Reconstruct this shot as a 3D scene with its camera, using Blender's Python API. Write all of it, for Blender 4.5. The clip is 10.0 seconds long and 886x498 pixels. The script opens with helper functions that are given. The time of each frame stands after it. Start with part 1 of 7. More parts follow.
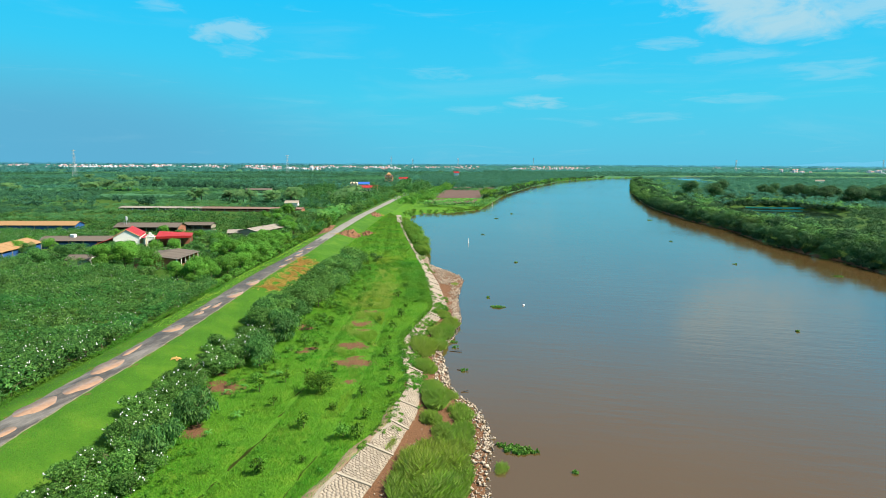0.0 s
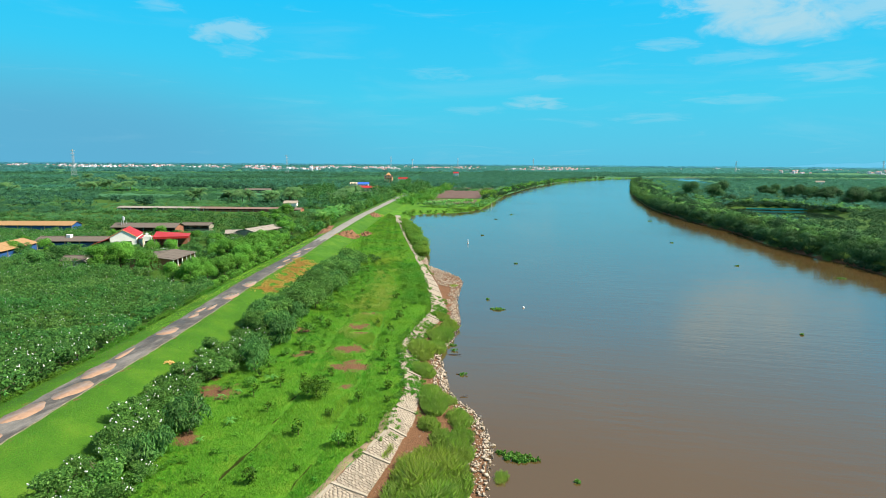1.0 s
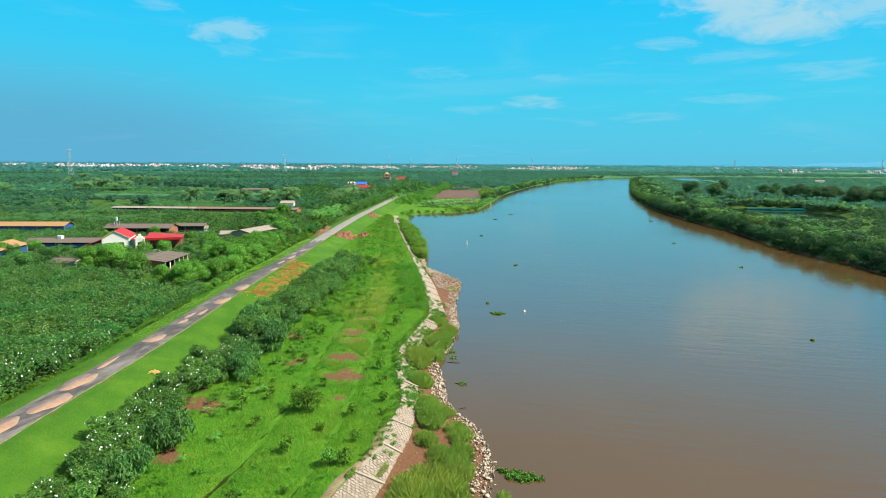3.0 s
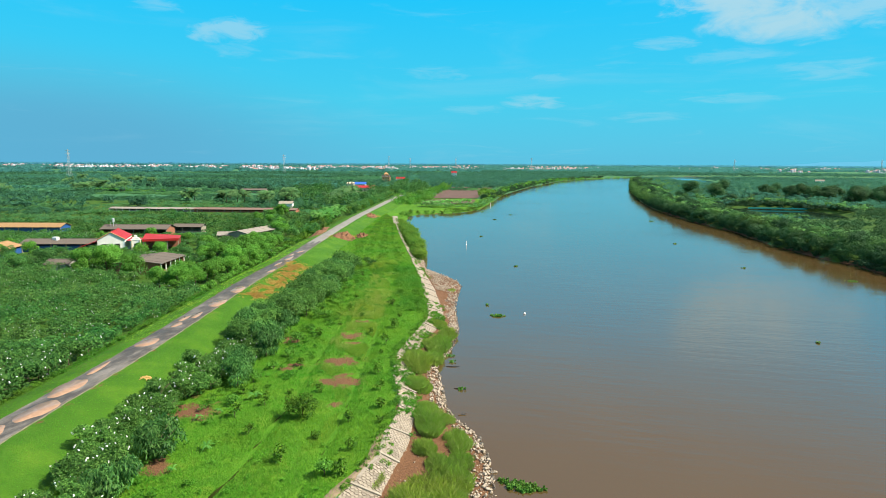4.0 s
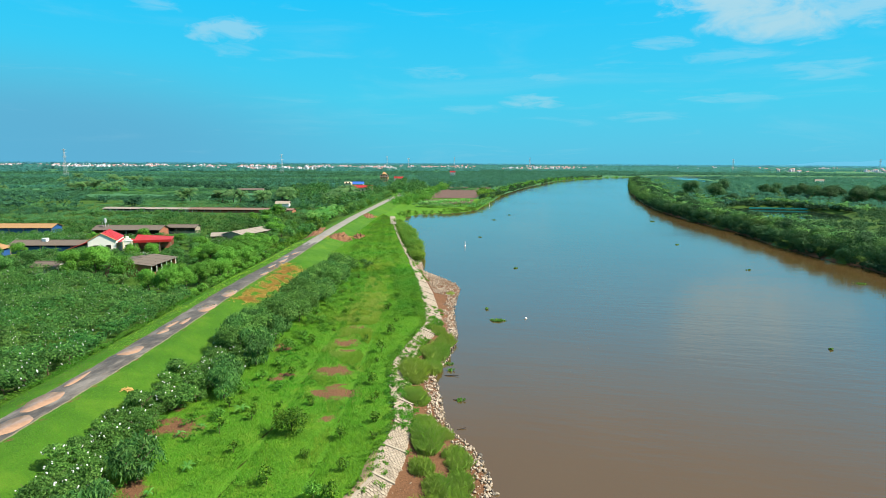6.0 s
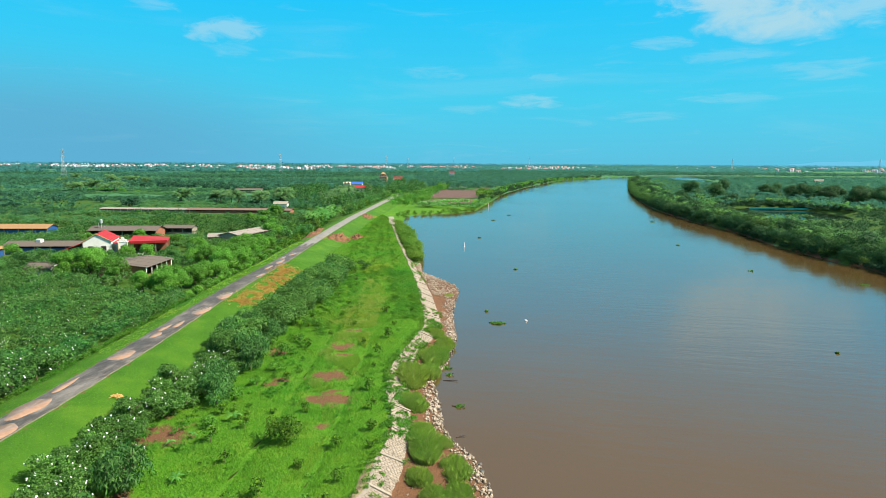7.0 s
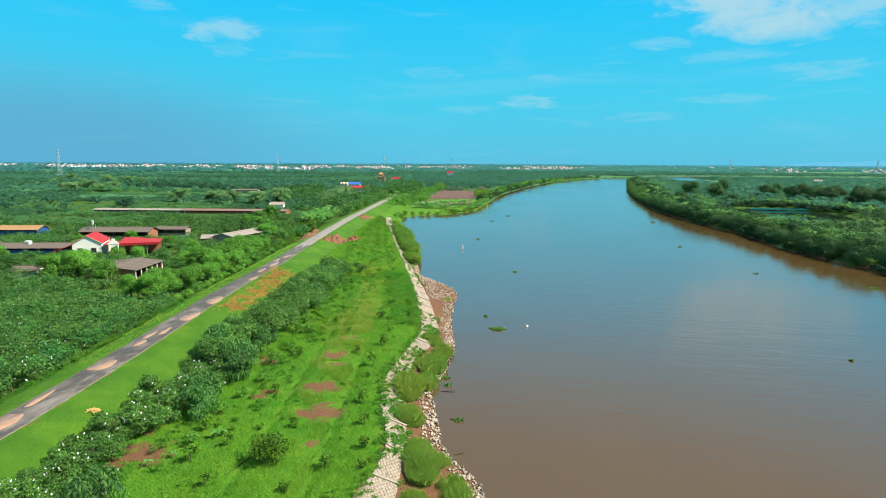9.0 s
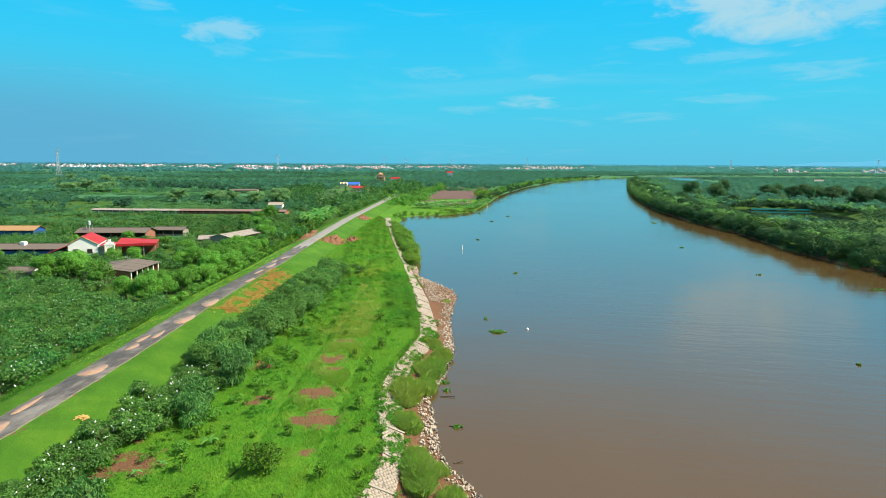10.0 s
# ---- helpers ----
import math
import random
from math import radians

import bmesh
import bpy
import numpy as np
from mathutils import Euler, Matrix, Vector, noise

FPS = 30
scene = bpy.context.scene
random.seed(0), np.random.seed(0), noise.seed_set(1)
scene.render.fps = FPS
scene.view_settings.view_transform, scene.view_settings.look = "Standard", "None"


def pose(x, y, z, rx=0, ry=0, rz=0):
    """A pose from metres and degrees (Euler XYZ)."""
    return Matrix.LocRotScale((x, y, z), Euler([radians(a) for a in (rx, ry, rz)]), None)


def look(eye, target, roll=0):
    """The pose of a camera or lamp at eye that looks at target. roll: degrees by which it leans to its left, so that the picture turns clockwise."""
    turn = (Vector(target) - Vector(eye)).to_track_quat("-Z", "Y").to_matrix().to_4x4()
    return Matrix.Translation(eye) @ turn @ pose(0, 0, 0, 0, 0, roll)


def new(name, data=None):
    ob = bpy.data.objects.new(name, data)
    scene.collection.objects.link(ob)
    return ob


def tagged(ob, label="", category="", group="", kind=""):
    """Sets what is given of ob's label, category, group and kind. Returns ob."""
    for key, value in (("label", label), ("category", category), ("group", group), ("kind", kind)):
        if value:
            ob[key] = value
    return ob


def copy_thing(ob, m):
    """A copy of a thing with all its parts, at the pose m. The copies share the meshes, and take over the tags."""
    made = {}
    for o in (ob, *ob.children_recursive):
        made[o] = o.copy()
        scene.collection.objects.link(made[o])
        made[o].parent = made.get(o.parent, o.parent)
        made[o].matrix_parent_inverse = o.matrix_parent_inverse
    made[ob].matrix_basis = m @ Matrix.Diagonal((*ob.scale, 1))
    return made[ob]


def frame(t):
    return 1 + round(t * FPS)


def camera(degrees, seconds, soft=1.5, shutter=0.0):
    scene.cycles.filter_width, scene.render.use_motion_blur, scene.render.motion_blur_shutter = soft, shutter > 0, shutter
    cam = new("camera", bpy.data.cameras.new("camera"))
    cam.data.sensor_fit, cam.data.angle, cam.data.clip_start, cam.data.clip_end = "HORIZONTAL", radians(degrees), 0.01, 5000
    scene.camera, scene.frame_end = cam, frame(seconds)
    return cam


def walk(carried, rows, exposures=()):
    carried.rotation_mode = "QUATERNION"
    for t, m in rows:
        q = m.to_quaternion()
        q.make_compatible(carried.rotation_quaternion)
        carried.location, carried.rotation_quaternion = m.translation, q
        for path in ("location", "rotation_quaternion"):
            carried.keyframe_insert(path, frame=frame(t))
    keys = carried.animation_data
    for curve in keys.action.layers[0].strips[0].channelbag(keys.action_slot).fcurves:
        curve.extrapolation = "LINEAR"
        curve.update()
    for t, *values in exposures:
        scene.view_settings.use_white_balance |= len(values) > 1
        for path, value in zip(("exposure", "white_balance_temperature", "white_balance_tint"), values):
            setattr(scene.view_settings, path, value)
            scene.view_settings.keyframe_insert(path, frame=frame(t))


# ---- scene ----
cam = camera(73.7, 10.0, soft=0.6)
PATH = [
    (0, (1.701, -2.722, 28.676), (1.288, -0.787, 28.385), 0.3),
    (0.5, (1.62, -1.949, 28.659), (1.207, -0.014, 28.368), 0.3),
    (1, (1.472, -1.17, 28.656), (1.06, 0.766, 28.366), 0.4),
    (1.5, (1.296, -0.293, 28.675), (0.885, 1.643, 28.384), 0.4),
    (2, (1.112, 0.57, 28.69), (0.703, 2.506, 28.4), 0.4),
    (2.5, (0.939, 1.406, 28.713), (0.531, 3.342, 28.421), 0.4),
    (4, (0.537, 4.034, 28.727), (0.131, 5.971, 28.435), 0.3),
    (4.5, (0.33, 4.918, 28.732), (-0.074, 6.855, 28.44), 0.3),
    (5, (0.155, 5.933, 28.73), (-0.248, 7.87, 28.438), 0.3),
    (5.5, (-0.042, 6.878, 28.708), (-0.444, 8.815, 28.415), 0.3),
    (7, (-0.531, 9.624, 28.67), (-0.929, 11.562, 28.377), 0.3),
    (7.5, (-0.687, 10.579, 28.647), (-1.084, 12.517, 28.355), 0.3),
    (8, (-0.862, 11.517, 28.606), (-1.257, 13.455, 28.314), 0.3),
    (8.5, (-1.02, 12.45, 28.575), (-1.414, 14.389, 28.283), 0.3),
    (9, (-1.23, 13.364, 28.581), (-1.622, 15.303, 28.289), 0.3),
    (9.5, (-1.377, 14.239, 28.577), (-1.769, 16.178, 28.285), 0.3),
    (10, (-1.457, 15.098, 28.581), (-1.849, 17.038, 28.289), 0.3),
]
walk(cam, [(t, look(eye, goal, roll)) for t, eye, goal, roll in PATH])

# ---- world, sun ----
SUN_AZ, SUN_EL = 86.0, 48.0        # degrees from north (+y) towards +x, and above the horizon
world = bpy.data.worlds.new("world")
scene.world = world
world.use_nodes = True
wn, wl = world.node_tree.nodes, world.node_tree.links
wn.clear()
w_out = wn.new("ShaderNodeOutputWorld")
w_bg = wn.new("ShaderNodeBackground")
w_sky = wn.new("ShaderNodeTexSky")
w_sky.sky_type = "NISHITA"
w_sky.sun_disc = False
w_sky.sun_elevation, w_sky.sun_rotation = radians(SUN_EL), radians(SUN_AZ)
w_sky.air_density, w_sky.dust_density, w_sky.ozone_density = 1.0, 0.6, 2.0
w_tint = wn.new("ShaderNodeMix")
w_tint.data_type, w_tint.blend_type = "RGBA", "MULTIPLY"
w_tint.inputs[0].default_value = 1.0
w_tint.inputs[7].default_value = (0.55, 1.0, 1.12, 1)
wl.new(w_sky.outputs[0], w_tint.inputs[6])
w_co = wn.new("ShaderNodeTexCoord")
w_sep = wn.new("ShaderNodeSeparateXYZ")
wl.new(w_co.outputs["Generated"], w_sep.inputs[0])
w_ramp = wn.new("ShaderNodeValToRGB")
for w_pos in (0.1, 0.25, 0.45):
    w_ramp.color_ramp.elements.new(w_pos)
SKY = [(0.0, (0.095, 0.53, 0.76)), (0.10, (0.052, 0.605, 0.845)), (0.25, (0.009, 0.57, 0.95)), (0.45, (0.32, 0.36, 0.44)), (1.0, (0.40, 0.52, 0.74))]
for w_el, (w_pos, w_col) in zip(w_ramp.color_ramp.elements, SKY):
    w_el.position, w_el.color = w_pos, (*w_col, 1)
wl.new(w_sep.outputs[2], w_ramp.inputs[0])
w_gain = wn.new("ShaderNodeMix")
w_gain.data_type, w_gain.blend_type, w_gain.clamp_result = "RGBA", "MULTIPLY", False
w_gain.inputs[0].default_value, w_gain.inputs[7].default_value = 1.0, (10.5, 10.5, 10.6, 1)
wl.new(w_ramp.outputs[0], w_gain.inputs[6])
w_mix = wn.new("ShaderNodeMix")
w_mix.data_type = "RGBA"
w_mix.inputs[0].default_value = 0.92
wl.new(w_tint.outputs[2], w_mix.inputs[6])
wl.new(w_gain.outputs[2], w_mix.inputs[7])


def cloud_noise(scale, stretch, low, high, detail=6.0):
    """Streaky cloud cover, from 0 to 1, over the whole sky."""
    mp = wn.new("ShaderNodeMapping")
    mp.inputs["Scale"].default_value = (1, 1, stretch)
    nz = wn.new("ShaderNodeTexNoise")
    nz.inputs["Scale"].default_value, nz.inputs["Detail"].default_value, nz.inputs["Roughness"].default_value = scale, detail, 0.6
    nz.inputs["Distortion"].default_value = 0.6
    ra = wn.new("ShaderNodeMapRange")
    ra.inputs[1].default_value, ra.inputs[2].default_value = low, high
    ra.interpolation_type = "SMOOTHSTEP"
    wl.new(w_co.outputs["Generated"], mp.inputs[0])
    wl.new(mp.outputs[0], nz.inputs["Vector"])
    wl.new(nz.outputs[0], ra.inputs[0])
    return ra.outputs[0]


def math_node(op, a, b):
    m = wn.new("ShaderNodeMath")
    m.operation = op
    for k, v in enumerate((a, b)):
        if isinstance(v, (int, float)):
            m.inputs[k].default_value = v
        else:
            wl.new(v, m.inputs[k])
    return m.outputs[0]


def cloud_bank(az, el, wide, high):
    """A soft ellipse of sky in which one larger cloud drifts, 1 in its middle."""
    mp = wn.new("ShaderNodeMapping")
    mp.vector_type = "TEXTURE"
    a, e = radians(az), radians(el)
    mp.inputs["Location"].default_value = (math.sin(a) * math.cos(e), math.cos(a) * math.cos(e), math.sin(e))
    mp.inputs["Rotation"].default_value = (0, 0, -a)
    mp.inputs["Scale"].default_value = (wide, 0.6, high)
    ln = wn.new("ShaderNodeVectorMath")
    ln.operation = "LENGTH"
    wl.new(w_co.outputs["Generated"], mp.inputs[0])
    wl.new(mp.outputs[0], ln.inputs[0])
    ra = wn.new("ShaderNodeMapRange")
    ra.inputs[1].default_value, ra.inputs[2].default_value, ra.inputs[3].default_value, ra.inputs[4].default_value = 0.2, 1.0, 1.0, 0.0
    ra.interpolation_type = "SMOOTHSTEP"
    wl.new(ln.outputs["Value"], ra.inputs[0])
    return ra.outputs[0]


def cloud_piece(az, el, wide, high, scale, stretch, strength, ragged=2.3, low=0.25, top=1.35):
    """One cloud with a torn outline: a soft ellipse eaten into by streaky noise."""
    torn = math_node("MULTIPLY", math_node("SUBTRACT", cloud_noise(scale, stretch, 0.0, 1.0, 9.0), 0.5), ragged)
    ra = wn.new("ShaderNodeMapRange")
    ra.inputs[1].default_value, ra.inputs[2].default_value, ra.inputs[4].default_value = low, top, strength
    ra.interpolation_type = "SMOOTHSTEP"
    mask = cloud_bank(az, el, wide, high)
    wl.new(math_node("MULTIPLY", math_node("ADD", mask, torn), math_node("MINIMUM", math_node("MULTIPLY", mask, 4.0), 1.0)), ra.inputs[0])
    return ra.outputs[0]


# azimuth, elevation, half width, half height, noise scale, stretch, strength
CLOUDS = [(16.0, 12.9, 0.20, 0.085, 11.0, 2.2, 0.85), (21.5, 12.2, 0.12, 0.05, 16.0, 2.6, 0.6), (-31.2, 11.2, 0.088, 0.032, 20.0, 2.6, 0.50), (-30.5, 9.6, 0.07, 0.018, 20.0, 4.0, 0.22),
          (-36.7, 12.6, 0.06, 0.016, 20.0, 4.0, 0.28), (-3.3, 5.55, 0.075, 0.017, 20.0, 5.0, 0.40), (-1.8, 7.6, 0.06, 0.013, 22.0, 5.0, 0.22), (-12.6, 8.15, 0.08, 0.018, 20.0, 5.0, 0.18),
          (8.3, 10.3, 0.07, 0.014, 22.0, 5.0, 0.28), (13.0, 5.4, 0.12, 0.013, 16.0, 6.0, 0.24), (21.0, 7.4, 0.16, 0.020, 14.0, 6.0, 0.30), (14.0, 8.9, 0.10, 0.020, 16.0, 5.0, 0.24), (7.5, 4.1, 0.11, 0.013, 16.0, 6.0, 0.20), (-9.0, 4.9, 0.07, 0.012, 20.0, 6.0, 0.18)]
wisps = math_node("MULTIPLY", cloud_noise(2.2, 6.0, 0.5, 0.80), 0.20)
cover = math_node("MAXIMUM", wisps, math_node("MULTIPLY", cloud_noise(6.5, 7.0, 0.56, 0.80, 8.0), 0.16))
for piece in CLOUDS:
    cover = math_node("MAXIMUM", cover, cloud_piece(*piece))
w_cloud = wn.new("ShaderNodeMix")
w_cloud.data_type = "RGBA"
w_cloud.inputs[7].default_value = (4.6, 7.2, 8.2, 1)
wl.new(cover, w_cloud.inputs[0])
w_haze = wn.new("ShaderNodeMix")
w_haze.data_type = "RGBA"
w_haze.inputs[7].default_value = (1.15, 4.3, 6.6, 1)
wl.new(math_node("MULTIPLY", cloud_bank(-48.0, 1.0, 0.62, 0.16), 0.9), w_haze.inputs[0])
wl.new(w_mix.outputs[2], w_haze.inputs[6])
wl.new(w_haze.outputs[2], w_cloud.inputs[6])
wl.new(w_cloud.outputs[2], w_bg.inputs[0])
w_bg.inputs[1].default_value = 0.0518
wl.new(w_bg.outputs[0], w_out.inputs[0])

sun = new("sun", bpy.data.lights.new("sun", "SUN"))
sun.data.energy, sun.data.angle, sun.data.color = 4.8, radians(0.6), (1.0, 0.90, 0.74)
sun.matrix_world = look((60 * math.sin(radians(SUN_AZ)), 60 * math.cos(radians(SUN_AZ)), 60 * math.tan(radians(SUN_EL))), (0, 0, 0))
scene.view_settings.exposure = 0.94

# ---- materials ----
def shader(name):
    m = bpy.data.materials.new(name)
    m.use_nodes = True
    nt = m.node_tree
    return m, nt, nt.nodes["Principled BSDF"]


def ramp(nt, fac, stops):
    r = nt.nodes.new("ShaderNodeValToRGB")
    while len(r.color_ramp.elements) < len(stops):
        r.color_ramp.elements.new(0.5)
    for e, (p, c) in zip(r.color_ramp.elements, stops):
        e.position, e.color = p, (*c, 1)
    nt.links.new(fac, r.inputs[0])
    return r.outputs[0]


def noise_of(nt, scale, detail=4.0, rough=0.55, squash=(1, 1, 1), source="Object"):
    co = nt.nodes.new("ShaderNodeTexCoord")
    mp = nt.nodes.new("ShaderNodeMapping")
    mp.inputs["Scale"].default_value = squash
    nz = nt.nodes.new("ShaderNodeTexNoise")
    nz.inputs["Scale"].default_value, nz.inputs["Detail"].default_value, nz.inputs["Roughness"].default_value = scale, detail, rough
    nt.links.new(co.outputs[source], mp.inputs[0])
    nt.links.new(mp.outputs[0], nz.inputs["Vector"])
    return nz.outputs[0]


def blend(nt, fac, a, b, mode="MIX"):
    mx = nt.nodes.new("ShaderNodeMix")
    mx.data_type, mx.blend_type = "RGBA", mode
    for k, v in ((0, fac), (6, a), (7, b)):
        if isinstance(v, tuple):
            mx.inputs[k].default_value = (*v, 1)
        elif isinstance(v, (int, float)):
            mx.inputs[k].default_value = v
        else:
            nt.links.new(v, mx.inputs[k])
    return mx.outputs[2]


def remap(nt, v, a, b, c=0.0, d=1.0):
    r = nt.nodes.new("ShaderNodeMapRange")
    for k, x in ((1, a), (2, b), (3, c), (4, d)):
        r.inputs[k].default_value = x
    nt.links.new(v, r.inputs[0])
    return r.outputs[0]


def bump(nt, bsdf, height, strength, distance):
    b = nt.nodes.new("ShaderNodeBump")
    b.inputs["Strength"].default_value, b.inputs["Distance"].default_value = strength, distance
    nt.links.new(height, b.inputs["Height"])
    nt.links.new(b.outputs[0], bsdf.inputs["Normal"])


def surface(name, dark, light, big=0.3, fine=6.0, rough=0.85, relief=0.4, depth=0.03, metal=0.0, per_object=False):
    """A weathered surface: large stains, fine grain, relief."""
    m, nt, b = shader(name)
    n1, n2 = noise_of(nt, big, 3), noise_of(nt, fine, 5, 0.65)
    col = ramp(nt, n1, [(0.3, dark), (0.7, light)])
    col = blend(nt, 0.55, col, ramp(nt, n2, [(0.25, tuple(0.62 * c for c in dark)), (0.75, tuple(min(1, 1.12 * c) for c in light))]))
    if per_object:
        oi = nt.nodes.new("ShaderNodeObjectInfo")
        hs = nt.nodes.new("ShaderNodeHueSaturation")
        nt.links.new(remap(nt, oi.outputs["Random"], 0, 1, 0.78, 1.18), hs.inputs["Value"])
        nt.links.new(col, hs.inputs["Color"])
        col = hs.outputs[0]
    nt.links.new(col, b.inputs["Base Color"])
    b.inputs["Roughness"].default_value, b.inputs["Metallic"].default_value = rough, metal
    bump(nt, b, n2, relief, depth)
    return m


def leafy(name, dark, mid, light, through_light=0.3, rough=0.65, up=0.4, tufts=0.0):
    """Leaves: each its own green, some light passing through."""
    m, nt, b = shader(name)
    geo = nt.nodes.new("ShaderNodeNewGeometry")
    oi = nt.nodes.new("ShaderNodeObjectInfo")
    col = ramp(nt, geo.outputs["Random Per Island"], [(0.0, dark), (0.5, mid), (1.0, light)])
    patch = noise_of(nt, 0.09, 3, source="Object")
    hs = nt.nodes.new("ShaderNodeHueSaturation")
    nt.links.new(remap(nt, patch, 0.3, 0.7, 0.475, 0.52), hs.inputs["Hue"])
    nt.links.new(remap(nt, oi.outputs["Random"], 0, 1, 0.75, 1.2), hs.inputs["Value"])
    if tufts:
        grow = blend(nt, 0.5, noise_of(nt, 0.5, 4, 0.65), noise_of(nt, 0.13, 3, 0.6))
        col = blend(nt, 1.0, col, ramp(nt, grow, [(0.36, (1 - tufts,) * 3), (0.5, (1, 1, 1)), (0.64, (1 + 1.1 * tufts, 1 + 0.45 * tufts, 1 + tufts))]), "MULTIPLY")
    nt.links.new(col, hs.inputs["Color"])
    nt.links.new(hs.outputs[0], b.inputs["Base Color"])
    b.inputs["Roughness"].default_value = rough
    b.inputs["Specular IOR Level"].default_value = 0.15
    turn = nt.nodes.new("ShaderNodeMix")
    turn.data_type = "VECTOR"
    turn.inputs[0].default_value, turn.inputs[5].default_value = up, (0, 0, 1)
    nt.links.new(geo.outputs["Normal"], turn.inputs[4])
    flat = nt.nodes.new("ShaderNodeVectorMath")
    flat.operation = "NORMALIZE"
    nt.links.new(turn.outputs[1], flat.inputs[0])
    nt.links.new(flat.outputs[0], b.inputs["Normal"])
    tr = nt.nodes.new("ShaderNodeBsdfTranslucent")
    nt.links.new(hs.outputs[0], tr.inputs[0])
    mx = nt.nodes.new("ShaderNodeMixShader")
    mx.inputs[0].default_value = through_light
    nt.links.new(b.outputs[0], mx.inputs[1])
    nt.links.new(tr.outputs[0], mx.inputs[2])
    nt.links.new(mx.outputs[0], nt.nodes["Material Output"].inputs[0])
    return m


def ground_material():
    """Grass, mown grass, mud and orchard soil, mixed by where each lies."""
    m, nt, b = shader("ground_cover")

    def zone(name):
        a = nt.nodes.new("ShaderNodeAttribute")
        a.attribute_name = name
        return a.outputs["Fac"]
    big, mid, fine = noise_of(nt, 0.06, 3), noise_of(nt, 0.45, 4), noise_of(nt, 5.0, 5, 0.7)
    lush = ramp(nt, mid, [(0.3, (0.032, 0.125, 0.006)), (0.5, (0.056, 0.185, 0.008)), (0.72, (0.115, 0.215, 0.014))])
    lush = blend(nt, 0.4, lush, ramp(nt, fine, [(0.3, (0.03, 0.10, 0.005)), (0.7, (0.11, 0.26, 0.012))]))
    mown = ramp(nt, noise_of(nt, 0.22, 5, 0.62), [(0.3, (0.022, 0.094, 0.006)), (0.5, (0.040, 0.130, 0.008)), (0.66, (0.075, 0.172, 0.012)), (0.8, (0.13, 0.19, 0.03))])
    mown = blend(nt, 0.3, mown, ramp(nt, fine, [(0.3, (0.03, 0.10, 0.004)), (0.7, (0.095, 0.21, 0.01))]))
    mud = ramp(nt, fine, [(0.3, (0.085, 0.042, 0.020)), (0.7, (0.185, 0.096, 0.050))])
    soil = ramp(nt, fine, [(0.3, (0.02, 0.06, 0.006)), (0.7, (0.06, 0.14, 0.012))])
    field = ramp(nt, big, [(0.3, (0.036, 0.138, 0.058)), (0.7, (0.054, 0.178, 0.076))])
    field = blend(nt, 0.5, field, ramp(nt, noise_of(nt, 0.25, 5, 0.7), [(0.35, (0.034, 0.12, 0.045)), (0.65, (0.066, 0.195, 0.076))]))
    col = field
    ragged = noise_of(nt, 0.6, 5, 0.65)

    def edge(z):
        add = nt.nodes.new("ShaderNodeMath")
        add.operation = "ADD"
        nt.links.new(zone(z), add.inputs[0])
        nt.links.new(remap(nt, ragged, 0.25, 0.75, -0.38, 0.38), add.inputs[1])
        return remap(nt, add.outputs[0], 0.4, 0.6)
    for z, c in (("soil", soil), ("mown", mown), ("lush", lush), ("mud", mud)):
        col = blend(nt, edge(z), col, c)
    nt.links.new(col, b.inputs["Base Color"])
    b.inputs["Roughness"].default_value = 0.9
    b.inputs["Specular IOR Level"].default_value = 0.2
    bump(nt, b, fine, 0.8, 0.15)
    return m


def water_material():
    m, nt, b = shader("muddy_river_water")
    big = noise_of(nt, 0.018, 4, 0.6, (1, 0.55, 1))
    col = ramp(nt, big, [(0.3, (0.070, 0.0445, 0.016)), (0.7, (0.084, 0.0545, 0.0205))])
    nt.links.new(col, b.inputs["Base Color"])
    b.inputs["Roughness"].default_value = 0.08
    b.inputs["IOR"].default_value = 1.95
    ripples = noise_of(nt, 0.7, 4, 0.62, (0.24, 1.0, 1))
    swell = noise_of(nt, 0.17, 3, 0.5, (0.3, 1, 1))
    breeze = remap(nt, noise_of(nt, 0.011, 4, 0.6), 0.42, 0.62, 0.25, 1.5)
    mul = nt.nodes.new("ShaderNodeMath")
    mul.operation = "MULTIPLY"
    nt.links.new(ripples, mul.inputs[0])
    nt.links.new(breeze, mul.inputs[1])
    add = nt.nodes.new("ShaderNodeMath")
    add.operation = "MULTIPLY_ADD"
    nt.links.new(swell, add.inputs[0])
    add.inputs[1].default_value = 1.0
    nt.links.new(mul.outputs[0], add.inputs[2])
    bump(nt, b, add.outputs[0], 0.40, 0.10)
    return m


def road_material():
    m, nt, b = shader("worn_asphalt")
    patch, mid, fine = noise_of(nt, 0.4, 4, 0.6, (1, 0.45, 1)), noise_of(nt, 1.6, 5, 0.7, (1.6, 0.4, 1)), noise_of(nt, 14, 3, 0.7)
    col = ramp(nt, patch, [(0.38, (0.024, 0.024, 0.024)), (0.48, (0.042, 0.042, 0.042)), (0.54, (0.115, 0.114, 0.110)), (0.66, (0.25, 0.245, 0.232))])
    col = blend(nt, 0.5, col, ramp(nt, mid, [(0.35, (0.03, 0.027, 0.023)), (0.52, (0.085, 0.078, 0.068)), (0.7, (0.23, 0.19, 0.145))]))
    col = blend(nt, 0.18, col, ramp(nt, fine, [(0.3, (0.03, 0.03, 0.03)), (0.7, (0.22, 0.21, 0.2))]))
    b.inputs["Specular IOR Level"].default_value = 0.3
    nt.links.new(col, b.inputs["Base Color"])
    nt.links.new(remap(nt, patch, 0.35, 0.6, 0.55, 0.92), b.inputs["Roughness"])
    bump(nt, b, mid, 0.3, 0.03)
    return m


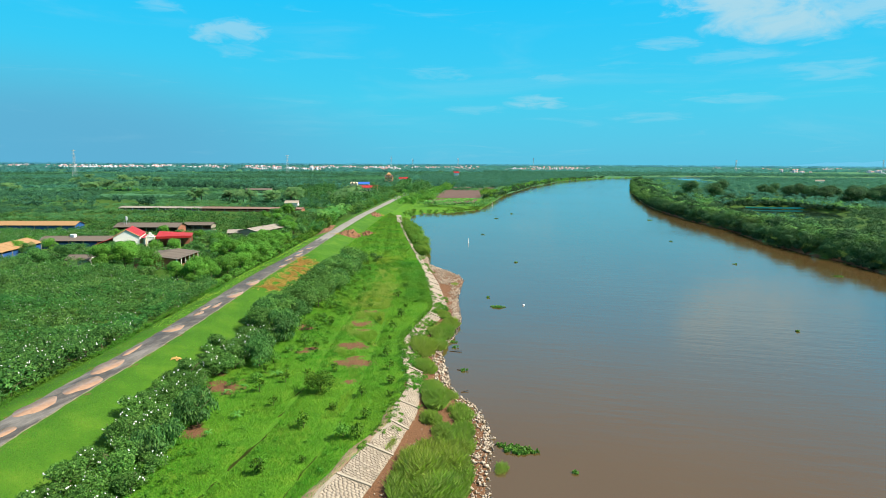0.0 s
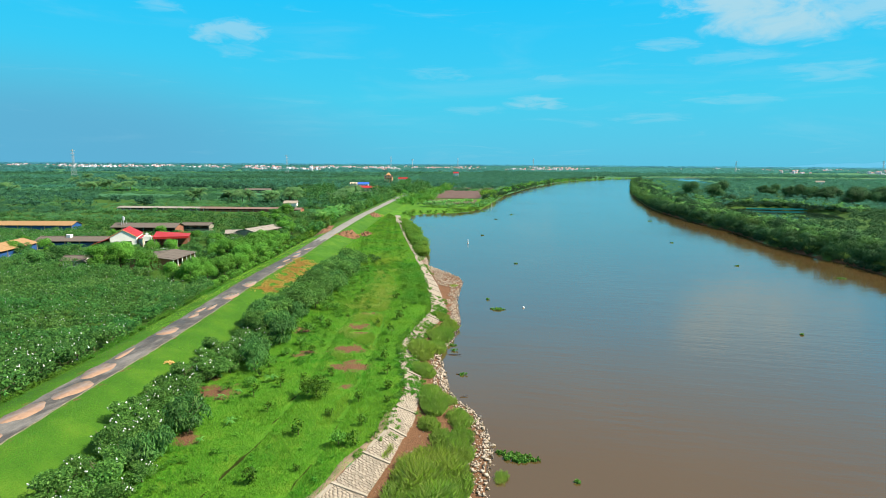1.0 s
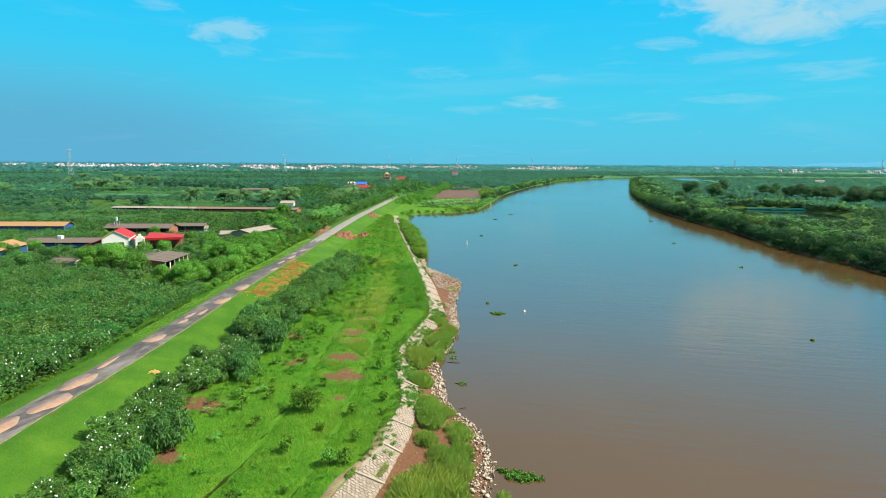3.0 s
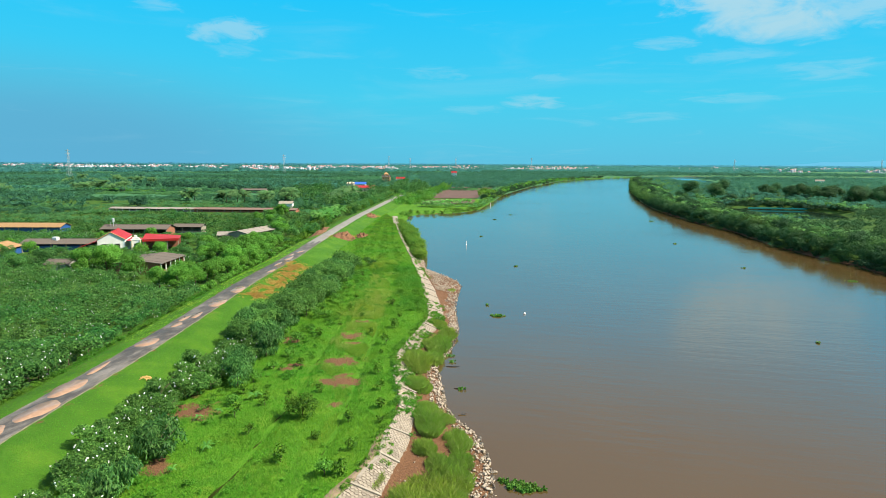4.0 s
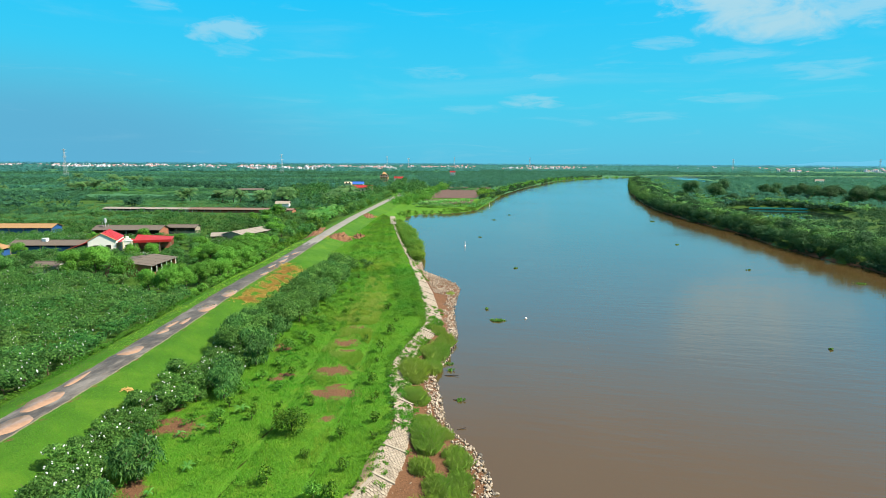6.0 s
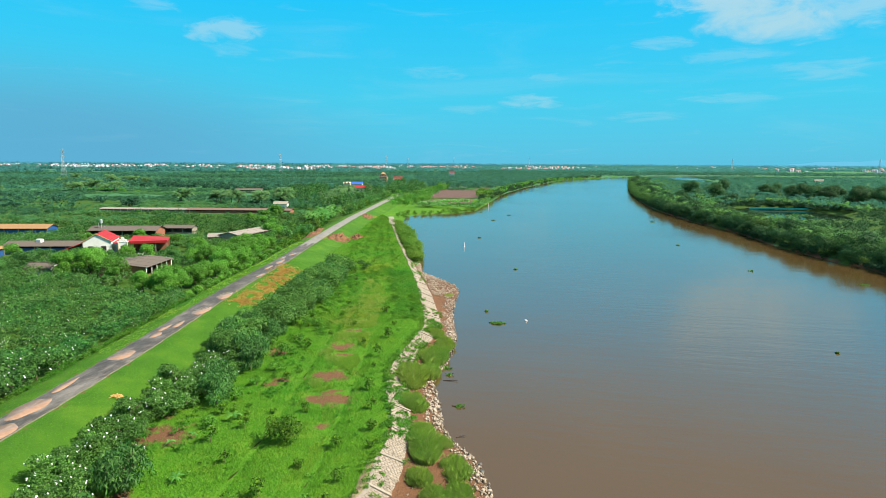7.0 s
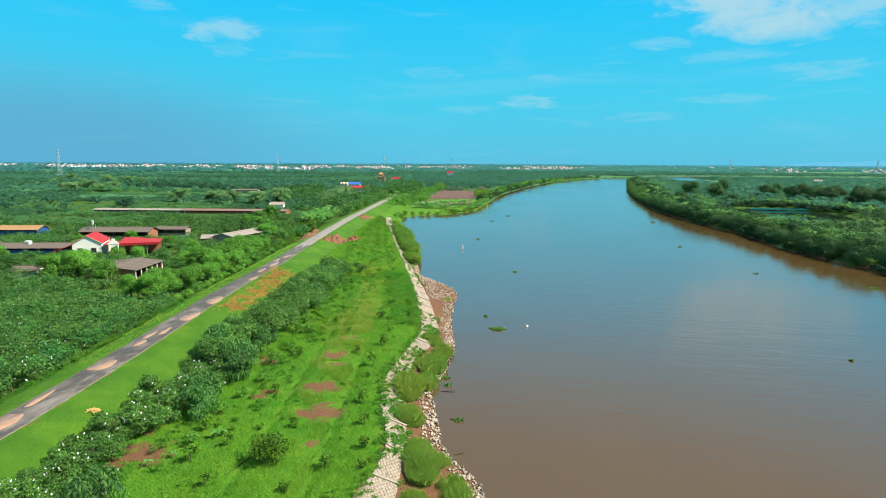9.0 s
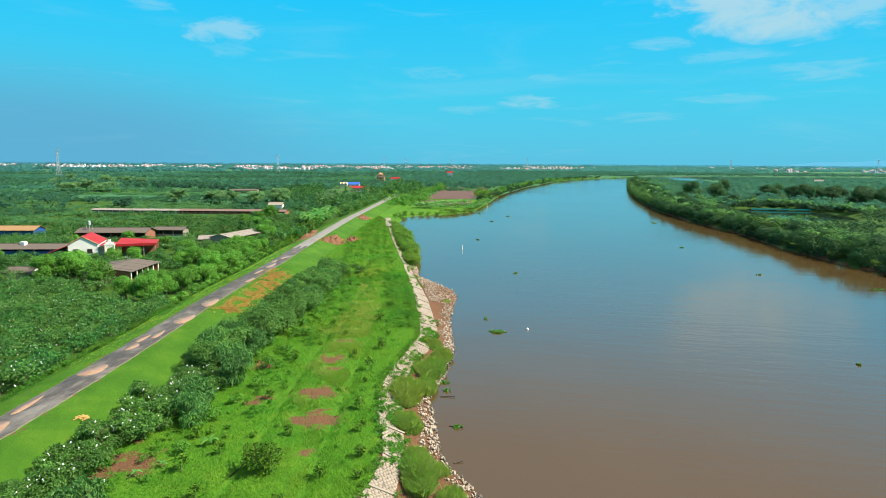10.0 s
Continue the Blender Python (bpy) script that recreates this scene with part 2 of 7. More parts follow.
M = {
    "ground": ground_material(),
    "water": water_material(),
    "asphalt": road_material(),
    "pond_water": surface("dark_green_pond_water", (0.010, 0.024, 0.014), (0.016, 0.034, 0.020), 0.05, 0.4, 0.04, 0.05, 0.02),
    "puddle": surface("muddy_puddle_water", (0.300, 0.180, 0.112), (0.360, 0.228, 0.146), 0.25, 1.5, 0.25, 0.02, 0.01),
    "pale_road": surface("pale_worn_concrete_road", (0.14, 0.135, 0.12), (0.29, 0.28, 0.26), 0.5, 1.6, 0.9, 0.3),
    "kerb": surface("dusty_crumbled_road_edge", (0.050, 0.085, 0.018), (0.22, 0.19, 0.14), 0.9, 3.0, 0.95, 0.4),
    "concrete": surface("weathered_concrete", (0.230, 0.200, 0.153), (0.357, 0.319, 0.255), 0.4, 7.0, 0.9),
    "stone": surface("pale_limestone", (0.200, 0.168, 0.125), (0.330, 0.286, 0.225), 0.6, 5.0, 0.85, 0.5, 0.04, per_object=True),
    "wet_stone": surface("wet_dark_stone", (0.07, 0.06, 0.045), (0.15, 0.13, 0.105), 0.5, 3.0, 0.5, 0.5, 0.05),
    "straw": leafy("sun_bleached_grass", (0.205, 0.470, 0.032), (0.270, 0.530, 0.052), (0.370, 0.580, 0.095), 0.5, 0.75, 0.95),
    "pale_grass": leafy("pale_tussock_blades", (0.26, 0.500, 0.060), (0.36, 0.560, 0.095), (0.48, 0.610, 0.150), 0.5, 0.75, 0.95),
    "riprap": surface("rubble_limestone", (0.265, 0.212, 0.150), (0.480, 0.415, 0.330), 0.5, 3.0, 0.85, 0.5, 0.05),
    "tan_path": surface("trodden_tan_path", (0.16, 0.110, 0.065), (0.28, 0.210, 0.14), 0.6, 2.0, 0.95, 0.15),
    # blue of the hazy distance put into the wall colour
    "town_wall": surface("hazy_pale_walls", (0.30, 0.38, 0.46), (0.50, 0.56, 0.63), 0.01, 0.05, 0.9),
    "mortar": surface("dirty_mortar", (0.12, 0.10, 0.075), (0.22, 0.185, 0.14), 0.5, 6.0, 0.95),
    "dirt": surface("red_brown_earth", (0.050, 0.022, 0.011), (0.23, 0.110, 0.048), 0.5, 3.0, 0.95, 0.7, 0.1),
    "ploughed": surface("ploughed_earth", (0.075, 0.042, 0.032), (0.135, 0.078, 0.060), 0.15, 2.0, 0.95, 0.7, 0.1),
    # very dark: the shade of the grass is put into the rut colour
    "rut": surface("rut_painted_shade", (0.016, 0.028, 0.005), (0.034, 0.042, 0.010), 0.5, 3.0, 0.95, 0.6, 0.05),
    "bark": surface("bark", (0.07, 0.05, 0.035), (0.16, 0.12, 0.085), 1.0, 9.0, 0.95, 0.7),
    "guava": leafy("guava_leaves", (0.030, 0.122, 0.026), (0.056, 0.190, 0.036), (0.112, 0.290, 0.058), 0.36, 0.55, 0.5, tufts=0.4),
    "hedge": leafy("guava_bush_leaves", (0.030, 0.112, 0.020), (0.066, 0.205, 0.033), (0.145, 0.330, 0.068), 0.32, 0.55, 0.25, tufts=0.35),
    "mango": leafy("mango_leaves", (0.024, 0.108, 0.026), (0.056, 0.198, 0.042), (0.125, 0.315, 0.070), 0.32, 0.55, 0.2, tufts=0.3),
    "longan": leafy("longan_leaves", (0.056, 0.208, 0.026), (0.090, 0.288, 0.033), (0.142, 0.390, 0.048), 0.28, 0.6, 0.1, tufts=0.35),
    "wild": leafy("wild_scrub_leaves", (0.022, 0.081, 0.008), (0.059, 0.187, 0.013), (0.148, 0.308, 0.025), 0.3, tufts=0.3),
    "olive": leafy("feathery_tree_leaves", (0.026, 0.096, 0.036), (0.042, 0.134, 0.044), (0.068, 0.182, 0.056), 0.25, 0.65, 0.1, tufts=0.35),
    "banana": leafy("banana_leaves", (0.045, 0.17, 0.040), (0.085, 0.26, 0.060), (0.150, 0.36, 0.095), 0.45, 0.6, 0.45),
    # brighter copy of the banana leaves, sunlight put into its colour
    "bright_banana": leafy("sun_toned_banana_leaves", (0.085, 0.30, 0.055), (0.145, 0.42, 0.080), (0.230, 0.54, 0.130), 0.45, 0.6, 0.5),
    "palm": leafy("palm_fronds", (0.056, 0.178, 0.064), (0.105, 0.255, 0.090), (0.190, 0.350, 0.130), 0.45, 0.6, 0.7),
    # distance haze is mixed as blue into the next seven leaf colours
    "field_leaf": leafy("open_field_leaves", (0.044, 0.178, 0.080), (0.058, 0.205, 0.092), (0.078, 0.236, 0.106), 0.5, 0.8, 0.95, tufts=0.45),
    "far_leaf": leafy("haze_tinted_orchard_leaves", (0.038, 0.170, 0.112), (0.050, 0.196, 0.126), (0.066, 0.226, 0.142), 0.5, 0.8, 0.97, tufts=0.5),
    "mid_leaf": leafy("mid_plain_leaves", (0.066, 0.222, 0.074), (0.084, 0.260, 0.086), (0.110, 0.300, 0.100), 0.5, 0.8, 0.95, tufts=0.35),
    "wood_leaf": leafy("plain_tree_leaves", (0.022, 0.100, 0.058), (0.036, 0.138, 0.074), (0.062, 0.185, 0.092), 0.4, 0.8, 0.6, tufts=0.4),
    "plot_leaf": leafy("haze_tinted_plot_leaves", (0.064, 0.240, 0.110), (0.076, 0.264, 0.122), (0.094, 0.295, 0.138), 0.5, 0.8, 0.97, tufts=0.3),
    "woodland": leafy("haze_tinted_woodland_leaves", (0.044, 0.195, 0.175), (0.052, 0.215, 0.192), (0.062, 0.240, 0.212), 0.5, 0.85, 0.97, tufts=0.35),
    "haze_woods": leafy("haze_tinted_distant_woods", (0.072, 0.31, 0.42), (0.080, 0.33, 0.45), (0.090, 0.35, 0.48), 0.5, 0.9, 0.97),
    "thicket": leafy("shore_thicket_leaves", (0.055, 0.16, 0.016), (0.09, 0.22, 0.024), (0.15, 0.28, 0.04), 0.35, 0.7, 0.7),
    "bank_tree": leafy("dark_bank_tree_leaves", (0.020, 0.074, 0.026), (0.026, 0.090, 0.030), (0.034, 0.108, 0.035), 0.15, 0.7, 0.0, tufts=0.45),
    # bank foliage twice: sun and shade put into the two leaf colours
    "bank_light": leafy("sun_toned_bank_leaves", (0.050, 0.146, 0.032), (0.062, 0.172, 0.037), (0.080, 0.204, 0.044), 0.18, 0.7, 0.0, tufts=0.5),
    "bank_leaf": leafy("shade_toned_bank_leaves", (0.028, 0.094, 0.031), (0.036, 0.114, 0.036), (0.048, 0.138, 0.042), 0.16, 0.7, 0.0, tufts=0.5),
    "weed": leafy("soft_weed_leaves", (0.058, 0.215, 0.018), (0.088, 0.280, 0.025), (0.155, 0.370, 0.042), 0.45, 0.6, 0.6, 0.25),
    "grass": leafy("tall_grass_blades", (0.084, 0.322, 0.017), (0.114, 0.382, 0.026), (0.196, 0.448, 0.045), 0.5, 0.7, 0.96, 0.38),
    "short_grass": leafy("cropped_grass_blades", (0.066, 0.252, 0.012), (0.084, 0.288, 0.017), (0.116, 0.330, 0.024), 0.5, 0.8, 1.0, 0.30),
    "reed": leafy("river_reed_blades", (0.230, 0.470, 0.060), (0.320, 0.570, 0.090), (0.470, 0.670, 0.160), 0.55, 0.7, 0.97, tufts=0.18),
    "dry_frond": surface("yellow_dried_fronds", (0.45, 0.27, 0.07), (0.62, 0.42, 0.14), 1.0, 6.0, 0.8),
    "dry_grass": leafy("withered_orange_grass", (0.36, 0.205, 0.050), (0.52, 0.335, 0.085), (0.62, 0.465, 0.150), 0.45, 0.8, 0.85),
    "hyacinth": leafy("water_hyacinth_leaves", (0.036, 0.135, 0.018), (0.085, 0.250, 0.030), (0.180, 0.390, 0.060), 0.35, 0.5, 0.3),
    "bag": surface("white_paper_bag", (0.7, 0.72, 0.74), (0.85, 0.86, 0.88), 2.0, 9.0, 0.7),
    "red_roof": surface("red_painted_sheet", (0.311, 0.011, 0.011), (0.429, 0.021, 0.019), 0.3, 4.0, 0.5, 0.15),
    "grey_roof": surface("grey_fibre_cement_sheet", (0.085, 0.070, 0.056), (0.155, 0.128, 0.104), 0.25, 2.5, 0.9, 0.4),
    "pale_roof": surface("pale_weathered_sheet", (0.20, 0.175, 0.145), (0.32, 0.29, 0.25), 0.25, 2.5, 0.9, 0.4),
    "brown_roof": surface("brown_tiled_roof", (0.150, 0.090, 0.068), (0.225, 0.150, 0.118), 0.25, 2.5, 0.9, 0.4),
    "tan_roof": surface("rusty_tan_sheet", (0.288, 0.151, 0.054), (0.374, 0.238, 0.108), 0.2, 2.5, 0.7, 0.3),
    "white_wall": surface("white_limewash", (0.78, 0.76, 0.71), (0.90, 0.88, 0.84), 0.4, 5.0, 0.85, 0.15),
    "cream_wall": surface("cream_render", (0.50, 0.42, 0.28), (0.62, 0.55, 0.40), 0.4, 5.0, 0.85, 0.15),
    "blue_wall": surface("blue_tarpaulin", (0.012, 0.060, 0.230), (0.024, 0.105, 0.324), 0.3, 3.0, 0.6, 0.3),
    "blue_roof": surface("blue_painted_sheet", (0.02, 0.1, 0.5), (0.04, 0.16, 0.62), 0.3, 3.0, 0.5, 0.2),
    "town_roof": surface("faded_red_roofs", (0.34, 0.18, 0.17), (0.48, 0.30, 0.28), 0.01, 0.05, 0.9),
    "brick": surface("red_brick_wall", (0.24, 0.085, 0.05), (0.36, 0.15, 0.09), 0.5, 7.0, 0.9),
    "orange_wall": surface("ochre_render", (0.55, 0.25, 0.1), (0.68, 0.36, 0.17), 0.4, 5.0, 0.85),
    "dark": surface("shaded_opening", (0.012, 0.012, 0.012), (0.03, 0.03, 0.028), 0.5, 4.0, 0.9),
    "steel": surface("galvanised_steel", (0.34, 0.38, 0.41), (0.48, 0.52, 0.55), 0.5, 8.0, 0.6, 0.1, 0.01, metal=0.0),
    "net": surface("turquoise_net", (0.03, 0.46, 0.38), (0.05, 0.58, 0.48), 0.5, 6.0, 0.7, 0.1),
    "plastic_white": surface("white_plastic", (0.75, 0.75, 0.74), (0.85, 0.85, 0.84), 2.0, 8.0, 0.4, 0.05),
    "driftwood": surface("wet_driftwood", (0.03, 0.022, 0.016), (0.08, 0.06, 0.045), 1.0, 8.0, 0.7),
}
M["puddle"].node_tree.nodes["Principled BSDF"].inputs["Specular IOR Level"].default_value = 0.6
M["rut"].node_tree.nodes["Principled BSDF"].inputs["Specular IOR Level"].default_value = 0.0

# ---- mesh helpers ----
rng = np.random.default_rng(7)


def np_mesh(name, v, f, material, smooth=False):
    """A mesh from arrays of corners and of faces that all have the same number of corners."""
    v, f = np.asarray(v, np.float32), np.asarray(f, np.int32)
    me = bpy.data.meshes.new(name)
    me.vertices.add(len(v))
    me.vertices.foreach_set("co", v.ravel())
    me.loops.add(f.size)
    me.loops.foreach_set("vertex_index", f.ravel())
    me.polygons.add(len(f))
    me.polygons.foreach_set("loop_start", np.arange(len(f), dtype=np.int32) * f.shape[1])
    if smooth:
        me.polygons.foreach_set("use_smooth", np.ones(len(f), bool))
    me.update(calc_edges=True)
    me.validate()
    if material:
        me.materials.append(material)
    return me


def part(name, data, material, parent, label=""):
    """Links a bmesh or mesh as one object under a thing or a part."""
    if isinstance(data, bmesh.types.BMesh):
        me = bpy.data.meshes.new(name)
        data.to_mesh(me)
        data.free()
        me.materials.append(material)
        data = me
    ob = new(name, data)
    ob.parent = parent
    return tagged(ob, label)


def thing(name, x, y, z, label, category, group="", kind="", turn=0.0):
    ob = new(name)
    ob.matrix_world = pose(x, y, z, 0, 0, turn)
    return tagged(ob, label, category, group, kind)


def box(bm, lo, hi, soft=0.0):
    """An axis-aligned block between two corners, its edges bevelled by soft."""
    m = Matrix.LocRotScale([(a + b) / 2 for a, b in zip(lo, hi)], None, [b - a for a, b in zip(lo, hi)])
    r = bmesh.ops.create_cube(bm, size=1, matrix=m)
    if soft:
        es = list({e for v in r["verts"] for e in v.link_edges})
        bmesh.ops.bevel(bm, geom=es, offset=soft, segments=1, affect="EDGES")


def slab(bm, a, b, c, d, thick):
    """A sheet with thickness through four corners."""
    up = [bm.verts.new(p) for p in (a, b, c, d)]
    dn = [bm.verts.new((p[0], p[1], p[2] - thick)) for p in (a, b, c, d)]
    bm.faces.new(up)
    bm.faces.new(dn[::-1])
    for i in range(4):
        bm.faces.new((up[i], dn[i], dn[(i + 1) % 4], up[(i + 1) % 4]))


def rod(bm, a, b, r0, r1=None, sides=6):
    a, b = Vector(a), Vector(b)
    d = b - a
    m = Matrix.Translation((a + b) / 2) @ d.to_track_quat("Z", "Y").to_matrix().to_4x4()
    bmesh.ops.create_cone(bm, cap_ends=True, segments=sides, radius1=r0, radius2=r0 if r1 is None else r1, depth=d.length, matrix=m)


def table(points, smooth=4):
    """x as a function of y, through points (y, x), softened over a few metres."""
    ys, xs = np.array([p[0] for p in points], float), np.array([p[1] for p in points], float)
    fy = np.concatenate([np.arange(-300, 600, 1.0), np.arange(600, 5001, 20.0)])
    fx = np.interp(fy, ys, xs)
    k = np.ones(2 * smooth + 1) / (2 * smooth + 1)
    fx = np.convolve(np.pad(fx, smooth, "edge"), k, "valid")
    return lambda y: np.interp(y, fy, fx)


def unit(v):
    return v / (np.linalg.norm(v, axis=-1, keepdims=True) + 1e-9)


def leaf_cloud(centres, radii, leaves, length, width, lobes=7, spread=0.6, lobe_size=0.5, droop=0.0, inner=0.55, flat=0.35, jitter=0.6, tri=False):
    """Pointed leaves gathered in lobes round each centre. centres, radii: (n, 3). Gives corners and four-cornered faces."""
    n = len(centres)
    ld = unit(rng.normal(size=(n, lobes, 3)) + (0, 0, 0.25))
    lc = ld * spread * rng.uniform(0.75, 1.1, (n, lobes, 1))
    ls = lobe_size * rng.uniform(0.7, 1.2, (n, lobes, 1))
    pick = rng.integers(0, lobes, (n, leaves))
    row = np.arange(n)[:, None]
    d = unit(rng.normal(size=(n, leaves, 3)) + (0, 0, 0.35))
    p = lc[row, pick] + d * ls[row, pick] * rng.uniform(inner, 1.05, (n, leaves, 1))
    p = centres[:, None] + p * radii[:, None]
    nrm = unit(d * (1.3 - jitter) + rng.normal(size=d.shape) * jitter + (0, 0, flat))
    t = unit(np.cross(nrm, rng.normal(size=d.shape)))
    if droop:
        t = unit(t + np.array((0, 0, -droop)) + 0.5 * d)
        nrm = unit(np.cross(t, np.cross(nrm, t)))
    b = np.cross(nrm, t)
    s = rng.uniform(0.65, 1.3, (n, leaves, 1))
    L, W = length * s / 2, width * s / 2
    if tri:
        q = np.stack([p - t * L, p + b * W * 1.7, p + t * L], 2).reshape(-1, 3)
        return q, np.arange(len(q)).reshape(-1, 3)
    q = np.stack([p - t * L, p - b * W + t * L * 0.1, p + t * L, p + b * W + t * L * 0.1], 2).reshape(-1, 3)
    return q, np.arange(len(q)).reshape(-1, 4)


def blades(points, height, width, lean=0.35):
    """Grass: one thin bent blade of two faces at each point (n, 3); height may be an array."""
    n = len(points)
    h = np.broadcast_to(np.asarray(height, float), (n,))[:, None] * rng.uniform(0.6, 1.25, (n, 1))
    a = rng.uniform(0, 2 * np.pi, n)
    side = np.stack([np.cos(a), np.sin(a), 0 * a], 1) * width / 2
    tip = rng.normal(size=(n, 3)) * (1, 1, 0) * lean * h
    up = np.array((0, 0, 1.0))
    v = np.stack([points - side, points + side, points + up * h * 0.6 + tip * 0.4 + side * 0.7, points + up * h + tip], 1).reshape(-1, 3)
    return v, np.arange(len(v)).reshape(-1, 4)


def spikes(points, height, width, lean=0.35):
    """Fine grass: one pointed blade of a single face at each point."""
    n = len(points)
    h = np.broadcast_to(np.asarray(height, float), (n,))[:, None] * rng.uniform(0.6, 1.25, (n, 1))
    a = rng.uniform(0, 2 * np.pi, n)
    side = np.stack([np.cos(a), np.sin(a), 0 * a], 1) * width / 2
    tip = rng.normal(size=(n, 3)) * (1, 1, 0) * lean * h
    v = np.stack([points - side, points + side, points + np.array((0, 0, 1.0)) * h + tip], 1).reshape(-1, 3)
    return v, np.arange(len(v)).reshape(-1, 3)


def stuff(name, v, f, material, label, category):
    return tagged(new(name, np_mesh(name, v, f, material)), label, category, kind="stuff")

# ---- plan: x of each line as a function of y ----
road_x = table([(-300, 20), (0, -41), (41, -49.9), (50, -51.7), (56, -52.7), (62, -53.75), (67, -54.65), (75, -56.25), (83, -58.0), (91, -59.8), (97, -61.2), (107, -63.5), (121, -66.4),
                (149, -71.2), (171, -76.0), (183, -78.5), (218, -85.8), (266, -95.2), (316, -103.6), (364, -111.7), (428, -121.8), (520, -142), (800, -215), (1500, -420), (5000, -1500)], 4)
wall_top = table([(-300, -12), (38, -17.6), (45, -16.9), (53, -15.6), (57, -16.4), (65, -17.1), (72, -19.8), (82, -22.4), (90, -22.6), (96, -22.3), (102, -22.6),
                  (114, -25.7), (134, -32), (164, -42.2), (210, -58.6), (275, -80.6), (300, -92), (322, -90), (340, -72), (360, -63), (420, -63), (530, -66),
                  (680, -56), (920, -26), (1110, 30), (1230, 105), (1370, 195), (1420, 680), (1480, 2600), (5000, 3000)], 1)
wall_foot = table([(-300, -8), (41, -14.4), (47, -14), (57, -14), (63, -14.9), (69, -16.2), (75, -18), (83, -20.3), (92, -20.8), (98, -20.2), (104, -20.8), (109, -21.3),
                   (130, -27.8), (165, -40.7), (209, -56.6), (280, -80.8), (300, -88), (322, -86), (336, -70), (358, -59), (420, -59), (530, -62),
                   (680, -52), (920, -22), (1110, 36), (1230, 115), (1370, 202), (1420, 690), (1480, 2610), (5000, 3010)], 1)
shore_left = table([(-300, 2), (20, -2), (44, -4.2), (49, -5), (54, -5.3), (59, -6.8), (62.6, -8), (65.4, -10.5), (68, -12.4), (76, -14.9), (83, -17), (89, -16.4), (96, -16.9),
                    (102, -17.4), (117, -20.9), (128, -22.3), (135, -22.4), (143, -24.9), (149, -29.5), (157, -36.5), (171, -40.4), (188, -44.3), (235, -59.6),
                    (281, -75.8), (305, -80.5), (320, -78), (329, -62), (353, -51.5), (415, -52.4), (530, -54.6), (682, -45), (924, -14.6), (1114, 42),
                    (1235, 123), (1374, 208), (1420, 700), (1480, 2620), (5000, 3020)], 1)
shore_right = table([(-300, 70), (60, 86), (160, 86), (173, 83.6), (183, 81.6), (193, 81.4), (199, 77.6), (210, 75.4), (220, 74.0), (235, 72.0), (252, 70.8), (278, 69.0), (287, 67.2), (297, 64.2), (315, 61.0), (337, 58.3),
                     (370, 55.4), (408, 53.4), (470, 54.4), (520, 56), (606, 61), (692, 68), (900, 88), (1032, 103), (1090, 145), (1130, 400), (1180, 2600), (5000, 3100)], 2)
rut_x = table([(-300, -26), (39, -27.0), (44, -26.8), (51, -27.4), (61, -29.0), (75, -32), (90, -35), (110, -39), (150, -50), (400, -110)], 4)
BARE = [(-31.7, 88.6, 2.2), (-30.4, 85.2, 1.2), (-28.8, 76.9, 2.6), (-25.9, 70.0, 2.8), (-34.5, 72.5, 1.1), (-39.5, 83.6, 1.5), (-38.3, 58.0, 3.0), (-40.2, 55.6, 1.6), (-34.6, 47.2, 1.9), (-32.6, 97.0, 1.4), (-33.8, 74.2, 1.2), (-24.2, 63.0, 0.9), (-42.0, 62.2, 1.6)]
ROAD_Z, BENCH_Z, PLAIN_Z, FAR_BANK_Z = 3.33, 1.8, 0.5, 1.8


def step(a, b, x):
    k = np.clip((x - a) / (b - a), 0, 1)
    return k * k * (3 - 2 * k)


def roll(x, y, size):
    """Gentle unevenness, about -1 to 1."""
    return (np.sin(x / size * 1.3 + 2 * np.sin(y / size * 0.7)) + np.sin(y / size * 1.1 + 1.7 * np.sin(x / size * 0.9))) / 2


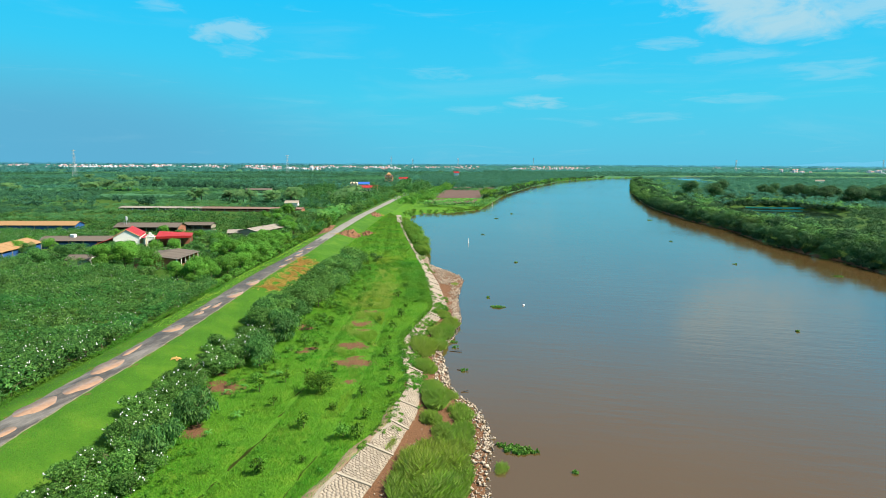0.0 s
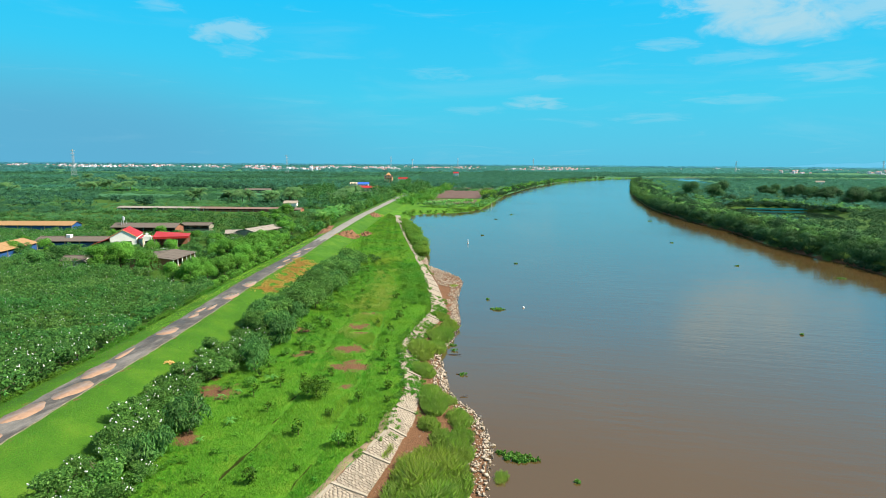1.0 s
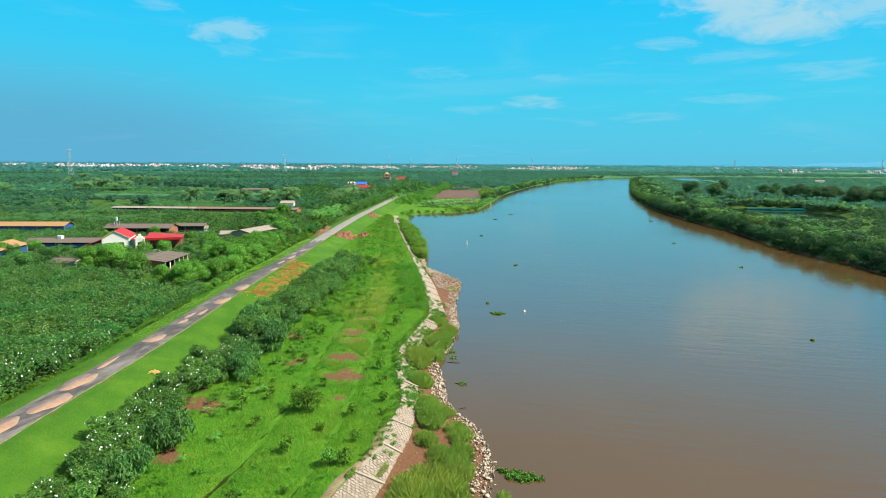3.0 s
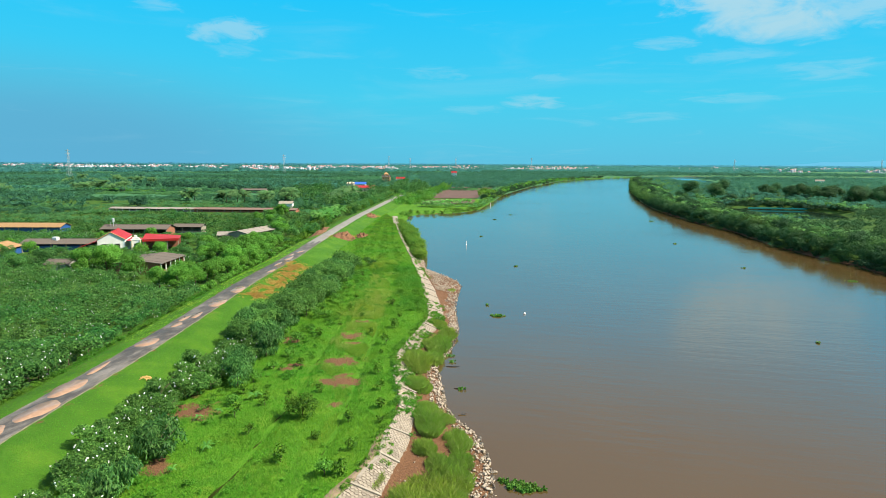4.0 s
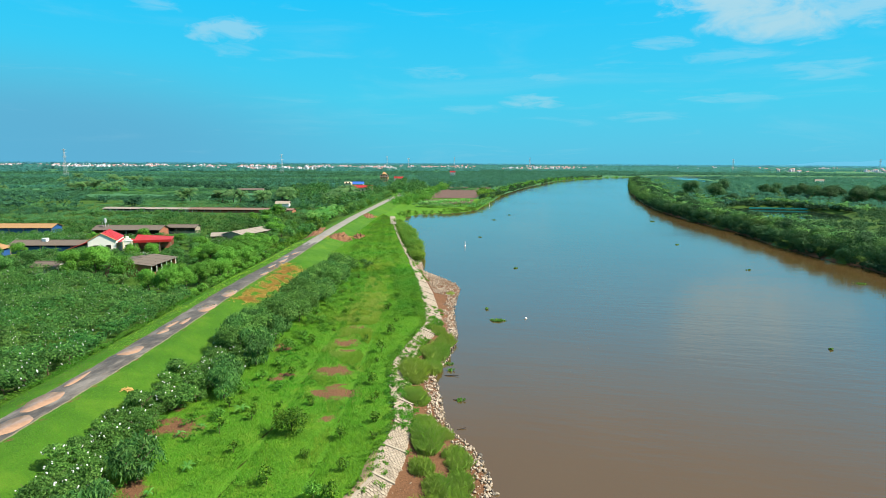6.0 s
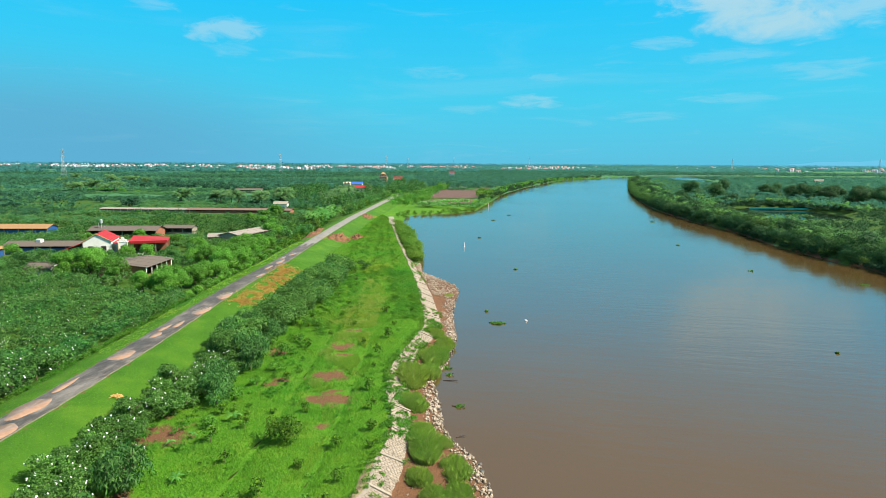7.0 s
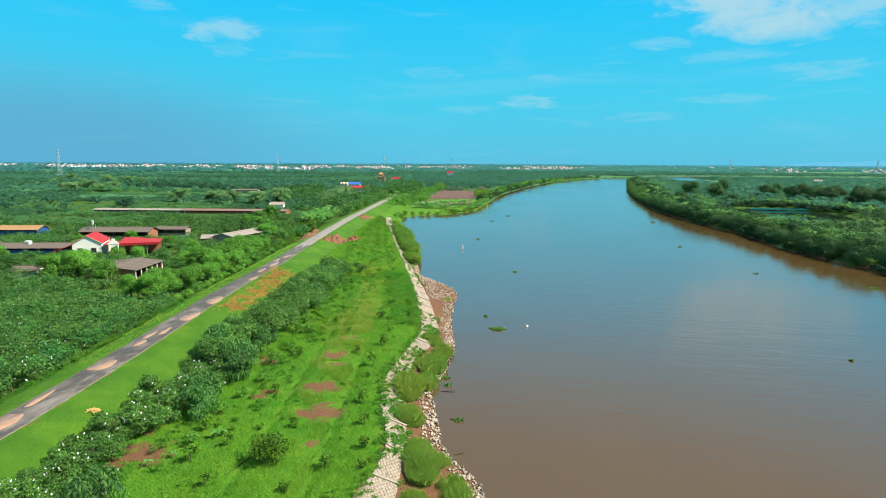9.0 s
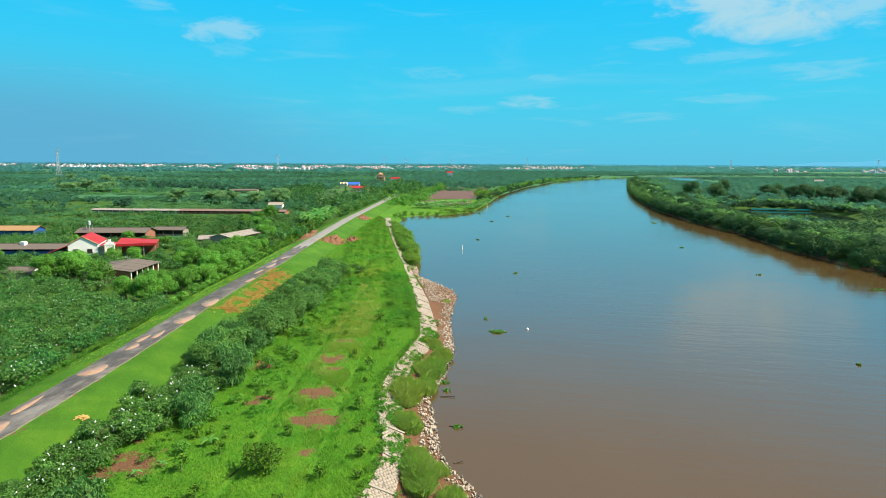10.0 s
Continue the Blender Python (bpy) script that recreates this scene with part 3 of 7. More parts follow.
def height(x, y):
    """The ground's height; also how much of it is mown, lush, mud and orchard soil."""
    x, y = np.asarray(x, float), np.asarray(y, float)
    rx = road_x(y)
    lean = 0.975
    d = (x - rx) * lean
    top, foot, sl, sr = wall_top(y), wall_foot(y), shore_left(y), shore_right(y)
    far = step(260, 330, y)
    bench = BENCH_Z - 0.4 * far + 0.10 * roll(x, y, 4.0)
    foot_z = 0.75 + 0.06 * roll(x, y, 1.5)
    z = np.where(d < 0, PLAIN_Z + 0.08 * roll(x, y, 6.0), bench)
    ramp_r, ramp_l = 1 - step(2.3, 9.5, d), 1 - step(2.3, 12.0, -d)
    z = z + (ROAD_Z - z) * np.where(d >= 0, ramp_r, ramp_l) * step(560, 470, y)
    k = np.clip((x - top) / np.maximum(foot - top, 0.3), 0, 1)
    z = np.where(x > top, bench + (foot_z - bench) * k, z)
    k = np.clip((x - foot) / np.maximum(sl - foot, 0.3), 0, 1)
    z = np.where(x > foot, foot_z * (1 - k) ** 1.0, z)
    z = np.where(x > sl, -0.22 * (x - sl), z)
    z = np.where(x > sl, np.maximum(z, -2.5), z)
    back = np.where(x > sr, FAR_BANK_Z * step(0, 3.5, x - sr) + 0.12 * roll(x, y, 8.0) * step(2, 6, x - sr), -0.5 * (sr - x))
    z = np.where(x > sr - 5, np.maximum(back, -2.5), z)
    for off in (0.0, 6.7):
        rut = np.exp(-((x - rut_x(y) - off) / 0.55) ** 2) * (y < 95) * (x < top - 1)
        z = z - 0.22 * rut
    pond = np.hypot((x - 122) / 32, (y - 380) / 50)
    z = np.where(x > sr, z + (-1.2 - z) * step(1.05, 0.9, pond), z)
    mown = step(10.5, 8.5, np.abs(d)) * (y < 420)
    lush = (x < np.where(y < 165, top - 0.05, sl + 0.2)) * (d > 9.0) * (y < 440)
    mud = ((x > top + 0.05) * (x < sr)) * step(172, 160, y) + np.where((x > sl) & (x < sr - 1.0), 1.0, 0.0)
    for bx, by, br in BARE:
        wob = 1 + 0.4 * roll(x * 1.3 + by, y + bx, 0.7)
        mud = np.maximum(mud, 0.9 - 0.52 * np.hypot((x - bx) / (1.1 * br), (y - by) / (0.85 * br)) ** 1.2 * wob)
    verge = np.exp(-((np.abs(d) - 2.15) / 0.35) ** 2) * (y < 430)
    mud = np.maximum(mud, 0.5 * verge)
    mud = np.maximum(mud, (x > sr - 1.5) * step(2.2, 0.6, x - sr))
    mud = np.clip(mud, 0, 1)
    soil = (d < -7.0) * step(420, 320, y) * (x < sl) + (x > sr - 1) * step(800, 500, y)
    return z, mown, lush * 1.0, mud, soil


def ground_z(x, y):
    return height(x, y)[0]


def spread_lines(lo, hi, stepsize, low_end, high_end, ratio):
    mid = list(np.arange(lo, hi, stepsize))
    s, a = stepsize, mid[-1]
    while a < high_end:
        s *= ratio
        a += s
        mid.append(a)
    s, a = stepsize, mid[0]
    while a > low_end:
        s *= ratio
        a -= s
        mid.insert(0, a)
    return np.array(mid)


def build_ground():
    gx = np.concatenate([spread_lines(-118, 4, 0.85, -4800, 5, 1.14), np.arange(9, 250, 6.0), 250 * 1.14 ** np.arange(1, 24)])
    gy = spread_lines(22, 180, 0.9, -400, 4700, 1.035)
    X, Y = np.meshgrid(gx, gy)
    z, *zones = height(X.ravel(), Y.ravel())
    v = np.stack([X.ravel(), Y.ravel(), z], 1)
    nx, ny = len(gx), len(gy)
    i = (np.arange(ny - 1)[:, None] * nx + np.arange(nx - 1)).ravel()
    f = np.stack([i, i + 1, i + nx + 1, i + nx], 1)
    me = np_mesh("ground", v, f, M["ground"], True)
    for name, values in zip(("mown", "lush", "mud", "soil"), zones):
        me.attributes.new(name, "FLOAT", "POINT").data.foreach_set("value", values.astype(np.float32))
    tagged(new("ground", me), "green river plain with grass, a dyke and muddy shore", "ground", kind="structure")
    w = np_mesh("water", [(-150, -400, 0), (4800, -400, 0), (4800, 1700, 0), (-150, 1700, 0)], [(0, 1, 2, 3)], M["water"])
    tagged(new("water", w), "wide brown muddy river reflecting the blue sky", "river", kind="structure")


def build_road():
    ys = np.concatenate([np.arange(-60, 220, 1.0), np.arange(220, 470, 5.0)])
    c = np.stack([road_x(ys), ys], 1)
    t = unit(np.gradient(c, axis=0))
    nrm = np.stack([t[:, 1], -t[:, 0]], 1)
    wob = 0.05 * np.sin(ys * 0.9) + 0.05 * np.sin(ys * 2.3)
    cols = []
    for off, dz in ((-2.0, -0.02), (-1.78, 0.05), (-0.8, 0.07), (0, 0.085), (0.8, 0.07), (1.78, 0.05), (2.0, -0.02)):
        o = off + np.sign(off) * wob * (abs(off) > 1.5)
        cols.append(np.stack([c[:, 0] + nrm[:, 0] * o, c[:, 1] + nrm[:, 1] * o, np.full(len(ys), ROAD_Z + dz)], 1))
    v = np.stack(cols, 1).reshape(-1, 3)
    i = (np.arange(len(ys) - 1)[:, None] * 7 + np.arange(6)).ravel()
    f = np.stack([i, i + 1, i + 8, i + 7], 1)
    me = np_mesh("road", v, f, M["asphalt"], True)
    me.materials.append(M["pale_road"])
    me.materials.append(M["kerb"])
    at = np.repeat(ys[:-1], 6) + np.tile([0, 2.5, -1.5, 3, -2, 1], len(ys) - 1)
    kerb = np.tile([1, 0, 0, 0, 0, 1], len(ys) - 1)
    me.polygons.foreach_set("material_index", np.where(at > 176, 1, 2 * kerb).astype(np.int32))
    tagged(new("road", me), "narrow worn asphalt road along the dyke crest", "road", kind="structure")


build_ground()
build_road()

# ---- stone revetment, shore rocks, puddles ----
def strip_point(s, k):
    """A point of the revetment: s is y, k runs from the top (0) to the foot (1)."""
    x = wall_top(s) + (wall_foot(s) - wall_top(s)) * k
    return x, s, ground_z(x, s) + 0.07


def build_revetment():
    """Pitched limestone slope: irregular six-sided stones with open joints, the nearest as pieces of their own."""
    base = thing("stone_revetment", -16, 50, 0, "pale stone-pitched river revetment partly overgrown", "revetment", kind="structure")
    inv = base.matrix_world.inverted()
    size, rise = 0.36, 0.33
    V, F, count = [], [], 0

    def corner(a, b):
        """A corner of the honeycomb, shifted by an amount that is the same for all stones that share it."""
        h = np.modf(np.abs(np.sin(a * 12.9898 + b * 78.233) * 43758.5453))[0], np.modf(np.abs(np.sin(a * 39.346 + b * 11.135) * 24634.6345))[0]
        return np.array(((h[0] - 0.5) * 0.95, (h[1] - 0.5) * 0.95))
    for i in range(int(262 / rise)):
        s = 30 + i * rise
        top, foot = float(wall_top(s)), float(wall_foot(s))
        wide = foot - top
        n = max(1, round(wide / size))
        for j in range(-1, n + 1):
            ring = []
            for da, db in ((0, -2), (1, -1), (1, 1), (0, 2), (-1, 1), (-1, -1)):
                a, b = 2 * j + i % 2 + da, 3 * i + db
                sh = corner(a, b)
                ring.append(((a / 2 + 0.25 + 0.5 * sh[0]) * wide / n, 30 + (b / 3 + 0.55 * sh[1]) * rise))
            ring = np.array(ring)
            ring[:, 0] = np.clip(ring[:, 0], 0.02, wide - 0.02)
            c = ring.mean(0)
            if np.ptp(ring[:, 0]) < 0.12 or rng.random() < 0.012:
                continue
            flat = ring - c
            gap = 1 - 0.022 / np.maximum(np.linalg.norm(flat, axis=1, keepdims=True), 0.06)
            x, y, z = strip_point(float(c[1]), float(c[0]) / wide)
            slope = (BENCH_Z - 0.75) / max(wide, 0.5)
            low = np.c_[flat * gap, -slope * flat[:, 0]]
            lift, tilt = rng.uniform(0.0, 0.022), flat @ rng.uniform(-0.05, 0.05, 2)
            high = low * (0.95, 0.95, 0.95) + np.c_[np.zeros((6, 2)), lift + tilt]
            v = np.vstack([low + (0, 0, -0.12), high, [[0, 0, lift + 0.006]]])
            f = [(q, (q + 1) % 6, 6 + (q + 1) % 6, 6 + q) for q in range(6)]
            f3 = [(6 + q, 6 + (q + 1) % 6, 12) for q in range(6)]
            if count < 300 and 42 < c[1] < 66:
                me = bpy.data.meshes.new("stone")
                me.from_pydata(v.tolist(), [], f + f3)
                me.materials.append(M["stone"])
                ob = new("stone", me)
                ob.parent = base
                ob.matrix_local = inv @ Matrix.Translation((x, y, z))
                count += 1
            else:
                tri = [t for q in f for t in ((q[0], q[1], q[2]), (q[0], q[2], q[3]))] + f3
                F.append(np.array(tri) + 13 * len(V))
                V.append(v + (x, y, z))
    ob = part("pitching", np_mesh("pitching", np.vstack(V), np.vstack(F), M["stone"]), None, base)
    ob.matrix_local = inv
    tagged(ob, kind="stuff")
    ys = np.arange(28, 292, 0.5)
    bed = np.stack([np.stack([np.array(strip_point(s, k)) + (0, 0, -0.035 if 0 < k < 1 else -0.3) for k in (-0.02, 0.01, 0.25, 0.5, 0.75, 0.99, 1.02)]) for s in ys]).reshape(-1, 3)
    i = (np.arange(len(ys) - 1)[:, None] * 7 + np.arange(6)).ravel()
    part("bedding", np_mesh("bedding", bed, np.stack([i, i + 1, i + 8, i + 7], 1), M["mortar"]), None, base, "dirty mortar bed").matrix_local = inv
    for y0 in np.arange(31, 285, 5.6):
        bm = bmesh.new()
        a, b = Vector(strip_point(y0, -0.02)), Vector(strip_point(y0 + 0.5, 1.02))
        m = Matrix.Translation((a + b) / 2 + Vector((0, 0, 0.02))) @ (b - a).to_track_quat("X", "Z").to_matrix().to_4x4() @ Matrix.Diagonal(((b - a).length, 0.3, 0.22, 1))
        bmesh.ops.create_cube(bm, size=1, matrix=m)
        bmesh.ops.bevel(bm, geom=bm.edges[:], offset=0.02, segments=1, affect="EDGES")
        part("cross_beam", bm, M["concrete"], base).matrix_local = inv
    ys = np.arange(28, 292, 0.5)
    bm = bmesh.new()
    rows = []
    for s in ys:
        x = float(wall_top(s)) + 0.06 * math.sin(s * 1.7)
        z = float(ground_z(x - 0.3, s)) + 0.05 + 0.05 * math.sin(s * 0.37) - (0.22 if math.sin(s * 0.31) > (0.55 if s < 58 else -0.35) else 0)
        rows.append([bm.verts.new((x + o, s, z + dz)) for o, dz in ((-0.2, -0.3), (-0.18, 0.03), (0.12, 0.02), (0.16, -0.3))])
    for p, q in zip(rows, rows[1:]):
        for j in range(3):
            bm.faces.new((p[j], q[j], q[j + 1], p[j + 1]))
    part("coping", bm, M["concrete"], base, "cracked concrete coping").matrix_local = inv


def rock_shapes(n, detail):
    out = []
    for _ in range(n):
        bm = bmesh.new()
        bmesh.ops.create_icosphere(bm, subdivisions=detail, radius=1)
        v = np.array([p.co[:] for p in bm.verts])
        cut = unit(rng.normal(size=(13, 3)))
        for c in cut:
            d = v @ c
            v = v - np.outer(np.maximum(d - rng.uniform(0.2, 0.5), 0), c)
        v = v * rng.uniform(0.9, 1.7, 3) * (1, 1, 0.75) + rng.normal(size=v.shape) * 0.04
        f = np.array([[p.index for p in g.verts] for g in bm.faces])
        bm.free()
        out.append((v, f))
    return out


def build_rocks():
    shapes = rock_shapes(8, 1)
    pts = []
    for s in np.concatenate([np.arange(24, 110, 0.03), np.arange(110, 170, 0.044)]):
        sl, ft = float(shore_left(s)), float(wall_foot(s))
        spit = 129 < s < 152
        band = min(sl - ft, 9.0 if spit else 2.1 + 0.5 * math.sin(s) if s > 104 else 2.1 + 0.5 * math.sin(s * 0.4) if s > 52 else 3.2)
        m = 2 if spit else int(rng.random() < 0.85) if s > 104 else 1
        for _ in range(m):
            u = rng.random() ** (0.75 if spit else 1.35)
            pts.append((sl + 0.35 - u * band, s + rng.uniform(-0.05, 0.05), 0.085 + 0.3 * rng.random() ** 2.2))
    for s in rng.uniform(36, 110, 260):
        ft = float(wall_foot(s))
        pts.append((ft + rng.uniform(0, 2.2), s, 0.08 + 0.14 * rng.random() ** 2))
    for name, wet, kind, label in (("shore_rocks", False, "riprap", "pale rubble rocks strewn along the waterline"), ("wet_rocks", True, "wet_stone", "dark wet rocks in the shallows")):
        V, F, at = [], [], 0
        for x, y, r in pts:
            if (x > float(shore_left(y)) + 0.22) != wet:
                continue
            v, f = shapes[rng.integers(len(shapes))]
            a = rng.uniform(0, 6.28)
            c, s_ = math.cos(a), math.sin(a)
            w = (v @ np.array([[c, -s_, 0], [s_, c, 0], [0, 0, 1]])) * r + (x, y, max(float(ground_z(x, y)), -0.12) + 0.3 * r)
            V.append(w)
            F.append(f + at)
            at += len(v)
        stuff(name, np.vstack(V), np.vstack(F), M[kind], label, "rocks")
    big = rock_shapes(5, 2)
    meshes = [np_mesh("boulder", v, f, M["riprap"]) for v, f in big]
    for s in np.sort(rng.uniform(40, 72, 46)):
        x = float(shore_left(s)) + rng.uniform(-1.6, 0.5)
        r = rng.uniform(0.2, 0.36)
        ob = new("boulder", meshes[rng.integers(5)])
        ob.matrix_world = pose(x, s, max(float(ground_z(x, s)), -0.1) + 0.25 * r, rng.uniform(-15, 15), rng.uniform(-15, 15), rng.uniform(0, 360)) @ Matrix.Scale(r, 4)
        tagged(ob, "pale grey limestone boulder lying at the waterline", "rock", "boulders at the waterline")


PUDDLES = [(39.8, 0.3, 2.9, 1.06), (45.4, -0.75, 4.9, 2.35), (51.6, 0.35, 5.2, 2.3), (57.4, -0.65, 6.0, 2.1), (63.6, -1.15, 4.8, 0.9), (74.0, -0.45, 3.8, 2.35), 
           (83.1, -0.4, 2.7, 1.34), (86.6, -0.8, 3.7, 1.01), (88.8, 0.45, 3.7, 1.12), (97.2, 0.8, 5.8, 2.13), (108.4, 0.75, 6.2, 2.13), (128.6, 1.1, 5.2, 1.12), 
           (137.7, -0.2, 5.2, 1.23), (145.9, 0.0, 6.7, 1.68), (152.0, -1.0, 4.2, 1.01), (157.7, 0.0, 5.2, 1.57)]


def build_puddles():
    for y, off, length, wide in PUDDLES:
        a = math.atan2(float(road_x(y + 1) - road_x(y - 1)), 2)
        x = float(road_x(y)) + off / math.cos(a)
        n = 40
        th = np.linspace(0, 2 * np.pi, n, endpoint=False)
        ph = rng.uniform(0, 6.28, 3)
        r = 1 + 0.10 * np.sin(2 * th + ph[0]) + 0.07 * np.sin(3 * th + ph[1]) + 0.035 * np.sin(6 * th + ph[2])
        px, py = r * wide * 0.56 * np.cos(th), r * length / 2 * np.sin(th)
        top = np.stack([px, py, np.full(n, 0.012)], 1)
        low = np.stack([px * 1.03, py * 1.03, np.full(n, -0.06)], 1)
        v = np.vstack([top, low, [[0, 0, 0.012]]])
        i = np.arange(n)
        j = (i + 1) % n
        f = np.vstack([np.stack([i, j, np.full(n, 2 * n)], 1), np.stack([n + i, n + j, i], 1), np.stack([n + j, j, i], 1)])
        ob = new("puddle", np_mesh("puddle", v, f, M["puddle"]))
        ob.matrix_world = pose(x, y, ROAD_Z + 0.082, 0, 0, -math.degrees(a))
        tagged(ob, "muddy orange rain puddle lying on the asphalt road", "puddle", "puddles along the road")


def mound(x, y, rx, ry, h, turn, label):
    n = 26
    a, b = np.meshgrid(np.linspace(-1, 1, n), np.linspace(-1, 1, n))
    r = np.hypot(a, b) * (1 + 0.16 * np.sin(3 * np.arctan2(b, a) + x))
    lump = np.array([noise.noise(Vector((p * 3 + x, q * 3 + y, 0))) for p, q in zip(a.ravel(), b.ravel())]).reshape(a.shape)
    lump += 0.5 * np.array([noise.noise(Vector((p * 8 + x, q * 8, 3))) for p, q in zip(a.ravel(), b.ravel())]).reshape(a.shape)
    hz = np.maximum(1 - r ** 2, -0.2) * (0.6 + 1.1 * lump)
    t = radians(turn)
    wx, wy = x + rx * a * math.cos(t) - ry * b * math.sin(t), y + rx * a * math.sin(t) + ry * b * math.cos(t)
    z = ground_z(wx.ravel(), wy.ravel()) + (h * hz).ravel() - 0.05
    i = (np.arange(n - 1)[:, None] * n + np.arange(n - 1)).ravel()
    c = np.array((x, y, float(ground_z(x, y))))
    ob = new("earth_mound", np_mesh("earth_mound", np.stack([wx.ravel(), wy.ravel(), z], 1) - c, np.stack([i, i + 1, i + n + 1, i + n], 1), M["dirt"], True))
    ob.location = c
    return tagged(ob, label, "earth mound", "earth mounds on the dyke slope")


def build_apron():
    """A pale concrete apron at the far end of the revetment."""
    bm = bmesh.new()
    rows = []
    for k in np.linspace(0, 1, 24):
        x, y = -72.2 - 13.2 * k, 251 + 43 * k
        rows.append([bm.verts.new((x + o, y, float(ground_z(x - 1.5, y)) + dz)) for o, dz in ((-1.5, -0.4), (-1.4, 0.22), (1.2, 0.18), (1.5, -1.4))])
    for p, q in zip(rows, rows[1:]):
        for j in range(3):
            bm.faces.new((p[j], p[j + 1], q[j + 1], q[j]))
    me = bpy.data.meshes.new("concrete_apron")
    bm.to_mesh(me)
    bm.free()
    me.materials.append(M["concrete"])
    tagged(new("concrete_apron", me), "pale concrete apron at the cove", "apron", kind="structure")


build_apron()


def build_footpath():
    """A trodden strip of bare tan earth behind the coping."""
    ys = np.arange(24, 58, 0.4)
    cols = []
    for off, dz in ((-1.0, -0.05), (-0.8, 0.07), (-0.2, 0.08), (-0.1, -0.05)):
        x = wall_top(ys) + off + 0.18 * np.sin(ys * 0.8 + off) * (off < -0.5)
        cols.append(np.stack([x, ys, ground_z(x, ys) + dz], 1))
    v = np.stack(cols, 1).reshape(-1, 3)
    i = (np.arange(len(ys) - 1)[:, None] * 4 + np.arange(3)).ravel()
    tagged(new("footpath", np_mesh("footpath", v, np.stack([i, i + 1, i + 5, i + 4], 1), M["tan_path"], True)), "trodden tan footpath above the revetment", "path", kind="structure")


def build_rut(off, y0, y1, wide, label):
    """A worn wheel rut: a narrow broken strip sunk in the grass, the grass's shade put into its colour."""
    ys = np.arange(y0, y1, 0.35)
    w = wide * (0.75 + 0.4 * np.sin(ys * 0.9 + off) + 0.25 * np.sin(ys * 2.3))
    c = rut_x(ys) + off + 0.12 * np.sin(ys * 0.55) + 0.06 * np.sin(ys * 1.9)
    z = ground_z(c, ys)
    v = np.stack([np.stack([c + s * w / 2, ys, np.maximum(ground_z(c + s * w / 2, ys), z) + 0.015], 1) for s in (-1, 1)], 1).reshape(-1, 3)
    i = np.arange(len(ys) - 1) * 2
    tagged(new("wheel_rut", np_mesh("wheel_rut", v, np.stack([i, i + 1, i + 3, i + 2], 1), M["rut"], True)), label, "rut", kind="structure")


build_rut(0.0, 28, 66, 0.42, "dark wheel rut with painted shade of the grass")
build_rut(0.3, 72, 84, 0.3, "short broken wheel rut in the grass")
build_rut(6.7, 34, 92, 0.14, "grassy wheel rut along the bench, drawn as a painted shade line")
build_revetment()
build_footpath()
build_rocks()
build_puddles()
mound(-75.5, 199, 3.8, 8.0, 1.6, 15, "red-brown heap of dug earth on the dyke slope")
mound(-72.0, 206, 2.2, 5.5, 1.3, 15, "smaller red-brown earth heap beside the larger one")
mound(-91.5, 275, 2.6, 8.0, 1.1, 12, "red-brown heap of earth by the far road")
mound(-88.0, 206, 2.4, 15.0, 0.9, 12, "low strip of brown earth beside the road")
mound(-40.5, 85.0, 1.1, 0.8, 0.3, 0, "small heap of orange sand on the grass")

# ---- plants ----
def crown_mesh(name, kind, size, leaves, length, width, **how):
    v, f = leaf_cloud(np.array([[0, 0, size[2] * 0.56]]), np.array([[size[0], size[0], size[2] * 0.55]]), leaves, length, width, **how)
    v[:, 2] = np.maximum(v[:, 2], 0.12)
    return np_mesh(name, v, f, M[kind])


def trunk_mesh(name, size, girth, limbs=4):
    bm = bmesh.new()
    h = size[2]
    rod(bm, (0, 0, -0.2), (0.05 * h, 0.03 * h, h * 0.45), girth, girth * 0.6, 7)
    for i in range(limbs):
        a = 6.28 * i / limbs + rng.uniform(0, 1)
        rod(bm, (0.04 * h, 0.02 * h, h * rng.uniform(0.22, 0.42)), (size[0] * 0.6 * math.cos(a), size[0] * 0.6 * math.sin(a), h * rng.uniform(0.55, 0.8)), girth * 0.5, girth * 0.15, 5)
    me = bpy.data.meshes.new(name)
    bm.to_mesh(me)
    bm.free()
    me.materials.append(M["bark"])
    return me


def plant(name, kind, size, leaves, length, width, label, category, group, girth=0.09, bags=0, **how):
    ob = thing(name, 0, 0, -500, label, category, group)
    part("trunk", trunk_mesh("trunk", size, girth), None, ob)
    part("crown", crown_mesh("crown", kind, size, leaves, length, width, **how), None, ob)
    if bags:
        d = unit(rng.normal(size=(bags, 3)) + (0, 0, 0.3))
        p = np.array((0, 0, size[2] * 0.62)) + d * np.array((size[0], size[0], size[2] * 0.5)) * rng.uniform(0.72, 0.95, (bags, 1))
        bm = bmesh.new()
        for q in p:
            rod(bm, q, q + rng.normal(size=3) * 0.06 - (0, 0, 0.12), 0.04, 0.06, 5)
        tagged(part("fruit_bagging", bm, M["bag"], ob, "white paper fruit bags"), kind="stuff")
    return ob


def set_down(models, places, lo=0.85, hi=1.2, sink=0.05):
    """Copies of the models, one at each place (x, y), turned and scaled by chance; the models themselves take the first places."""
    for i, (x, y) in enumerate(places):
        m = pose(x, y, float(ground_z(x, y)) - sink, 0, 0, rng.uniform(0, 360)) @ Matrix.Scale(rng.uniform(lo, hi), 4)
        if i < len(models):
            models[i].matrix_world = m
        else:
            copy_thing(models[i % len(models)], m)


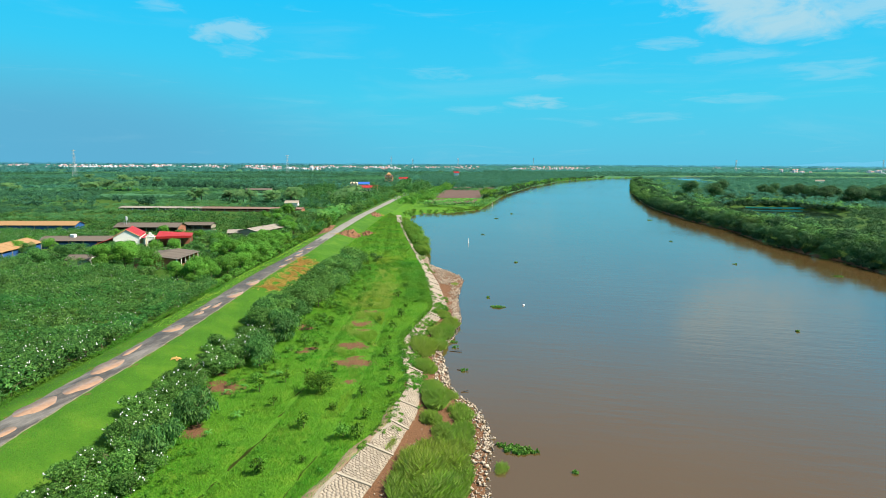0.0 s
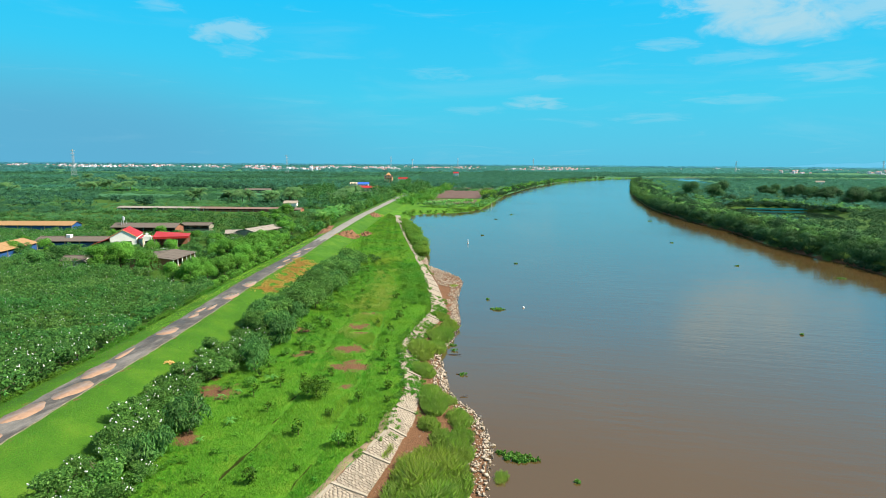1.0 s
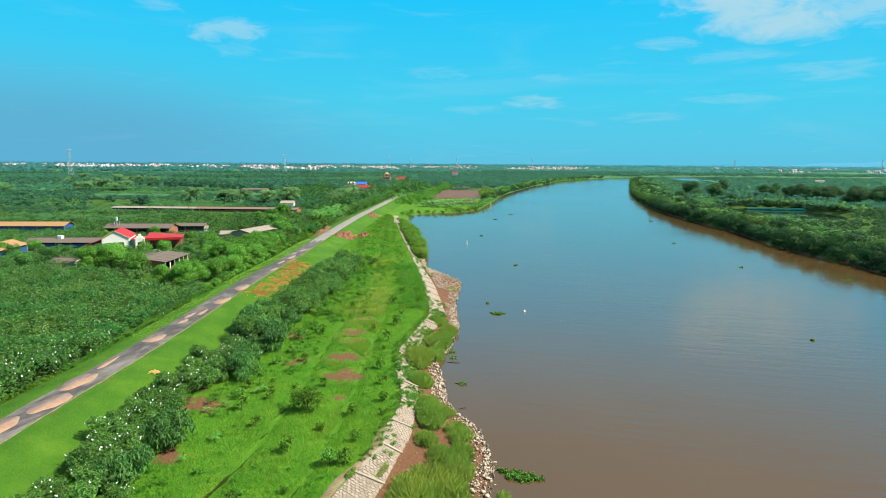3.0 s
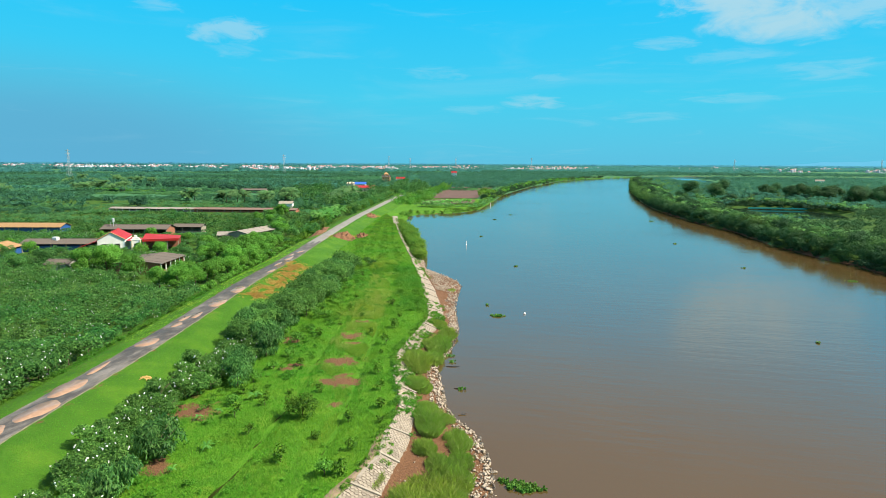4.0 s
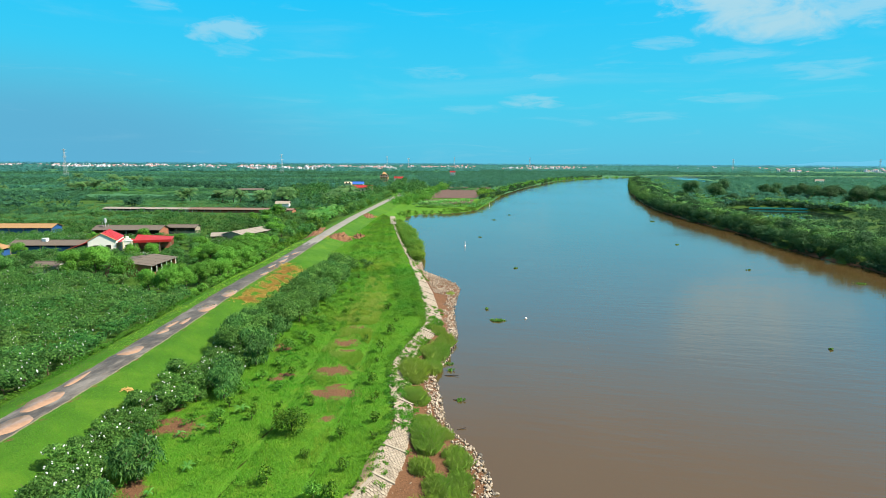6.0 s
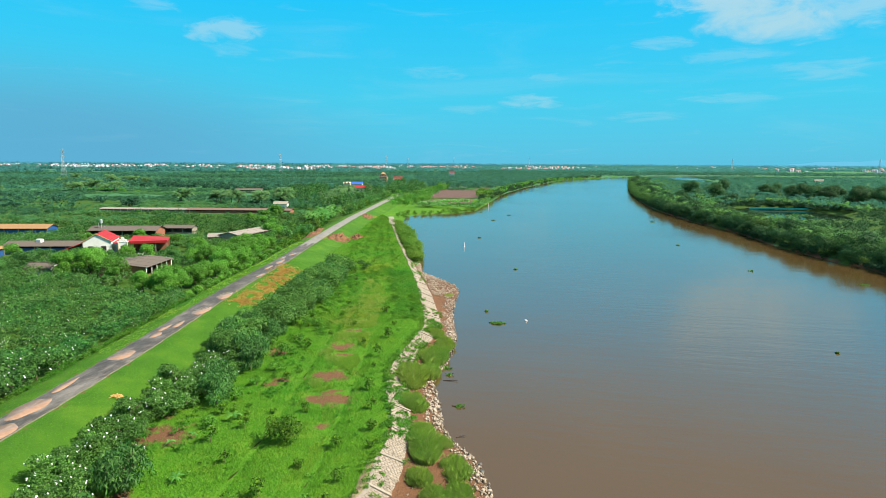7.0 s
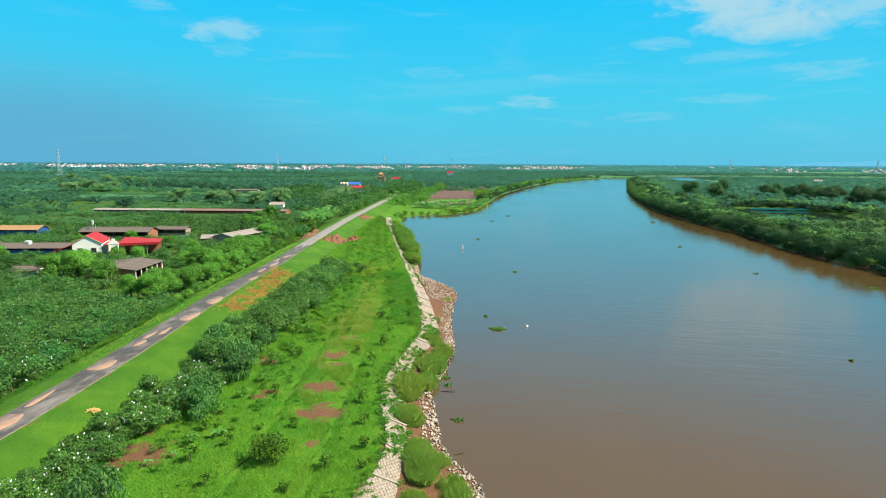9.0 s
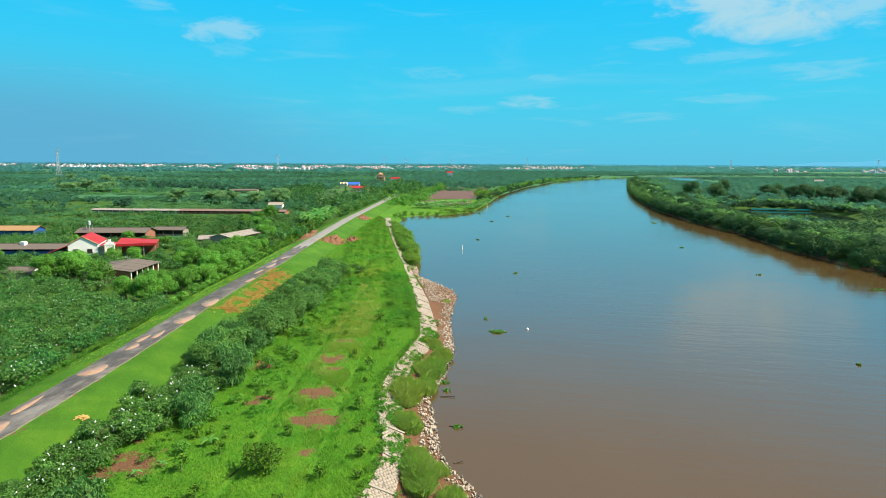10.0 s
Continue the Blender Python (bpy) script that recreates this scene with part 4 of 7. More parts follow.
def row_places(points, count, wide):
    """Places strewn along a line of (x, y) points, wide metres to either side."""
    p = np.array(points, float)
    s = np.r_[0, np.cumsum(np.linalg.norm(np.diff(p, axis=0), axis=1))]
    k = (np.arange(count) + rng.uniform(0.1, 0.9, count)) / count * s[-1]
    return np.stack([np.interp(k, s, p[:, 0]), np.interp(k, s, p[:, 1])], 1) + rng.uniform(-wide, wide, (count, 2))


def belt_places(left, right, lo, hi, count, k0, k1):
    """Places between two lines of (y, x), from fraction k0 to k1 of the way across, evenly but irregularly spaced along y."""
    l, r = np.array(left, float), np.array(right, float)
    y = lo + (np.arange(count) + rng.uniform(0, 1, count)) / count * (hi - lo)
    xl, xr = np.interp(y, l[:, 0], l[:, 1]), np.interp(y, r[:, 0], r[:, 1])
    return np.stack([xl + (xr - xl) * rng.uniform(k0, k1, count), y], 1)


HEDGE_L = [(20, -37.7), (33, -39.8), (40, -41.0), (47, -42.8), (56, -44.5), (66, -46.8), (73, -47.7), (82, -49.5), (92, -51.3), (107, -52.6), (126, -55.6), (146, -59.4)]
HEDGE_R = [(20, -28), (33, -30.5), (44, -33), (49, -38.6), (61, -39.4), (64, -36), (76, -36.6), (84, -39), (93, -40.3), (110, -43), (122, -45.8), (146, -49.6)]


def build_near_hedge():
    guava = [plant("guava_bush", "hedge", (1.55, 1.55, 2.0), 1900, 0.2, 0.1, "low green guava bush with white fruit bags", "bush", "bushes below the dyke", bags=6) for _ in range(5)]
    mango = [plant("mango_tree", "mango", (2.3, 2.3, 3.5), 1900, 0.5, 0.11, "dense dark green mango tree with drooping leaves", "tree", "bushes below the dyke", droop=1.3) for _ in range(5)]
    dense = [plant("fruit_tree", "hedge", (2.5, 2.5, 3.7), 3400, 0.27, 0.14, "rounded dark green fruit tree below the dyke", "tree", "bushes below the dyke", lobes=9, spread=0.5, lobe_size=0.55, inner=0.7, jitter=0.35) for _ in range(4)]
    lush = [plant("leafy_shrub", "longan", (1.0, 1.0, 1.3), 420, 0.22, 0.11, "bright green leafy shrub among the guava bushes", "shrub", "bushes below the dyke", 0.04) for _ in range(3)]
    set_down(guava, np.vstack([belt_places(HEDGE_L, HEDGE_R, 22, 62, 24, 0.13, 0.35), belt_places(HEDGE_L, HEDGE_R, 22, 62, 22, 0.4, 0.65), belt_places(HEDGE_L, HEDGE_R, 22, 58, 18, 0.65, 0.95), [(-38.5, 46.5), (-37.2, 45.0), (-37.0, 51.8), (-36.4, 49.6)],
                               belt_places(HEDGE_L, HEDGE_R, 62, 96, 18, 0.12, 0.3), belt_places(HEDGE_L, HEDGE_R, 62, 92, 16, 0.32, 0.5), belt_places(HEDGE_L, HEDGE_R, 62, 88, 12, 0.5, 0.68)]), 0.8, 1.2)
    set_down(mango, np.vstack([[(-35.0, 48.4), (-37.9, 66), (-34.4, 42.2), (-39.6, 69.6), (-39.7, 76.5), (-42.0, 81.5), (-42.6, 87.5), (-35.9, 40.6), (-43.5, 92.6)],
                               belt_places(HEDGE_L, HEDGE_R, 84, 145, 9, 0.22, 0.36), belt_places(HEDGE_L, HEDGE_R, 88, 146, 9, 0.34, 0.56), belt_places(HEDGE_L, HEDGE_R, 94, 145, 8, 0.56, 0.82)]), 0.75, 1.15)
    set_down(dense, np.vstack([belt_places(HEDGE_L, HEDGE_R, 76, 145, 15, 0.24, 0.4), belt_places(HEDGE_L, HEDGE_R, 80, 146, 15, 0.36, 0.56), belt_places(HEDGE_L, HEDGE_R, 92, 145, 14, 0.58, 0.84)]), 0.75, 1.15)
    set_down(lush, np.vstack([[(-41.5, 57.2), (-39.6, 49.8), (-35.2, 60.6)], belt_places(HEDGE_L, HEDGE_R, 64, 140, 16, 0.86, 1.12)]))


def free_of(p, boxes):
    ok = np.ones(len(p), bool)
    for x0, y0, x1, y1 in boxes:
        ok &= ~((p[:, 0] > x0) & (p[:, 0] < x1) & (p[:, 1] > y0) & (p[:, 1] < y1))
    return ok


GROVES = [(-97, 114, -74, 190)]
YARDS = [(-172, 124, -150, 156), (-168, 152, -104, 178), (-112, 126, -94, 146), (-238, 184, -190, 205), (-172, 188, -142, 206), (-153, 204, -137, 216), (-122, 186, -100, 212), (-256, 284, -142, 308)]


def build_orchard():
    """Guava rows on the plain behind the dyke."""
    a, b = np.meshgrid(np.arange(-330, -40, 3.0), np.arange(-10, 190, 3.1))
    p = np.stack([a.ravel(), b.ravel()], 1) + rng.uniform(-0.7, 0.7, (a.size, 2))
    d = (p[:, 0] - road_x(p[:, 1])) * 0.975
    right_edge = p[:, 0] < -8.7 + road_x(p[:, 1])
    seen = (p[:, 0] > -60 - 1.25 * p[:, 1])
    p = p[right_edge & seen & (d < -8.4) & free_of(p, YARDS) & free_of(p, GROVES)]
    dist = np.hypot(p[:, 0], p[:, 1] + 3)
    order = np.argsort(dist)
    p = p[order]
    close, rest = p[:200], p[200:]
    models = [plant("guava_tree", "guava", (1.95, 1.95, 2.2), 620, 0.32, 0.16, "low bushy guava tree with white fruit bags", "tree", "guava orchard", 0.07, bags=5) for _ in range(5)]
    set_down(models, close, 1.0, 1.28)
    z = ground_z(rest[:, 0], rest[:, 1])
    s = rng.uniform(0.85, 1.2, (len(rest), 1))
    v, f = leaf_cloud(np.c_[rest, z + 1.4 * s[:, 0]], np.c_[2.05 * s, 2.05 * s, 1.2 * s], 200, 0.46, 0.26, tri=True)
    stuff("guava_orchard", v, f, M["guava"], "wide orchard of low dark green guava trees", "orchard")
    n = len(rest) * 2
    k = rng.integers(0, len(rest), n)
    q = np.c_[rest[k], z[k] + 1.4] + unit(rng.normal(size=(n, 3)) + (0, 0, 0.6)) * (1.8, 1.8, 1.2)
    e = np.array([(0.06, 0, 0), (0, 0.06, 0), (-0.06, 0, 0), (0, -0.06, 0), (0, 0, 0.1), (0, 0, -0.1)])
    v = (q[:, None] + e).reshape(-1, 3)
    o = np.array([(0, 1, 4), (1, 2, 4), (2, 3, 4), (3, 0, 4), (1, 0, 5), (2, 1, 5), (3, 2, 5), (0, 3, 5)])
    f = (np.arange(n)[:, None, None] * 6 + o).reshape(-1, 3)
    stuff("fruit_bags", v, f, M["bag"], "white paper bags over guava fruit", "fruit bags")


def scatter(lo, hi, left, right, gap):
    """Places in the wedge of plain between two distances and two bearings (degrees from +y to +x), about gap apart."""
    area = (radians(right - left)) / 2 * (hi ** 2 - lo ** 2)
    n = int(area / gap ** 2)
    r = np.sqrt(rng.uniform(lo ** 2, hi ** 2, n))
    a = np.radians(rng.uniform(left, right, n))
    return np.stack([r * np.sin(a), r * np.cos(a)], 1)


def dry_land(p, road=14, bank=4):
    x, y = p[:, 0], p[:, 1]
    sl, sr = shore_left(y), shore_right(y)
    return ((x < sl - bank) | (x > sr + bank)) & (np.abs(x - road_x(y)) > road)


def crowns(name, p, rad, tall, leaves, size, kind, label, category, **how):
    s = rng.uniform(0.6, 1.35, (len(p), 1))
    z = ground_z(p[:, 0], p[:, 1])
    v, f = leaf_cloud(np.c_[p, z + tall * 0.5 * s[:, 0]], np.c_[rad * s, rad * s, tall * 0.55 * s], leaves, size, size * 0.6, **how)
    return stuff(name, v, f, M[kind], label, category)


def plots(p, size):
    """A value from 0 to 1 for each place, alike within a field and changing from field to field."""
    u = np.floor((p[:, 0] + 0.25 * p[:, 1]) / size + 0.35 * np.sin(p[:, 1] / size)), np.floor((p[:, 1] - 0.2 * p[:, 0]) / (0.55 * size))
    return np.modf(np.abs(np.sin(u[0] * 12.9898 + u[1] * 78.233) * 43758.5453))[0]


def build_plain():
    left = lambda p: p[:, 0] < road_x(p[:, 1]) - 12
    keep_out = YARDS + [(-300, 440, -240, 476), (-215, 505, -180, 545)]
    p = scatter(185, 640, -62, -8, 4.4)
    p = p[dry_land(p, np.where(p[:, 1] > 560, 0, 14)) & (left(p) | (p[:, 1] > 560)) & free_of(p, keep_out)]
    k = plots(p, 70)
    near = np.hypot(p[:, 0], p[:, 1]) < 360
    crowns("orchard", p[(k < 0.7) & near], 2.5, 2.4, 90, 0.7, "guava", "low green orchards behind the farm", "orchard", jitter=0.3, tri=True)
    crowns("crop_plots", p[(k >= 0.7) & near], 2.5, 1.5, 60, 0.75, "mid_leaf", "pale green low plots behind the farm", "plots", jitter=0.3, tri=True)
    p, k = p[~near], k[~near]
    crowns("orchard", p[k < 0.55], 2.9, 2.0, 60, 0.85, "field_leaf", "low dark green orchards across the plain", "orchard", jitter=0.3, tri=True)
    crowns("crop_plots", p[(k >= 0.55) & (k < 0.9)], 2.9, 1.3, 50, 0.85, "mid_leaf", "pale green low plots across the plain", "plots", jitter=0.3, tri=True)
    p = scatter(620, 1600, -64, -8, 10.0)
    p = p[dry_land(p, 0)]
    k = plots(p, 130)
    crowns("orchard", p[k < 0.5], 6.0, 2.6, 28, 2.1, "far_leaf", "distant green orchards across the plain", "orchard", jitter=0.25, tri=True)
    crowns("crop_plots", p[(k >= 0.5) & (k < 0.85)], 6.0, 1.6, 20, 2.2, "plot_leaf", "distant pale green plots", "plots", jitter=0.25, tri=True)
    # tree lines that cross the plain
    rows = []
    for _ in range(46):
        r, a = rng.uniform(420, 1700), np.radians(rng.uniform(-60, -10))
        c = np.array((r * np.sin(a), r * np.cos(a)))
        w = rng.uniform(40, 170)
        d = np.array((np.cos(0.2 + rng.normal() * 0.15), np.sin(0.2)))
        rows.append(row_places([c - d * w, c + d * w], int(w / 2.2), 5))
    p = np.vstack(rows)
    p = p[dry_land(p, np.where(p[:, 1] > 600, 3, 24)) & (left(p) | (p[:, 1] > 600)) & free_of(p, YARDS)]
    crowns("tree_rows", p, 4.0, 5.0, 64, 1.4, "wood_leaf", "dark tree rows between the orchards", "trees", jitter=0.3, tri=True)
    # far woods and skyline carry their haze in the leaf colour
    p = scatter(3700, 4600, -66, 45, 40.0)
    crowns("skyline_woods", p[dry_land(p, 5, 5)], 24, 11.5, 34, 7.5, "haze_woods", "woods along the horizon, tinted blue for haze", "woodland", jitter=0.25, tri=True)
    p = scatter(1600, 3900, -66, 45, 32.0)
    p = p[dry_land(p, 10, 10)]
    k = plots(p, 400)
    crowns("woodland", p[k < 0.75], 18, 6.0, 36, 6.0, "woodland", "distant green tree belts, tinted blue for haze", "woodland", jitter=0.25, tri=True)


def palm_mesh(height, fronds, length):
    """Fronds of a palm: arching ribs with separate hanging leaflets."""
    V = []
    for i in range(fronds):
        a = 6.283 * i / fronds + rng.uniform(-0.2, 0.2)
        rise = rng.uniform(0.3, 2.0)
        k = np.linspace(0.06, 1, 13)
        out = np.stack([np.cos(a) * k, np.sin(a) * k, rise * k - (0.45 + 0.55 * rise) * k ** 2.3], 1) * length + (0, 0, height)
        side = np.array((-np.sin(a), np.cos(a), 0)) * 0.24 * length
        for q in range(12):
            w = math.sin(3.14 * min(1, (q + 1.5) / 13.5)) + 0.12
            p0, p1 = out[q], out[q] + (out[q + 1] - out[q]) * 0.62
            tip = (out[q + 1] - out[q]) * 0.9 + np.array((0, 0, -0.09 * length * w))
            for sgn in (1, -1):
                V += [p0, p1, p1 + sgn * side * w + tip, p0 + sgn * side * w + tip]
    V = np.array(V)
    return V, np.arange(len(V)).reshape(-1, 4)


def palm(label):
    ob = thing("palm_tree", 0, 0, -500, label, "palm tree", "palms on the plain")
    h = rng.uniform(3.4, 5.2)
    bm = bmesh.new()
    for q in range(6):
        rod(bm, (0.06 * q * q * 0.3, 0, h * q / 6 - 0.1), (0.06 * (q + 1) ** 2 * 0.3, 0, h * (q + 1) / 6), 0.2 - 0.012 * q, 0.19 - 0.012 * q, 7)
    part("trunk", bm, M["bark"], ob)
    v, f = palm_mesh(h, 22, 5.0)
    part("crown", np_mesh("crown", v + (0.65, 0, 0), f, M["palm"]), None, ob)
    return ob


def banana_plants(p, tall, name="banana_grove", label="bright green banana plants with broad arching leaves", kind="banana"):
    V, F = [], []
    for x, y in p:
        z = float(ground_z(x, y))
        h = tall * rng.uniform(0.7, 1.2)
        for i in range(8):
            a = rng.uniform(0, 6.283)
            rise, L = rng.uniform(0.3, 1.5), h * rng.uniform(0.5, 0.75)
            k = np.linspace(0, 1, 5)
            o = np.stack([np.cos(a) * k, np.sin(a) * k, rise * k - (0.5 + 0.45 * rise) * k ** 2], 1) * L + (x, y, z + h * 0.5)
            side = np.array((-np.sin(a), np.cos(a), 0)) * L * 0.15
            w = np.array([0.25, 0.9, 1.0, 0.8, 0.05])[:, None]
            l, r = o + side * w - (0, 0, 0.05), o - side * w - (0, 0, 0.05)
            base = len(V) * 15
            V.append(np.vstack([l, o, r]))
            for q in range(4):
                F += [(base + q, base + q + 1, base + 6 + q, base + 5 + q), (base + 5 + q, base + 6 + q, base + 11 + q, base + 10 + q)]
    return stuff(name, np.vstack(V), np.array(F), M[kind], label, "banana plants")


def build_groves():
    """Fruit trees round the farm and along the foot of the dyke."""
    longan = [plant("longan_tree", "longan", (3.1, 3.1, 4.8), 6000, 0.27, 0.15, "rounded bright green longan tree by the farm", "tree", "fruit trees round the farm", 0.16, lobes=13, spread=0.6, lobe_size=0.4, inner=0.62, jitter=0.4, tri=True) for _ in range(5)]
    deep = [plant("longan_tree", "mango", (3.3, 3.3, 5.0), 5000, 0.3, 0.16, "tall dark green fruit tree by the farm", "tree", "fruit trees round the farm", 0.18, lobes=13, spread=0.6, lobe_size=0.4, inner=0.62, jitter=0.4, tri=True) for _ in range(3)]
    edge = [plant("clipped_bush", "longan", (1.5, 1.5, 2.0), 700, 0.28, 0.16, "small round yellow-green bush beside the dyke road", "bush", "bushes along the road edge", 0.06, lobes=9, spread=0.5, jitter=0.3) for _ in range(3)]
    row = np.array([(-81.4, 116), (-81.2, 125), (-82.0, 134), (-83.4, 143), (-85.6, 152), (-89, 161), (-91, 170), (-93.5, 180)], float)
    places = [(x - 4.6 * c + rng.uniform(-0.8, 0.8), y + 4.5 * s + rng.uniform(-0.8, 0.8)) for c in range(3) for x, y in row for s in (0, 1)]
    low = [q for q in places if q[0] < -85.2 and 117 < q[1] < 146 and q[0] > -97]
    places = [q for q in places if not (q[0] < -85.2 and 117 < q[1] < 148)]
    places = [q for q in places if q[1] > 126 or q[0] > -89]
    set_down(longan, [q for q in places if q[1] < 152], 0.95, 1.2)
    for i, (x, y) in enumerate(q for q in places if q[1] >= 152):
        copy_thing(longan[i % 5], pose(x, y, float(ground_z(x, y)) - 0.05, 0, 0, rng.uniform(0, 360)) @ Matrix.Scale(rng.uniform(0.7, 0.9), 4))
    set_down(edge, row_places([(-73.6, 111), (-75.4, 123), (-77.6, 132), (-79.6, 142), (-82.2, 155), (-84.8, 168), (-87.2, 180)], 28, 0.6), 0.7, 1.15)
    for i, (x, y) in enumerate(low + [(x + 2.2, y + 2.2) for x, y in low]):
        copy_thing(edge[i % 3], pose(x, y, float(ground_z(x, y)) - 0.05, 0, 0, rng.uniform(0, 360)) @ Matrix.Scale(rng.uniform(0.9, 1.3), 4))
    domes = [(-132.1, 122.2), (-131.5, 130.0), (-140.5, 144.6), (-113.5, 131.5), (-121.5, 141), (-117.0, 127.6), (-120.1, 135.0), (-116.7, 135.8), (-123.3, 148.8), (-103.8, 128.0), (-126, 142.5), (-156, 142)]
    for i, (x, y) in enumerate(domes):
        s = 1.2 if x > -106 else rng.uniform(0.75, 0.9) if y > 137 else rng.uniform(1.1, 1.3)
        copy_thing(deep[i % 3] if x < -119 else longan[i % 5], pose(x, y, float(ground_z(x, y)) - 0.05, 0, 0, rng.uniform(0, 360)) @ Matrix.Scale(s, 4))
    yard = [(-110, 154), (-116, 155), (-105, 151), (-122, 154), (-107, 163), (-112, 172), (-105, 173), (-101, 180), (-118, 180), (-160, 143), (-168, 148), (-153, 147), (-146, 149), (-175, 160), (-172, 168),
            (-100, 158), (-98, 165), (-99, 152), (-115, 164), (-126, 182), (-135, 184), (-143, 186), (-152, 184), (-160, 182)]
    set_down(deep, yard[::2], 0.7, 0.95)
    for i, (x, y) in enumerate(yard[1::2]):
        copy_thing(longan[i % 5], pose(x, y, float(ground_z(x, y)) - 0.05, 0, 0, rng.uniform(0, 360)) @ Matrix.Scale(rng.uniform(0.7, 0.95), 4))
    back = row_places([(-100, 196), (-107, 222), (-124, 250), (-131, 276), (-136, 300)], 28, 5.0)
    for i, (x, y) in enumerate(back):
        copy_thing((deep + longan)[i % 5], pose(x - (2 if y < 232 else 11), y, float(ground_z(x - 11, y)), 0, 0, rng.uniform(0, 360)) @ Matrix.Scale(rng.uniform(0.8, 1.2), 4))
    far = np.vstack([row_places([(-124, 440), (-132, 480), (-146, 530)], 34, 7), row_places([(-134, 318), (-140, 360), (-150, 410), (-162, 460), (-178, 520)], 60, 11), row_places([(-180, 395), (-200, 440), (-215, 500), (-230, 560)], 70, 20)])
    dyke = np.vstack([row_places([(-128, 440), (-145, 500), (-172, 600), (-200, 720)], 60, 4), row_places([(-112, 440), (-128, 520), (-155, 620)], 40, 7), row_places([(-150, 470), (-165, 540)], 20, 6)])
    far = np.vstack([far, dyke])
    far = far[~((np.abs(far[:, 0] + 0.375 * far[:, 1]) < 17) & (far[:, 1] > 420) & (far[:, 1] < 560))]
    crowns("tree_belt", far, 3.6, 7.5, 150, 1.0, "mango", "dark green trees along the dyke", "trees", inner=0.4)
    banana_plants(row_places([(-105.5, 244), (-109, 257), (-112, 270), (-116, 290)], 80, 3.2), 6.8, kind="bright_banana")
    y = rng.uniform(202, 445, 150)
    x = road_x(y) - 6.5 - 9.0 * rng.random(150) ** 1.4
    p = np.stack([x, y], 1)[(y > 296) | (y < 232)]
    y = rng.uniform(176, 236, 70)
    crowns("verge_shrubs", np.stack([road_x(y) - rng.uniform(6.5, 13, 70), y], 1), 1.4, 1.9, 130, 0.42, "wild", "low shrubs on the dyke slope by the sheds", "shrubs", lobes=6, jitter=0.35, tri=True)
    q = rng.random(len(p))
    crowns("dyke_trees", p[q < 0.5], 3.0, 5.6, 260, 0.62, "mango", "dark green trees beside the far dyke road", "trees", lobes=9, jitter=0.35, tri=True)
    crowns("dyke_trees", p[q >= 0.5], 2.6, 4.4, 240, 0.56, "wild", "green fruit trees beside the far dyke road", "trees", lobes=9, jitter=0.35, tri=True)
    crowns("copse", np.vstack([row_places([(-434, 555), (-385, 548), (-341, 540), (-318, 527)], 46, 9), row_places([(-300, 500), (-270, 505), (-240, 520)], 26, 9), row_places([(-262, 318), (-250, 322)], 5, 3)]), 4.2, 6.5, 120, 1.2, "wood_leaf", "dark clumps of trees between the orchards", "trees", jitter=0.35, tri=True)
    crowns("bright_plot", row_places([(-440, 500), (-384, 472), (-357, 480)], 60, 10), 3.4, 1.6, 60, 0.9, "longan", "bright green plot between palms", "plots", jitter=0.3, tri=True)
    palms = [palm("feathery palm tree above the low orchards") for _ in range(4)]
    q = np.vstack([row_places([(-258, 364), (-236, 366), (-206, 360), (-184, 356)], 16, 6), row_places([(-432, 452), (-405, 461), (-386, 467)], 12, 6), row_places([(-196, 390), (-180, 372)], 8, 6), row_places([(-590, 610), (-540, 632), (-480, 640)], 16, 14), row_places([(-500, 430), (-480, 440)], 5, 6),
                   row_places([(-150, 352), (-168, 440), (-190, 500)], 14, 8)])
    set_down(palms, q, 0.75, 1.2)
    copy_thing(palms[0], pose(-152.5, 202, float(ground_z(-152.5, 202)), 0, 0, 40) @ Matrix.Scale(0.5, 4))


